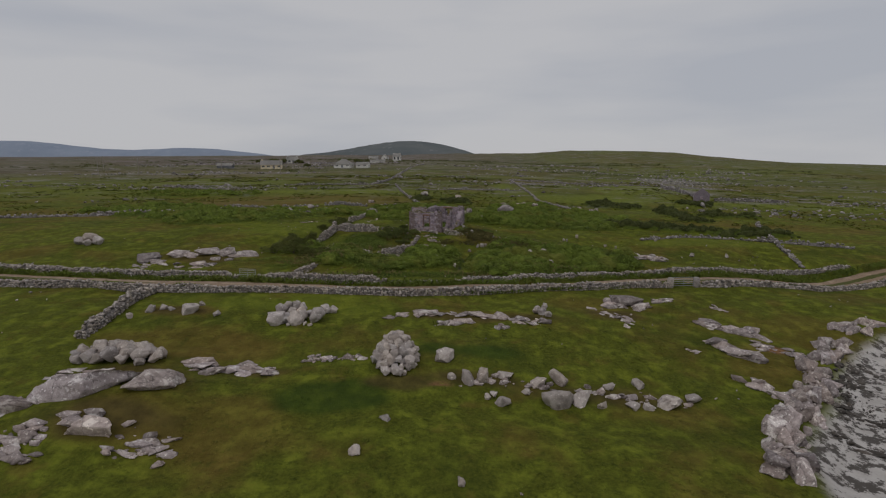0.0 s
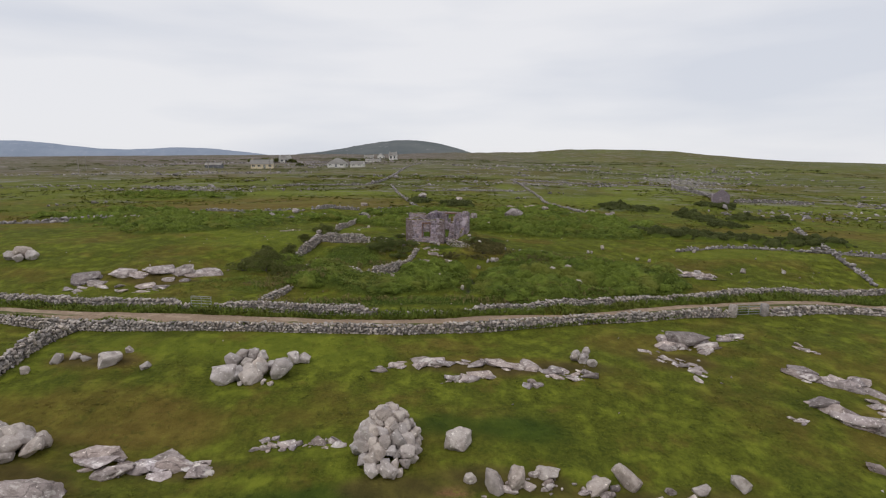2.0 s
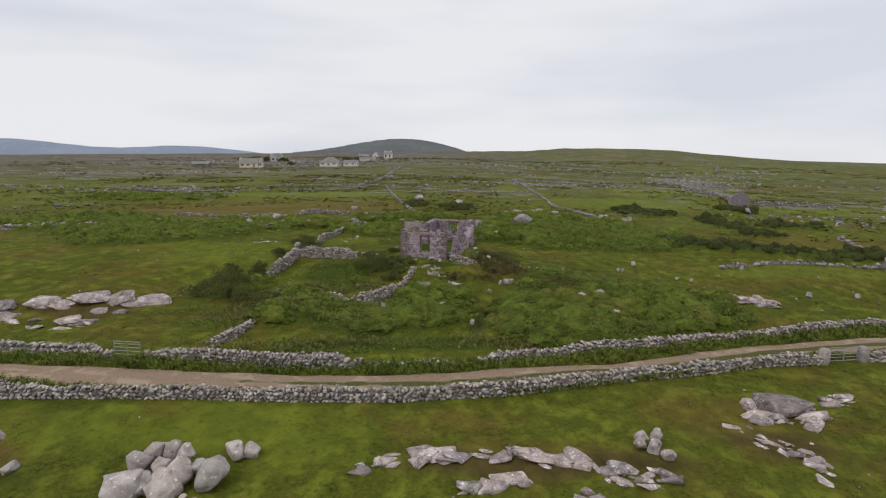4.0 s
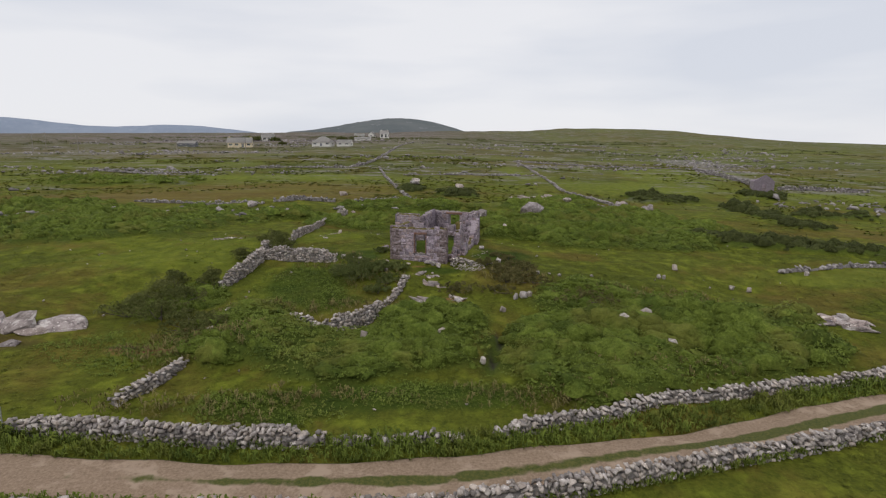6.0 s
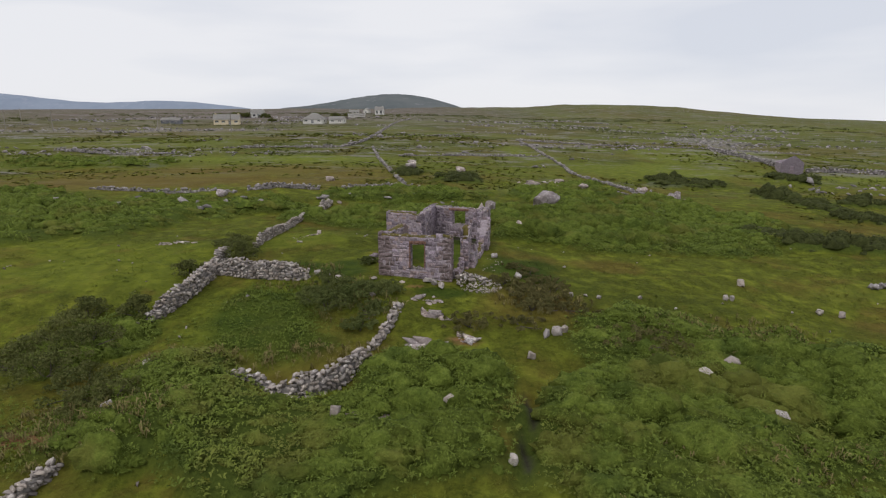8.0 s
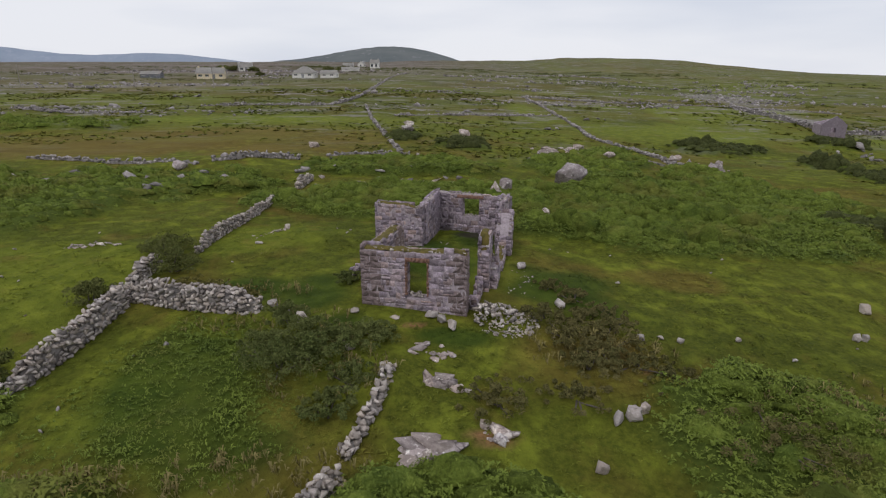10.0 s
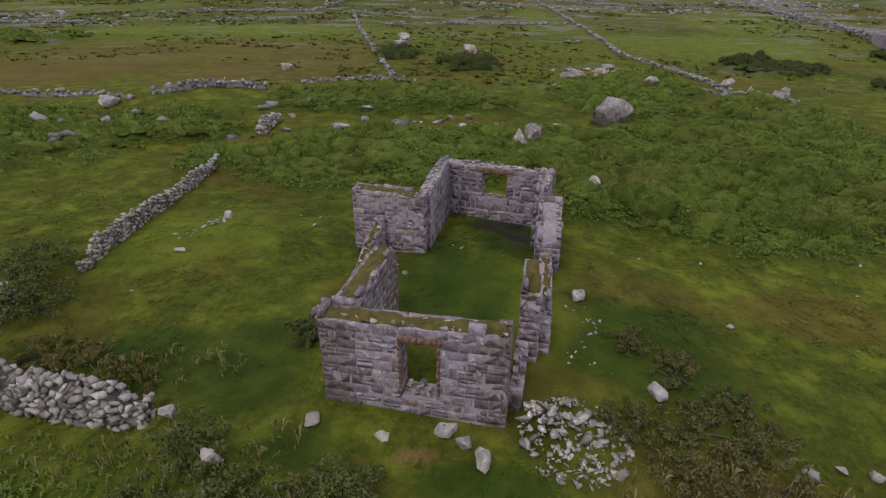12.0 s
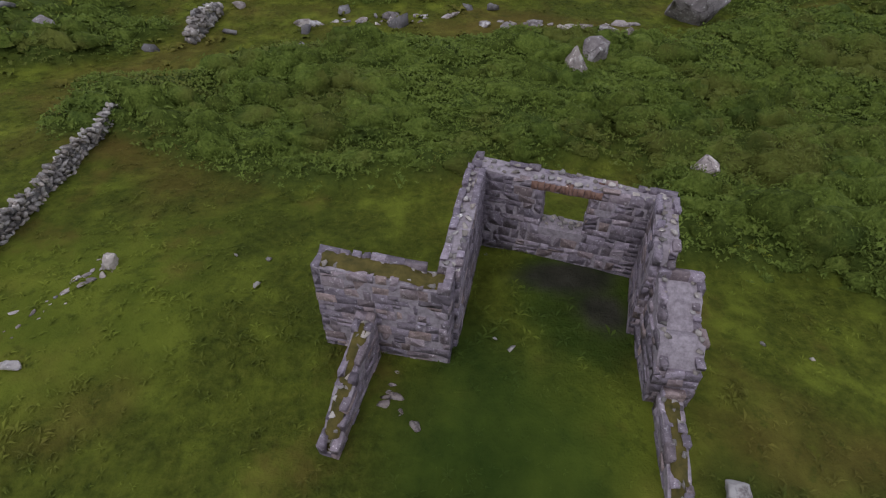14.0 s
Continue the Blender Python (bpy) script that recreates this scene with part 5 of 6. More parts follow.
# rubble spilled from the corner of the cottage
rng = np.random.default_rng(301)
RUBBLE = thing("rubble_heap", 0.9, 76.2, "heap of pale fallen building stones beside the ruin", "rubble")
poses = []
for k in range(380):
    a, q = rng.uniform(0, 2 * math.pi), math.sqrt(rng.uniform(0, 1))
    x, y = 1.05 + 1.35 * q * math.cos(a) + 0.25 * q * math.sin(a), 75.85 + 1.3 * q * math.sin(a) - 0.25 * q * math.cos(a)
    r = rng.uniform(0.06, 0.16) * (2.4 if rng.random() < 0.09 else 1)
    z = ground_at(x, y) + 0.5 * max(0, 1 - ((x - 0.3) / 1.3) ** 2 - ((y - 76.3) / 1.2) ** 2) * rng.uniform(0.3, 1) + r * 0.15
    poses.append(Matrix.Translation((x, y, z)) @ pose(0, 0, 0, rng.uniform(-40, 40), rng.uniform(-40, 40), rng.uniform(0, 360)) @ Matrix.Diagonal((r * rng.uniform(1, 1.8), r, r * rng.uniform(0.35, 0.7), 1)))
stones_into(RUBBLE, poses, STONE_MESHES, STONES, rng, GRANITE_SET)

# ---- dry stone walls ----


def dry_wall(points, high, label, seed, near=(-2.0, 60.0), size=0.34, thick=0.55, limit=300, ragged=0.2, cap=True, name="dry_stone_wall"):
    """A double wall of loose stones along a line, with a rubble heart and a ragged top."""
    if not limit:
        high, thick = high * 0.72, thick * 0.75
    rng = np.random.default_rng(seed)
    xy, d, q = along(points, 0.25)
    root = thing(name, float(xy[0, 0]), float(xy[0, 1]), label, "stone wall", "dry stone walls")
    length = q[-1]

    def tall(s):
        ends = 0.5 + 0.5 * smooth(0, 1.3, np.minimum(s, length - s))
        return ends * high * (1 - ragged * 0.6 + ragged * (vnoise(s, s * 0 + seed, 2.2, seed) + 0.6 * vnoise(s, s * 0 + seed, 0.8, seed + 1)) * 0.8)

    hs = tall(q)
    g = land(xy[:, 0], xy[:, 1]) + 0.5 * (height(xy[:, 0], xy[:, 1]) - land(xy[:, 0], xy[:, 1]))
    nrm = np.stack([-d[:, 1], d[:, 0]], 1)
    w = thick * 0.5 - 0.1
    rows = [(-w, -0.3), (-w * 0.8, 0.72), (w * 0.8, 0.72), (w, -0.3)]
    vs = np.concatenate([np.stack([xy[:, 0] + nrm[:, 0] * o, xy[:, 1] + nrm[:, 1] * o, g + (hs * k if k > 0 else k)], 1) for o, k in rows])
    n = len(q)
    i = np.arange(n - 1)
    fs = np.concatenate([np.stack([i + a * n, i + 1 + a * n, i + 1 + b * n, i + b * n], 1) for a, b in ((0, 1), (1, 2), (2, 3))] + [np.array([[0, n, 2 * n, 3 * n], [n - 1, 2 * n - 1, 3 * n - 1, 4 * n - 1]])])
    part("hearting", mesh_of("hearting", vs, fs, HEARTING), root, "dark rubble heart of the wall")
    poses = []
    rise = size * 0.72
    for side in (-1, 1):
        for k in range(int(high * 1.25 / rise) + 1):
            s = rng.uniform(0, size)
            while s < length:
                a = size * rng.uniform(0.6, 1.45)
                zz = (k + 0.5) * rise * rng.uniform(0.93, 1.07)
                t = float(tall(np.array([s]))[0])
                if zz < t - 0.25 * rise:
                    x, y = np.interp(s, q, xy[:, 0]), np.interp(s, q, xy[:, 1])
                    nx_, ny_ = np.interp(s, q, nrm[:, 0]), np.interp(s, q, nrm[:, 1])
                    off = side * (thick / 2 - size * 0.25 - 0.10 * zz) + rng.normal() * 0.035
                    m = Matrix.Translation((x + nx_ * off, y + ny_ * off, np.interp(s, q, g) + zz - 0.04)) @ pose(0, 0, 0, rng.normal() * 9, rng.normal() * 12, math.degrees(math.atan2(-nx_, ny_)) + rng.normal() * 14 + (180 if rng.random() < 0.5 else 0))
                    if limit or rng.random() < 0.72:
                        poses.append(m @ Matrix.Diagonal((a * 1.14, size * rng.uniform(0.7, 1.1), rise * rng.uniform(1.1, 1.55), 1)))
                s += a
    for s in (0.02, length - 0.02):
        for k in range(int(high * 0.55 / rise) + 1):
            for o in (-0.3, 0.0, 0.3):
                x, y = np.interp(s, q, xy[:, 0]), np.interp(s, q, xy[:, 1])
                nx_, ny_ = np.interp(s, q, nrm[:, 0]), np.interp(s, q, nrm[:, 1])
                m = Matrix.Translation((x + nx_ * o * thick + rng.normal() * 0.05, y + ny_ * o * thick + rng.normal() * 0.05, np.interp(s, q, g) + (k + 0.45) * rise)) @ pose(0, 0, 0, rng.normal() * 12, rng.normal() * 12, rng.uniform(0, 360))
                poses.append(m @ Matrix.Diagonal((size * rng.uniform(0.8, 1.2), size * rng.uniform(0.7, 1.1), rise * rng.uniform(1.0, 1.4), 1)))
    for lean in (-0.2, 0.2) if cap else ():
        s = rng.uniform(0, size)
        while s < length:
            a = size * rng.uniform(0.6, 1.25)
            if rng.random() < (0.9 if limit else 0.5):
                t = float(tall(np.array([s]))[0])
                x, y = np.interp(s, q, xy[:, 0]), np.interp(s, q, xy[:, 1])
                nx_, ny_ = np.interp(s, q, nrm[:, 0]), np.interp(s, q, nrm[:, 1])
                o = (lean + rng.uniform(-0.1, 0.1)) * thick
                m = Matrix.Translation((x + nx_ * o, y + ny_ * o, np.interp(s, q, g) + t + rng.uniform(-0.08, 0.08))) @ pose(0, 0, 0, rng.normal() * 10, rng.normal() * 12, math.degrees(math.atan2(-nx_, ny_)) + rng.normal() * 20)
                poses.append(m @ Matrix.Diagonal((a * 1.0, size * rng.uniform(0.8, 1.5), rise * rng.uniform(0.8, 1.3), 1)))
            s += a * (0.75 if limit else 1.4)
    stones_into(root, poses, STONE_MESHES, STONES, rng, GRANITE_SET if limit else FAR_GRANITE, limit, near)
    return root


ROADSIDE = "grey dry stone wall beside a dirt track"
dry_wall([(-75, 58.5), (-58, 55.0), (-42, 51.9), (-35, 51.2), (-30, 50.1), (-25.5, 49.0), (-17, 48.75), (-9, 48.75), (-4.5, 49.1), (0.4, 49.9), (3.1, 50.5), (7.8, 52.0), (13.1, 53.5), (18.7, 55.5), (23.3, 56.3)], 0.7, ROADSIDE, 401, (2, 51), 0.25, 0.55)
dry_wall([(26.8, 56.8), (30, 57.8), (36.6, 59.4), (45.6, 62.2), (56, 65.6), (70, 69.5)], 0.65, ROADSIDE, 402, (26, 57), 0.31, 0.6, 120)
dry_wall([(-60, 61.7), (-46.7, 58.8), (-40, 57.2), (-31, 55.8), (-21.2, 54.3)], 0.7, ROADSIDE, 403, (-21, 54), 0.31, 0.55, 120)
dry_wall([(-19.0, 54.0), (-13.9, 53.4), (-8.7, 53.0), (-6.0, 53.3)], 0.8, ROADSIDE, 404, (-9, 53), 0.25)
dry_wall([(-5.6, 53.3), (-3.0, 53.5), (-0.4, 53.8)], 0.35, "low tumbled stones of a wall in long grass", 405, (-3, 53), 0.3, 0.5, 300, 0.5)
dry_wall([(1.0, 53.95), (4.1, 55.0), (7.0, 56.3), (10.3, 57.6), (16.9, 59.3), (23, 60.8), (29, 62.8), (37, 65), (45, 67.6), (52, 69.6)], 0.6, ROADSIDE, 406, (3, 55), 0.26)
dry_wall([(-26.9, 49.3), (-27.6, 46.5), (-27.0, 42.5), (-26.8, 38.4)], 0.95, "broad dry stone wall running down the pasture", 407, (-28, 42), 0.3, 0.85, 140)
dry_wall([(-16.95, 71.5), (-16.5, 73.0), (-16.1, 74.8), (-15.9, 77.4), (-16.2, 78.6)], 1.0, "grey dry stone wall of an overgrown enclosure", 408, (-16, 75), 0.24, 0.6)
dry_wall([(-18.4, 70.6), (-17.5, 71.2)], 0.6, "low tumbled stones of an enclosure wall", 432, (-18, 71), 0.26, 0.8, 300, 0.5)
dry_wall([(-15.9, 78.3), (-13.4, 77.5), (-11.0, 76.8), (-9.6, 76.7)], 1.15, "thick dry stone wall of an overgrown enclosure", 409, (-10, 77), 0.24, 0.8)
dry_wall([(-16.4, 79.2), (-16.7, 82.4)], 0.8, "dry stone field wall with a ragged top", 431, (-16, 80), 0.28, 0.5)
dry_wall([(-15.15, 83.9), (-14.95, 86.9), (-14.8, 90.5), (-14.4, 95.2), (-14.2, 97.4)], 0.75, "dry stone field wall with a ragged top", 410, (-16, 88), 0.2, 0.32, 240)
dry_wall([(-4.85, 67.4), (-5.5, 66.2), (-6.3, 65.1), (-7.4, 64.7), (-8.2, 64.85)], 1.2, "curved dry stone wall of an overgrown enclosure", 411, (-6, 66), 0.24, 0.6)
dry_wall([(-3.75, 72.2), (-3.75, 71.0), (-4.35, 69.9), (-4.75, 68.4)], 0.6, "low overgrown end of a curved dry stone wall", 433, (-4, 70), 0.26, 0.5, 300, 0.6)
dry_wall([(-8.5, 65.0), (-9.8, 65.7), (-11.2, 65.9)], 0.6, "low overgrown end of a curved dry stone wall", 434, (-9, 65), 0.24, 0.5, 300, 0.5)
dry_wall([(-12.4, 66.1), (-14.6, 66.6)], 0.4, "low tumbled stones of an enclosure wall", 412, (-14, 66), 0.3, 0.5, 300, 0.5)
dry_wall([(-16.0, 56.2), (-15.3, 57.6), (-14.9, 59.3), (-14.8, 60.4)], 0.6, "short length of dry stone wall in scrub", 413, (-15, 59), 0.26, 0.55)
dry_wall([(-14.35, 104.7), (-14.2, 106), (-13.9, 108.2)], 1.0, "short length of dry stone wall in bracken", 414, (-14, 105), 0.4, 0.6)
FARWALL = "distant grey dry stone field wall"
dry_wall([(-48, 118.3), (-39, 116.6), (-31.6, 114.3), (-26.2, 111.4)], 0.7, FARWALL, 415, None, 0.45, 0.6, 0, 0.4)
dry_wall([(-24.9, 112.6), (-22.6, 114), (-21, 117.3), (-17.1, 117.6)], 1.1, FARWALL, 416, None, 0.42, 0.9, 0)
dry_wall([(-14.5, 121), (-8.7, 123.5), (-6, 122), (-3.6, 122)], 0.8, FARWALL, 417, None, 0.45, 0.8, 0, 0.4)
dry_wall([(24.3, 103), (25.4, 109.8), (27.6, 118.7), (28.6, 128), (26, 137), (24, 145), (25, 156), (25.6, 183), (26.6, 226)], 0.6, FARWALL, 418, None, 0.5, 0.6, 0, 0.5)
dry_wall([(28.6, 79.2), (33.5, 79.9), (39.4, 81.3), (47.3, 80.1), (58, 77)], 0.7, FARWALL, 419, None, 0.45, 0.6, 0, 0.5)
dry_wall([(60, 105), (55, 95), (50, 84), (47, 76), (46, 69.5)], 0.7, FARWALL, 420, None, 0.45, 0.6, 0, 0.4)
dry_wall([(84, 214), (80, 203), (77, 186), (77.5, 174), (76.5, 164)], 1.5, FARWALL, 421, None, 0.6, 0.9, 0)
dry_wall([(78.5, 159.5), (85, 161.5), (92, 160.5), (100, 160)], 1.3, FARWALL, 422, None, 0.6, 0.9, 0)
dry_wall([(-54, 184), (-44, 185.5), (-36, 186), (-25, 187)], 0.9, "broad band of tumbled grey field stones", 423, None, 0.5, 1.2, 0, 0.5)
dry_wall([(-25, 188), (-21.5, 204), (-20.5, 250), (-20.5, 300), (-15, 378)], 0.9, FARWALL, 424, None, 0.6, 0.8, 0, 0.3)
dry_wall([(-92, 178.5), (-80, 172), (-72, 169.5), (-60, 169.5)], 1.0, "broad band of tumbled grey field stones", 425, None, 0.5, 1.6, 0, 0.5)
dry_wall([(-9, 166), (2, 170), (14, 171), (24, 176)], 0.6, "broad band of tumbled grey field stones", 426, None, 0.5, 1.6, 0, 0.6)
dry_wall([(-6, 125), (-9, 140), (-13, 160), (-17, 186)], 0.6, FARWALL, 427, None, 0.5, 0.6, 0, 0.5)
dry_wall([(-85, 92), (-66, 97), (-52, 100), (-43, 104)], 1.0, FARWALL, 428, None, 0.55, 1.0, 0, 0.4)
dry_wall([(10, 121), (17, 125), (24.5, 124), (28.5, 118)], 0.6, FARWALL, 429, None, 0.45, 0.6, 0, 0.5)
dry_wall([(26, 226), (50, 217), (70, 214), (84, 214), (110, 205)], 0.7, FARWALL, 430, None, 0.55, 1.2, 0, 0.5)

# ---- gates ----


def farm_gate(x0, y0, x1, y1, high, label, pillars):
    root = thing("farm_gate", (x0 + x1) / 2, (y0 + y1) / 2, label, "gate")
    a, b = Vector((x0, y0, ground_at(x0, y0))), Vector((x1, y1, ground_at(x1, y1)))
    way = (b - a).normalized()
    turn = way.to_track_quat("X", "Z").to_matrix().to_4x4()
    length = (b - a).length
    if pillars:
        for k, p in enumerate((a - way * 0.3, b + way * 0.3)):
            v, f = rock_shape(np.random.default_rng(510 + k), 2, 4, (0.9, 1.0), 0.02)
            v = np.sign(v) * np.abs(v) ** 0.45
            v /= np.abs(v).max()
            me = mesh_of("gate_pillar", v * np.array([0.3, 0.28, 0.62]), f, GRANITE_PART)
            ob = new("gate_pillar", me)
            ob.parent, ob.matrix_parent_inverse, ob.matrix_basis = root, root.matrix_basis.inverted(), Matrix.Translation(p + Vector((0, 0, 0.5))) @ turn
            tagged(ob, "squared grey stone gate pillar")
    def bar(name, p, q, r):
        bm = bmesh.new()
        bmesh.ops.create_cone(bm, cap_ends=True, segments=8, radius1=r, radius2=r, depth=(q - p).length)
        bm.transform(Matrix.Translation((p + q) / 2) @ (q - p).to_track_quat("Z", "Y").to_matrix().to_4x4())
        part(name, from_bm(name, bm, GALVANISED), root)
    up = Vector((0, 0, 1))
    for z in (0.2, 0.42, 0.64, 0.86, high):
        bar("rail", a + up * z + way * 0.05, b + up * z - way * 0.05, 0.022)
    for s in (0.05, length / 2, length - 0.05):
        bar("upright", a + way * s + up * 0.15, a + way * s + up * (high + 0.02), 0.024)


farm_gate(23.9, 56.3, 26.3, 56.75, 1.08, "galvanised tubular farm gate between stone pillars", True)
farm_gate(-21.0, 54.3, -19.2, 54.05, 1.0, "thin galvanised farm gate in a field wall", False)

# ---- houses and the far hut ----


def house(x, y, turn, long, deep, eaves, ridge_h, wall_mat, label, windows=3, chimney=True, hip=False):
    root = thing("house", x, y, label, "house", "distant houses")
    m = Matrix.Translation((x, y, ground_at(x, y) - 0.3)) @ pose(0, 0, 0, 0, 0, turn)
    e = eaves + 0.3
    bm = bmesh.new()
    hl, hd = long / 2, deep / 2
    box(bm, (-hl, -hd, 0), (hl, hd, e), m)
    if not hip:
        for s in (-1, 1):
            vs = [bm.verts.new(m @ Vector(p)) for p in ((s * hl, -hd, e), (s * hl, hd, e), (s * hl, 0, e + ridge_h), (s * (hl - 0.3), -hd, e), (s * (hl - 0.3), hd, e), (s * (hl - 0.3), 0, e + ridge_h))]
            for fc in ((0, 1, 2), (3, 4, 5), (0, 2, 5, 3), (1, 4, 5, 2), (0, 3, 4, 1)):
                bm.faces.new([vs[i] for i in fc])
    part("wall", from_bm("wall", bm, wall_mat), root)
    bm = bmesh.new()
    o, inset = 0.35, (hd * 1.1 if hip else 0.0)
    lo = [bm.verts.new(m @ Vector(p)) for p in ((-hl - o, -hd - o, e - 0.1), (hl + o, -hd - o, e - 0.1), (hl + o, hd + o, e - 0.1), (-hl - o, hd + o, e - 0.1))]
    hi = [bm.verts.new(m @ Vector(p)) for p in ((-hl - o + inset, 0, e + ridge_h + 0.12), (hl + o - inset, 0, e + ridge_h + 0.12))]
    bm.faces.new((lo[0], lo[1], hi[1], hi[0]))
    bm.faces.new((lo[2], lo[3], hi[0], hi[1]))
    if hip:
        bm.faces.new((lo[1], lo[2], hi[1]))
        bm.faces.new((lo[3], lo[0], hi[0]))
    out = bmesh.ops.solidify(bm, geom=bm.faces[:], thickness=0.18)
    part("roof", from_bm("roof", bm, TILE), root, "pale grey tiled roof")
    if chimney:
        for s in (-1, 1):
            bm = bmesh.new()
            cx = s * (hl - 0.6) if not hip else s * hl * 0.3
            box(bm, (cx - 0.35, -0.3, e + ridge_h - 0.8), (cx + 0.35, 0.3, e + ridge_h + 0.55), m)
            part("chimney", from_bm("chimney", bm, wall_mat), root)
    for i in range(windows):
        cx = -hl + long * (i + 0.5) / windows
        door = i == windows // 2 and windows > 2
        z0, z1, hw = (0.3, e - 0.4, 0.5) if door else (1.2, e - 0.5, 0.7)
        bm = bmesh.new()
        box(bm, (cx - hw, -hd - 0.04, z0), (cx + hw, -hd + 0.1, z1), m)
        w = part("door" if door else "window", from_bm("pane", bm, SLATE if door else DARKGLASS), root, "dark door" if door else "dark window pane")
        bm = bmesh.new()
        box(bm, (cx - hw - 0.1, -hd - 0.09, z0 - 0.12), (cx + hw + 0.1, -hd + 0.02, z0), m)
        box(bm, (cx - 0.04, -hd - 0.07, z0), (cx + 0.04, -hd - 0.03, z1), m)
        fr = new("sill", from_bm("sill", bm, WHITEWASH))
        fr.parent = w
    for s in (-1, 1):
        bm = bmesh.new()
        box(bm, (s * hl - 0.1, -0.6, 1.2), (s * hl + 0.04 * s + (0.1 if s < 0 else 0), 0.6, e - 0.5), m)
        part("window", from_bm("pane", bm, DARKGLASS), root, "dark gable window")
    return root


house(-96.5, 305, 12, 11, 6.5, 2.2, 2.3, CREAM, "cream rendered bungalow with a grey roof", 4)
house(-58.0, 314, -8, 9.5, 7.0, 2.0, 2.7, WHITEWASH, "white rendered bungalow with a pale hipped roof", 3, False, True)
house(-47.5, 316, -8, 7, 5, 1.9, 1.3, WHITEWASH, "low white outbuilding beside a bungalow", 2, False)
house(-108, 388, 25, 7.5, 6, 2.6, 2.2, WHITEWASH, "white house behind dark trees", 3)
house(-122, 305, 5, 8, 5, 1.5, 1.1, SLATE, "long low grey farm building", 3, False)
house(-44, 498, -5, 6.5, 6, 3.8, 2.5, WHITEWASH, "small white gabled house under the hill", 2)
house(-80, 610, 10, 10, 6, 2.0, 1.8, WHITEWASH, "white bungalow far off", 3)
house(-66, 600, 80, 7, 6, 2.6, 2.4, WHITEWASH, "white gabled house far off", 2)
house(-52, 420, 5, 11, 5, 1.6, 1.0, WHITEWASH, "low white shed roofed in slate", 2, False)


def hut():
    root = thing("roofless_hut", 74.2, 159.2, "small roofless grey stone hut with one gable", "ruin")
    m = Matrix.Translation((74.2, 159.2, ground_at(74.2, 159.2) - 0.3)) @ pose(0, 0, 0, 0, 0, -22)
    def wall(name, pts, y0, y1, hole=None):
        bm = bmesh.new()
        def ring(y):
            return [bm.verts.new(m @ Vector((x, y, z))) for x, z in pts]
        a, b = ring(y0), ring(y1)
        bm.faces.new(a)
        bm.faces.new(b[::-1])
        for i in range(len(a)):
            j = (i + 1) % len(a)
            bm.faces.new((a[i], b[i], b[j], a[j]))
        bmesh.ops.recalc_face_normals(bm, faces=bm.faces)
        return part(name, from_bm(name, bm, MASONRY), root)
    wall("gable", [(-2, 0), (-0.45, 0), (-0.45, 1.0), (-0.45, 1.9), (0.35, 1.9), (0.35, 1.0), (0.35, 0), (2, 0), (2, 2.5), (1.1, 3.3), (0.1, 4.0), (-0.9, 3.4), (-2, 2.6)], -3.2, -2.7)
    wall("gable", [(-2, 0), (2, 0), (2, 2.3), (0.6, 3.1), (-2, 2.4)], 2.7, 3.2)
    bm = bmesh.new()
    box(bm, (-0.45, -3.15, 0), (0.35, -2.75, 1.05), m)
    part("sill_wall", from_bm("sill_wall", bm, MASONRY), root)
    for s in (-1, 1):
        bm = bmesh.new()
        box(bm, (s * 1.75 - 0.25, -2.7, 0), (s * 1.75 + 0.25, 2.7, 2.35), m)
        part("side_wall", from_bm("side_wall", bm, MASONRY), root)


hut()


def utility_pole(x, y, high):
    root = thing("utility_pole", x, y, "weathered wooden utility pole in rough pasture", "pole", "utility poles")
    z = ground_at(x, y)
    bm = bmesh.new()
    bmesh.ops.create_cone(bm, cap_ends=True, segments=8, radius1=0.16, radius2=0.11, depth=high)
    bm.transform(Matrix.Translation((x, y, z + high / 2 - 0.3)))
    part("shaft", from_bm("shaft", bm, WOOD), root)
    bm = bmesh.new()
    box(bm, (x - 0.7, y - 0.06, z + high - 0.95), (x + 0.7, y + 0.06, z + high - 0.8))
    part("crossarm", from_bm("crossarm", bm, WOOD), root)


for px, py in ((-101.5, 249), (-140, 250), (-166, 262), (-74, 246), (-187, 300)):
    utility_pole(px, py, 7.5)

# ---- shrubs and trees ----


def leaf_cloud(rng, centres, radii, count, size):
    """Leaves over and inside rounded clumps: two triangles a leaf."""
    k = rng.integers(len(centres), size=count)
    u = rng.normal(size=(count, 3))
    u /= np.linalg.norm(u, axis=1)[:, None]
    u[:, 2] = np.where(u[:, 2] < -0.35, -u[:, 2], u[:, 2])
    p = np.array(centres)[k] + u * (np.array(radii)[k] * rng.uniform(0.55, 1.08, count) ** 0.6)[:, None] * np.array([1, 1, 0.85])
    a = rng.normal(size=(count, 3)) + u * 0.5
    a /= np.linalg.norm(a, axis=1)[:, None]
    b = np.cross(a, u + rng.normal(size=(count, 3)) * 0.5)
    b /= np.linalg.norm(b, axis=1)[:, None] + 1e-9
    s = (size * rng.uniform(0.6, 1.5, count))[:, None]
    v = np.stack([p - a * s, p + b * s * 0.45, p + a * s, p - b * s * 0.45], 1).reshape(-1, 3)
    return v, np.arange(count * 4).reshape(-1, 4)


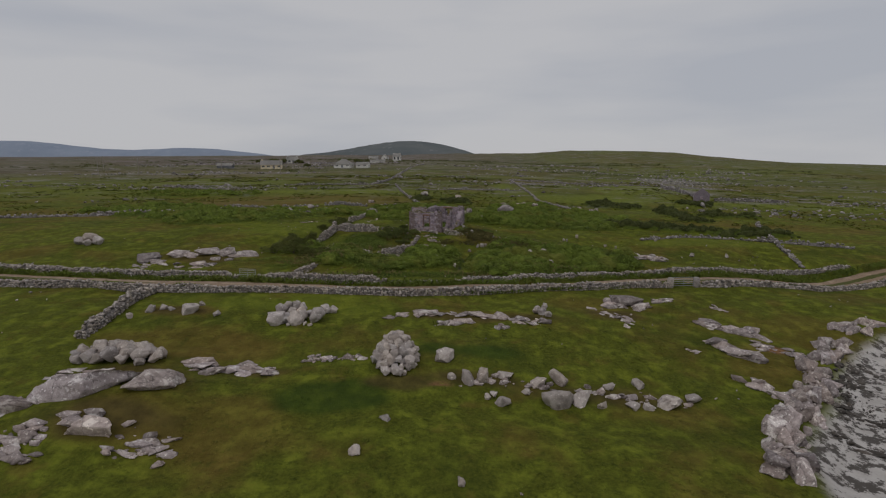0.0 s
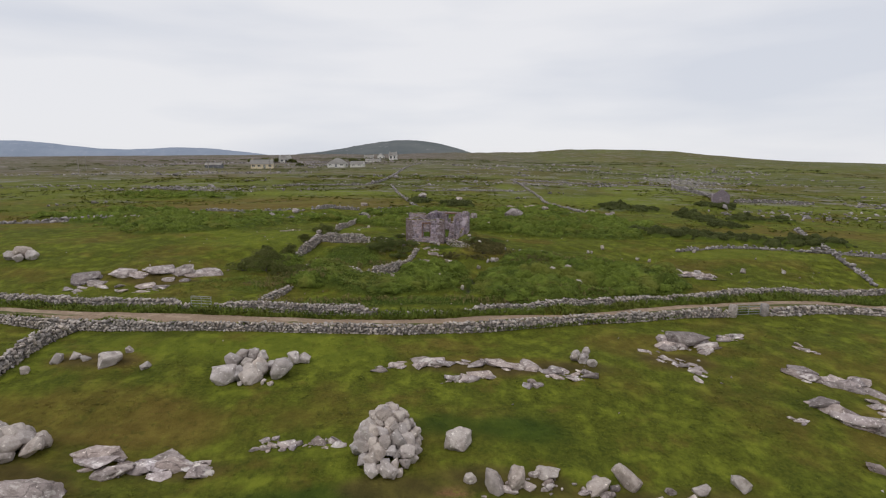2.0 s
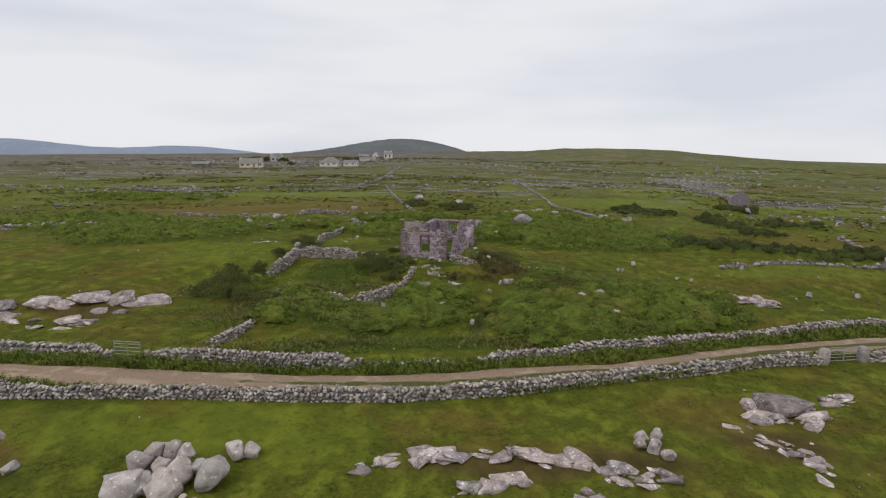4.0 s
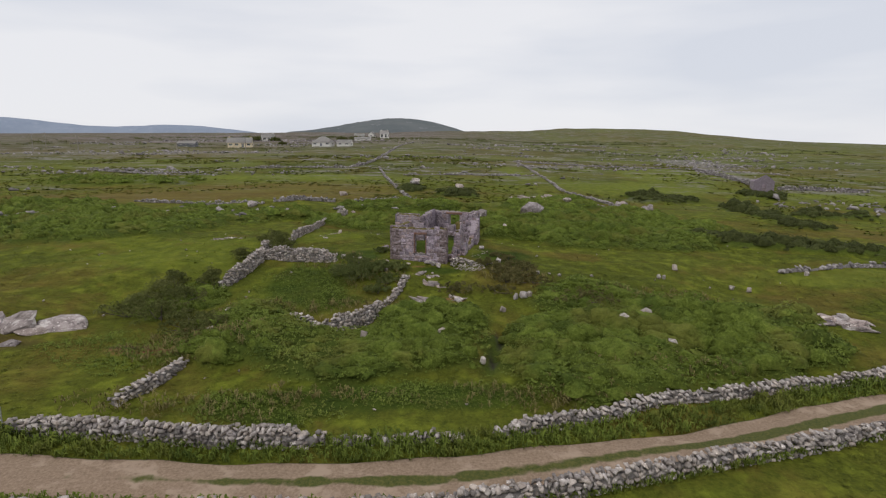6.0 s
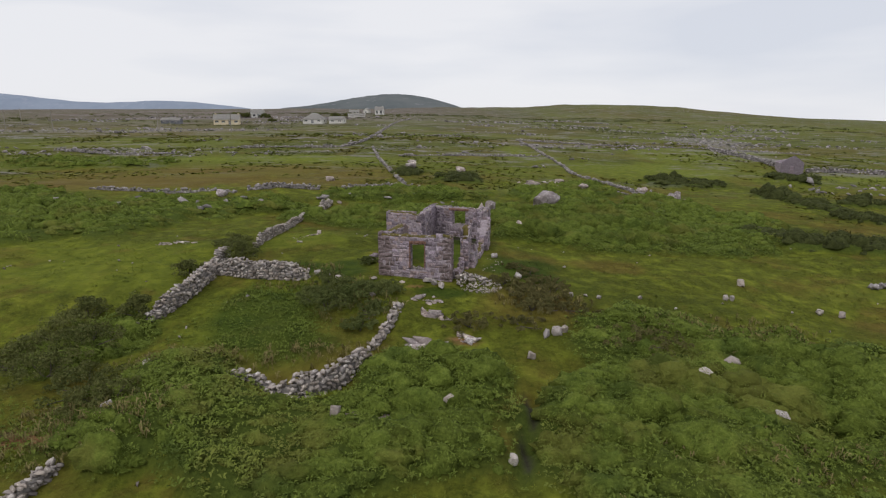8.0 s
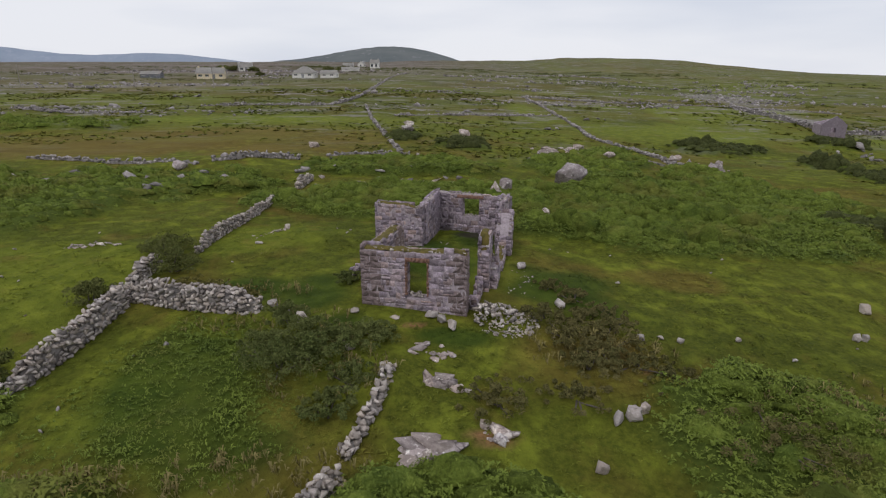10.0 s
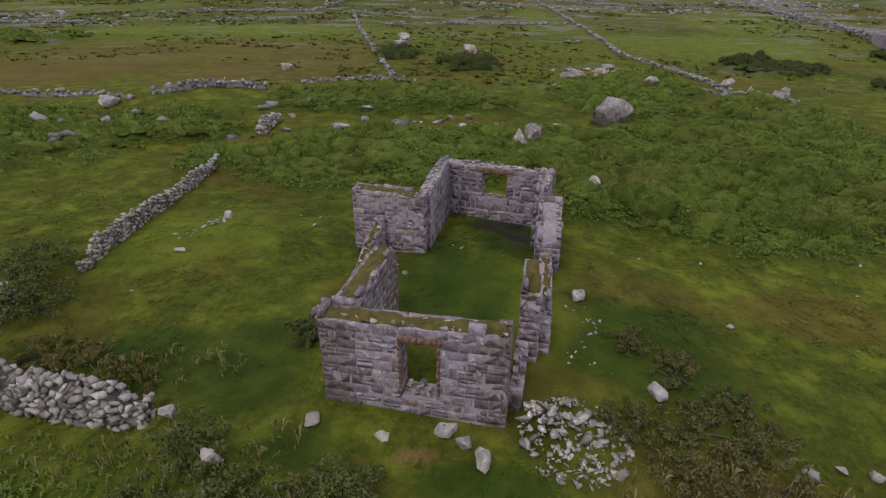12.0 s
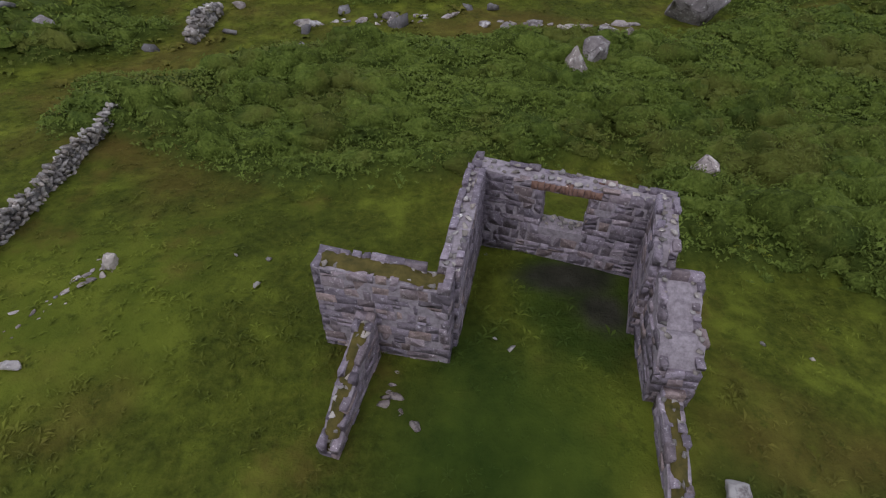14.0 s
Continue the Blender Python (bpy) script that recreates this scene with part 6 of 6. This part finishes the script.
def shrub(x, y, r, high, seed, label, leaves=4200, leaf=0.048, mat=None, name="shrub", category="shrub"):
    rng = np.random.default_rng(seed)
    root = thing(name, x, y, label, category, "shrubs")
    z = ground_at(x, y)
    cs, rs = [], []
    for _ in range(11 if name == "tree" else 44):
        a, q = rng.uniform(0, 6.28), rng.uniform(0.05, 1.05)
        cs.append((x + r * q * math.cos(a), y + r * q * math.sin(a), z + high * rng.uniform(0.2, 0.82) * (1.1 - 0.5 * q)))
        rs.append(r * (rng.uniform(0.26, 0.5) if name == "tree" else rng.uniform(0.13, 0.32)) * min(1, high / r))
    for c in cs[:5]:
        bm = bmesh.new()
        p, q = Vector((x + rng.normal() * 0.1, y + rng.normal() * 0.1, z - 0.1)), Vector(c)
        bmesh.ops.create_cone(bm, cap_ends=True, segments=5, radius1=0.05 * max(1, high / 2), radius2=0.015, depth=(q - p).length)
        bm.transform(Matrix.Translation((p + q) / 2) @ (q - p).to_track_quat("Z", "Y").to_matrix().to_4x4())
        part("stem" if name == "shrub" else "trunk", from_bm("stem", bm, BARK), root)
    part("crown", mesh_of("crown", *leaf_cloud(rng, cs, rs, leaves, leaf), mat or SHRUB), root)


DARK = "dark green rounded thorn bush beside a stone wall"
for k, (x, y, r, h) in enumerate([(-20.8, 72.3, 1.1, 1.5), (-17.9, 72.3, 1.0, 1.3), (-20.4, 69.9, 1.9, 1.7), (-18.6, 68.6, 1.6, 1.3), (-15.4, 81.6, 1.3, 1.3), (-17.6, 78.2, 1.0, 1.1), (-7.7, 72.5, 1.4, 1.35), (-6.7, 72.9, 1.4, 1.2), (-6.9, 74.0, 1.3, 0.9), (-5.4, 73.2, 1.2, 0.8), (-8.0, 75.2, 1.0, 0.7), (-4.9, 71.6, 1.1, 0.75), (-5.6, 70.2, 1.0, 0.6), (-8.6, 73.6, 1.0, 0.9), (-6.3, 80.0, 0.8, 0.45), (-4.3, 74.2, 0.9, 0.9), (-16.6, 83.6, 1.4, 1.3), (-18.8, 66.4, 1.9, 1.3), (-16.6, 65.2, 1.6, 1.2), (-14.6, 63.4, 1.5, 1.0), (-21.5, 67.6, 1.6, 1.3)]):
    shrub(x, y, r, h, 600 + k, DARK, 5200 if -9 < x < -4 else 4200, 0.04 if -9 < x < -4 else 0.048, HEDGE if -9 < x < -4 else SHRUB)
BROWN = "brown-green leggy thorn scrub on the slope"
for k, (x, y, r, h) in enumerate([(3.4, 74.9, 1.5, 0.75), (4.6, 74.0, 1.6, 0.7), (5.4, 75.4, 1.3, 0.6), (3.7, 73.0, 1.4, 0.6), (2.7, 76.2, 0.9, 0.7), (8.6, 68.7, 2.2, 0.9), (0.2, 71.0, 1.5, 0.7), (5.8, 73.2, 1.3, 0.45), (4.4, 76.4, 1.0, 0.5), (3.0, 71.4, 1.3, 0.5), (4.6, 78.2, 1.1, 0.45), (5.6, 76.9, 1.0, 0.45), (6.8, 72.4, 1.4, 0.4), (3.7, 79.6, 0.8, 0.35)]):
    shrub(x, y, r, h, 640 + k, BROWN, 3600, 0.042, THORN)
for k, (x, y, r, h) in enumerate([(-14.0, 79.3, 1.2, 0.55), (-12.4, 78.6, 1.2, 0.5), (-10.8, 78.1, 1.0, 0.45)]):
    shrub(x, y, r, h, 620 + k, "olive seeding grass growing behind a stone wall", 5200, 0.034, TALLGRASS, "grass_clump", "grass")
for k, (x, y, r, h) in enumerate([(-113, 383, 3.4, 3), (-103, 386, 3, 2.6), (-122, 392, 3.4, 3), (-84, 332, 2.4, 1.6), (-135, 400, 3.4, 2.8), (-70, 450, 4.5, 3), (-62, 455, 4, 2.6)]):
    shrub(x, y, r, h, 660 + k, "dark windswept tree beside the houses", 1300, 0.5, None, "tree", "tree")

# ---- bracken, scrub and grass ----


def scatter(rng, lo, hi, count):
    return rng.uniform(lo[0], hi[0], count), rng.uniform(lo[1], hi[1], count)


def tufts(x, y, z, rng, fronds, reach, rise, wide, lean=0.6):
    """Plants of kite-shaped fronds: one quad each."""
    n = len(x)
    a = rng.uniform(0, 2 * np.pi, (n, fronds))
    r = reach[:, None] * rng.uniform(0.55, 1.15, (n, fronds))
    h = rise[:, None] * rng.uniform(0.6, 1.2, (n, fronds))
    cx, cy, cz = x[:, None] + 0 * a, y[:, None] + 0 * a, z[:, None] + 0 * a
    ca, sa = np.cos(a), np.sin(a)
    w = wide[:, None] * rng.uniform(0.7, 1.2, (n, fronds))
    base = np.stack([cx + 0.06 * r * ca, cy + 0.06 * r * sa, cz + 0.2 * h], -1)
    left = np.stack([cx + lean * r * ca - sa * w, cy + lean * r * sa + ca * w, cz + h], -1)
    right = np.stack([cx + lean * r * ca + sa * w, cy + lean * r * sa - ca * w, cz + h * rng.uniform(0.85, 1.0, (n, fronds))], -1)
    tip = np.stack([cx + r * ca, cy + r * sa, cz + h * rng.uniform(0.55, 0.95, (n, fronds))], -1)
    v = np.stack([base, left, tip, right], 2).reshape(-1, 3)
    return v, np.arange(len(v)).reshape(-1, 4)


# the growth lies in ridges along the slope, a little askew
SLANT = np.array([[math.cos(0.16), -math.sin(0.16), 0], [math.sin(0.16), math.cos(0.16), 0], [0, 0, 1]])


def fern_mounds(x, y, z, r, tall, rng, per, leaf, stretch=1.0):
    """Clumps of arching leaves: one quad a leaf, more of them on larger clumps."""
    n = np.maximum(8, (per * r * r)).astype(int)
    k = np.repeat(np.arange(len(x)), n)
    m = len(k)
    up = rng.uniform(0.0, 1.0, m) ** 0.85
    a = rng.uniform(0, 2 * np.pi, m)
    flatness = np.sqrt(1 - up * up)
    u = np.stack([flatness * np.cos(a), flatness * np.sin(a), up], 1)
    lump = 1 + 0.12 * np.sin(3 * a + k * 1.7) + 0.08 * np.sin(7 * a + 5 * up + k)
    rr = ((0.93 + 0.2 * rng.random(m) ** 1.8) * lump)[:, None]
    size_of = np.stack([r[k] * stretch, r[k] / stretch, tall[k]], 1)
    p = np.stack([x, y, z], 1)[k] + (u * rr * size_of) @ SLANT
    face = (u / size_of) @ SLANT
    face /= np.linalg.norm(face, axis=1)[:, None]
    out = np.stack([up * np.cos(a), up * np.sin(a), -0.8 * flatness], 1) + rng.normal(size=(m, 3)) * 0.35
    out /= np.linalg.norm(out, axis=1)[:, None]
    side = np.cross(face + rng.normal(size=(m, 3)) * 0.26, out)
    side /= np.linalg.norm(side, axis=1)[:, None] + 1e-9
    s = (leaf[k] * rng.uniform(0.6, 1.6, m))[:, None]
    v = np.stack([p - out * s, p + side * s * 0.36 + out * s * 0.1, p + out * s, p - side * s * 0.36 + out * s * 0.1], 1).reshape(-1, 3)
    return v, np.arange(m * 4).reshape(-1, 4)


def heads(name, mat, spots, seed, lo, hi, cell, near_of, clear, stretch=1.0):
    """Bushy heads side by side over patches of the plan, and their places and sizes."""
    rng = np.random.default_rng(seed)
    ax, ay = np.meshgrid(np.arange(lo[0], hi[0], cell), np.arange(lo[1], hi[1], cell))
    x = ax.ravel() + rng.uniform(-0.42, 0.42, ax.size) * cell
    y = ay.ravel() + rng.uniform(-0.42, 0.42, ax.size) * cell
    keep = (patch(x, y, spots, seed) > rng.uniform(0.0, 0.2, len(x))) & (rng.random(len(x)) < 0.97)
    x, y = x[keep], y[keep]
    keep = clear(x, y)
    x, y = x[keep], y[keep]
    thin = 0.35 + 0.65 * smooth(0.0, 0.4, patch(x, y, spots, seed))
    r = cell * thin * rng.uniform(0.42, 0.85, len(x)) * (1 + 0.25 * vnoise(x, y, 6, seed + 5)) * np.where(rng.random(len(x)) < 0.12, 1.3, 1.0)
    z = height(x, y) - 0.12
    near = near_of(x, y)
    vs, fs, count = [], [], 0
    tall = r * rng.uniform(0.6, 1.1, len(x)) * (1 + 0.35 * vnoise(x, y, 3.5, seed + 6))
    for k in range(len(x)):
        v, f = HEAD[3 if near[k] else 2]
        a = rng.normal(size=(4, 3)) * np.array([[1.8], [3.2], [5.5], [9.0]])
        w = sum(np.sin(v @ a[q] + q * 2.1) * (0.15, 0.13, 0.10, 0.08)[q] for q in range(4)) + rng.normal(size=len(v)) * (0.12 if near[k] else 0.11)
        vs.append(v * (1 + w)[:, None] * np.array([r[k] * stretch, r[k] / stretch * rng.uniform(0.85, 1.15), tall[k]]) @ SLANT + np.array([x[k], y[k], z[k]]))
        fs.append(f + count)
        count += len(v)
    return mesh_of(name, np.concatenate(vs), np.concatenate(fs), mat), x, y, z, r, tall, near


HEAD = {}
for level in (2, 3):
    v, f = ICO[level]
    f = f[(v[f][:, :, 2] > -0.3).all(axis=1)]
    used = np.unique(f)
    HEAD[level] = v[used], np.searchsorted(used, f)

def rng_gap(x, y):
    """Gaps between the clumps, at two sizes."""
    return 0.7 * vnoise(x, y, 2.4, 71) + 0.5 * vnoise(x, y, 6.0, 72)


bracken = tagged(new("bracken"), "dense green bracken in rounded clumps over rough slopes", "bracken", kind="stuff")
me, bx, by, bz, br, bh, near = heads("bracken_heads", FERN_HEAD, BRACKEN, 21, (-90, 54), (45, 164), 0.82, lambda x, y: ((y < 72) & (x < 18)) | (np.hypot(x - 5, y - 92) < 17), lambda x, y: (road_near(x, y) > 3.2) & (away(x, y, DITCH)[0] > 0.6) & (rng_gap(x, y) > -0.8), 1.3)
tagged(part("heads", me, bracken), kind="stuff")
rng = np.random.default_rng(801)
tagged(part("fronds", mesh_of("fronds", *fern_mounds(bx, by, bz, br * 1.04, bh * 1.12, rng, np.where(near, 560, np.where(by < 125, 130, 60)), np.where(near, 0.048, np.where(by < 125, 0.10, 0.17)), 1.3), FERN), bracken), kind="stuff")

ux, uy = scatter(rng, (-24, 54), (36, 112), 130000)
keep = (patch(ux, uy, BRACKEN, 21) > rng.uniform(-0.04, 0.22, len(ux))) & (road_near(ux, uy) > 2.9) & (away(ux, uy, DITCH)[0] > 0.45) & ((uy < 76) | (np.hypot(ux - 3, uy - 93) < 26))
ux, uy = ux[keep], uy[keep]
size = rng.uniform(0.10, 0.22, len(ux)) * (1 + 0.3 * vnoise(ux, uy, 1.8, 96))
tagged(part("young_fronds", mesh_of("young_fronds", *tufts(ux, uy, height(ux, uy) + 0.04 + 0.16 * rng.random(len(ux)), rng, 4, size, size * 0.7, size * 0.18, 0.5), FERN), bracken), kind="stuff")

scrub = tagged(new("scrub"), "dark low gorse and thorn scrub", "scrub", kind="stuff")
me, sx, sy, sz, sr, sh, near = heads("scrub_heads", SCRUB_HEAD, SCRUB, 23, (-12, 78), (75, 180), 1.0, lambda x, y: y < 0, lambda x, y: x > -1e9, 1.2)
tagged(part("heads", me, scrub), kind="stuff")
tagged(part("twigs", mesh_of("twigs", *fern_mounds(sx, sy, sz, sr * 1.04, sh * 1.1, rng, 260 + 0 * sx, 0.085 + 0 * sx, 1.2), GORSE), scrub), kind="stuff")

# meadow grass, longest where nothing grazes
mx, my = scatter(rng, (-40, 20), (46, 112), 62000)
beside, seaside = away(mx, my, SHORE)
keep = (road_near(mx, my) > 1.35) & (patch(mx, my, BRACKEN, 21) < 0.25) & ~((seaside < 0) & (my < 60)) & (np.abs(mx + 2) < 10 + 0.55 * my) & (patch(mx, my, MUD_SHADE + HEATHER[:-1], 47) < 0.2)
mx, my = mx[keep], my[keep]
size = rng.uniform(0.10, 0.22, len(mx)) * np.where(my < 49, 0.8, 1.0) * (1 + 0.5 * vnoise(mx, my, 2.5, 92))
meadow = mesh_of("meadow_grass", *tufts(mx, my, height(mx, my) - 0.02, rng, 5, size, size * 0.42, size * 0.10, 0.45), BLADE)
zone(meadow, "dry", np.repeat(smooth(0.0, 0.5, patch(mx, my, DRY, 31)), 20))
zone(meadow, "rank", np.repeat(0.85 * smooth(0.0, 0.45, patch(mx, my, RANK, 49)), 20))
zone(meadow, "lush", np.repeat(smooth(0.0, 0.5, patch(mx, my, LUSH, 35)), 20))
tagged(new("meadow_grass", meadow), "short tufted meadow grass", "grass", kind="stuff")

# long grass and weeds on both verges of the track
vxy, vdir, vs_ = along(TRACK, 0.02)
pick = rng.integers(len(vxy), size=12000)
side = np.where(rng.random(len(pick)) < 0.62, 1, -1)
off = side * np.where(side > 0, rng.uniform(1.15, 2.6, len(pick)), rng.uniform(1.15, 1.75, len(pick)))
vx, vy = vxy[pick, 0] - vdir[pick, 1] * off, vxy[pick, 1] + vdir[pick, 0] * off
size = rng.uniform(0.18, 0.4, len(vx)) * (1 + 0.35 * vnoise(vx, vy, 2, 93))
tagged(new("verge_growth", mesh_of("verge_growth", *tufts(vx, vy, height(vx, vy) - 0.03, rng, 7, size * 0.7, size * 1.1, size * 0.06, 0.5), FERN)), "long green grass and weeds on the track verges", "grass", kind="stuff")

# rank growth inside the enclosure and beside the track
LONG = [(-10.5, 71.5, 5, 5), (-9.5, 56.2, 5, 1.8), (-3, 57.4, 6, 1.6), (-20, 62, 4, 3)]
lx, ly = scatter(rng, (-26, 53), (5, 78), 34000)
keep = (patch(lx, ly, LONG, 53) > rng.uniform(0.0, 0.5, len(lx))) & (road_near(lx, ly) > 2.0) & (patch(lx, ly, BRACKEN, 21) < 0.1)
lx, ly = lx[keep], ly[keep]
size = rng.uniform(0.10, 0.19, len(lx)) * (1 + 0.4 * vnoise(lx, ly, 1.6, 94))
tagged(new("long_grass", mesh_of("long_grass", *tufts(lx, ly, height(lx, ly) - 0.03, rng, 5, size, size * 0.8, size * 0.11, 0.5), FERN)), "long green grass and weeds in an overgrown enclosure", "grass", kind="stuff")

# dry seeding stalks about the enclosure and along the walls
DRYSPOTS = [(-12, 67, 5, 1.3), (-7, 67.5, 3, 1.5), (-9, 75.5, 4, 1.2), (-13, 56, 6, 1.6), (3, 57, 6, 1.5), (10, 61, 7, 2), (-15, 62, 4, 2.5), (-8, 57, 8, 1.0), (14, 70, 5, 3), (-11, 78.6, 4, 1.2), (-6, 72.5, 2.5, 2.5), (4.5, 74, 3, 2.2)]
dx_, dy_ = scatter(rng, (-24, 50), (26, 84), 24000)
keep = patch(dx_, dy_, DRYSPOTS, 95) > rng.uniform(0.0, 0.9, len(dx_))
dx_, dy_ = dx_[keep], dy_[keep]
size = rng.uniform(0.25, 0.5, len(dx_))
tagged(new("dry_grass", mesh_of("dry_grass", *tufts(dx_, dy_, height(dx_, dy_), rng, 6, size * 0.6, size * 0.9, size * 0.05, 0.5), DRYLEAF)), "straw-coloured seeding grass", "grass", kind="stuff")

rx_, ry_ = scatter(rng, (-120, 100), (130, 240), 18000)
keep = (np.abs(rx_) < ry_ * 0.85) & (vnoise(rx_, ry_, 11, 111) + 0.6 * vnoise(rx_, ry_, 4, 112) > 0.05) & (patch(rx_, ry_, LUSH[:6], 35) < 0)
rx_, ry_ = rx_[keep], ry_[keep]
size = rng.uniform(0.25, 0.6, len(rx_)) * (0.6 + ry_ / 250)
tagged(new("rushes", mesh_of("rushes", *tufts(rx_, ry_, height(rx_, ry_) - 0.05, rng, 5, size, size * 0.45, size * 0.22, 0.5), BLADE)), "tufts of rushes and rough grass in wet pasture", "rushes", kind="stuff")

# ---- small stones all over ----
near_x, near_y = scatter(rng, (-45, 22), (48, 100), 300)
keep = (road_near(near_x, near_y) > 1.8) & (vnoise(near_x, near_y, 9, 97) > -0.15) & (patch(near_x, near_y, BRACKEN, 21) < 0.05)
poses = []
for x, y in zip(near_x[keep], near_y[keep]):
    r = float(rng.uniform(0.04, 0.12) * (1.7 if rng.random() < 0.1 else 1))
    poses.append(Matrix.Translation((x, y, ground_at(x, y) + r * 0.5)) @ pose(0, 0, 0, rng.uniform(-30, 30), rng.uniform(-30, 30), rng.uniform(0, 360)) @ Matrix.Diagonal((r * 2.4, r * 1.8, r * 1.3, 1)))
tagged(new("field_stones", joined("field_stones", [STONES[i % 14] for i in range(len(poses))], poses, GRANITE_SET)), "small pale stones strewn over the grass", "stones", kind="stuff")
far_x, far_y = scatter(rng, (-190, 100), (190, 420), 13000)
wide = far_y * 0.95 + 10
keep = (np.abs(far_x) < wide) & (vnoise(far_x * 0.3, far_y, 16, 98) + 0.7 * vnoise(far_x * 0.4, far_y, 6, 99) + 0.9 * (patch(far_x, far_y, ROCKY, 55) > 0) > 0.42) & (patch(far_x, far_y, LUSH + DRY[:1], 35) < 0)
far_x, far_y = far_x[keep], far_y[keep]
far_z = height(far_x, far_y)
poses = []
for x, y, z in zip(far_x, far_y, far_z):
    r = float(rng.uniform(0.12, 0.32) * (1 + y / 300) * (1.7 if rng.random() < 0.1 else 1))
    poses.append(Matrix.Translation((x, y, z + r * 0.3)) @ pose(0, 0, 0, rng.uniform(-20, 20), rng.uniform(-20, 20), rng.uniform(0, 360)) @ Matrix.Diagonal((r * 2.8, r * 1.8, r * 1.3, 1)))
tagged(new("far_rocks", joined("far_rocks", [STONES[i % 14] for i in range(len(poses))], poses, FAR_GRANITE)), "grey rocks strewn over distant heath", "rocks", kind="stuff")
bx, by = scatter(rng, (-260, 110), (260, 520), 17000)
keep = (np.abs(bx) < by * 0.95 + 10) & (vnoise(bx * 0.25, by, 12, 101) + 0.8 * vnoise(bx * 0.3, by, 5, 102) > 0.55) & (patch(bx, by, LUSH + DRY[:1], 35) < -0.1)
bx, by = bx[keep], by[keep]
size = rng.uniform(0.5, 1.2, len(bx)) * (0.7 + by / 450)
tagged(new("far_scrub", mesh_of("far_scrub", *fern_mounds(bx, by, height(bx, by) - 0.3 * size, size, 0.6 * size, rng, 12 + 0 * bx, 0.22 * size), HEATH_SCRUB)), "dark scrub dotted over distant heath", "scrub", kind="stuff")
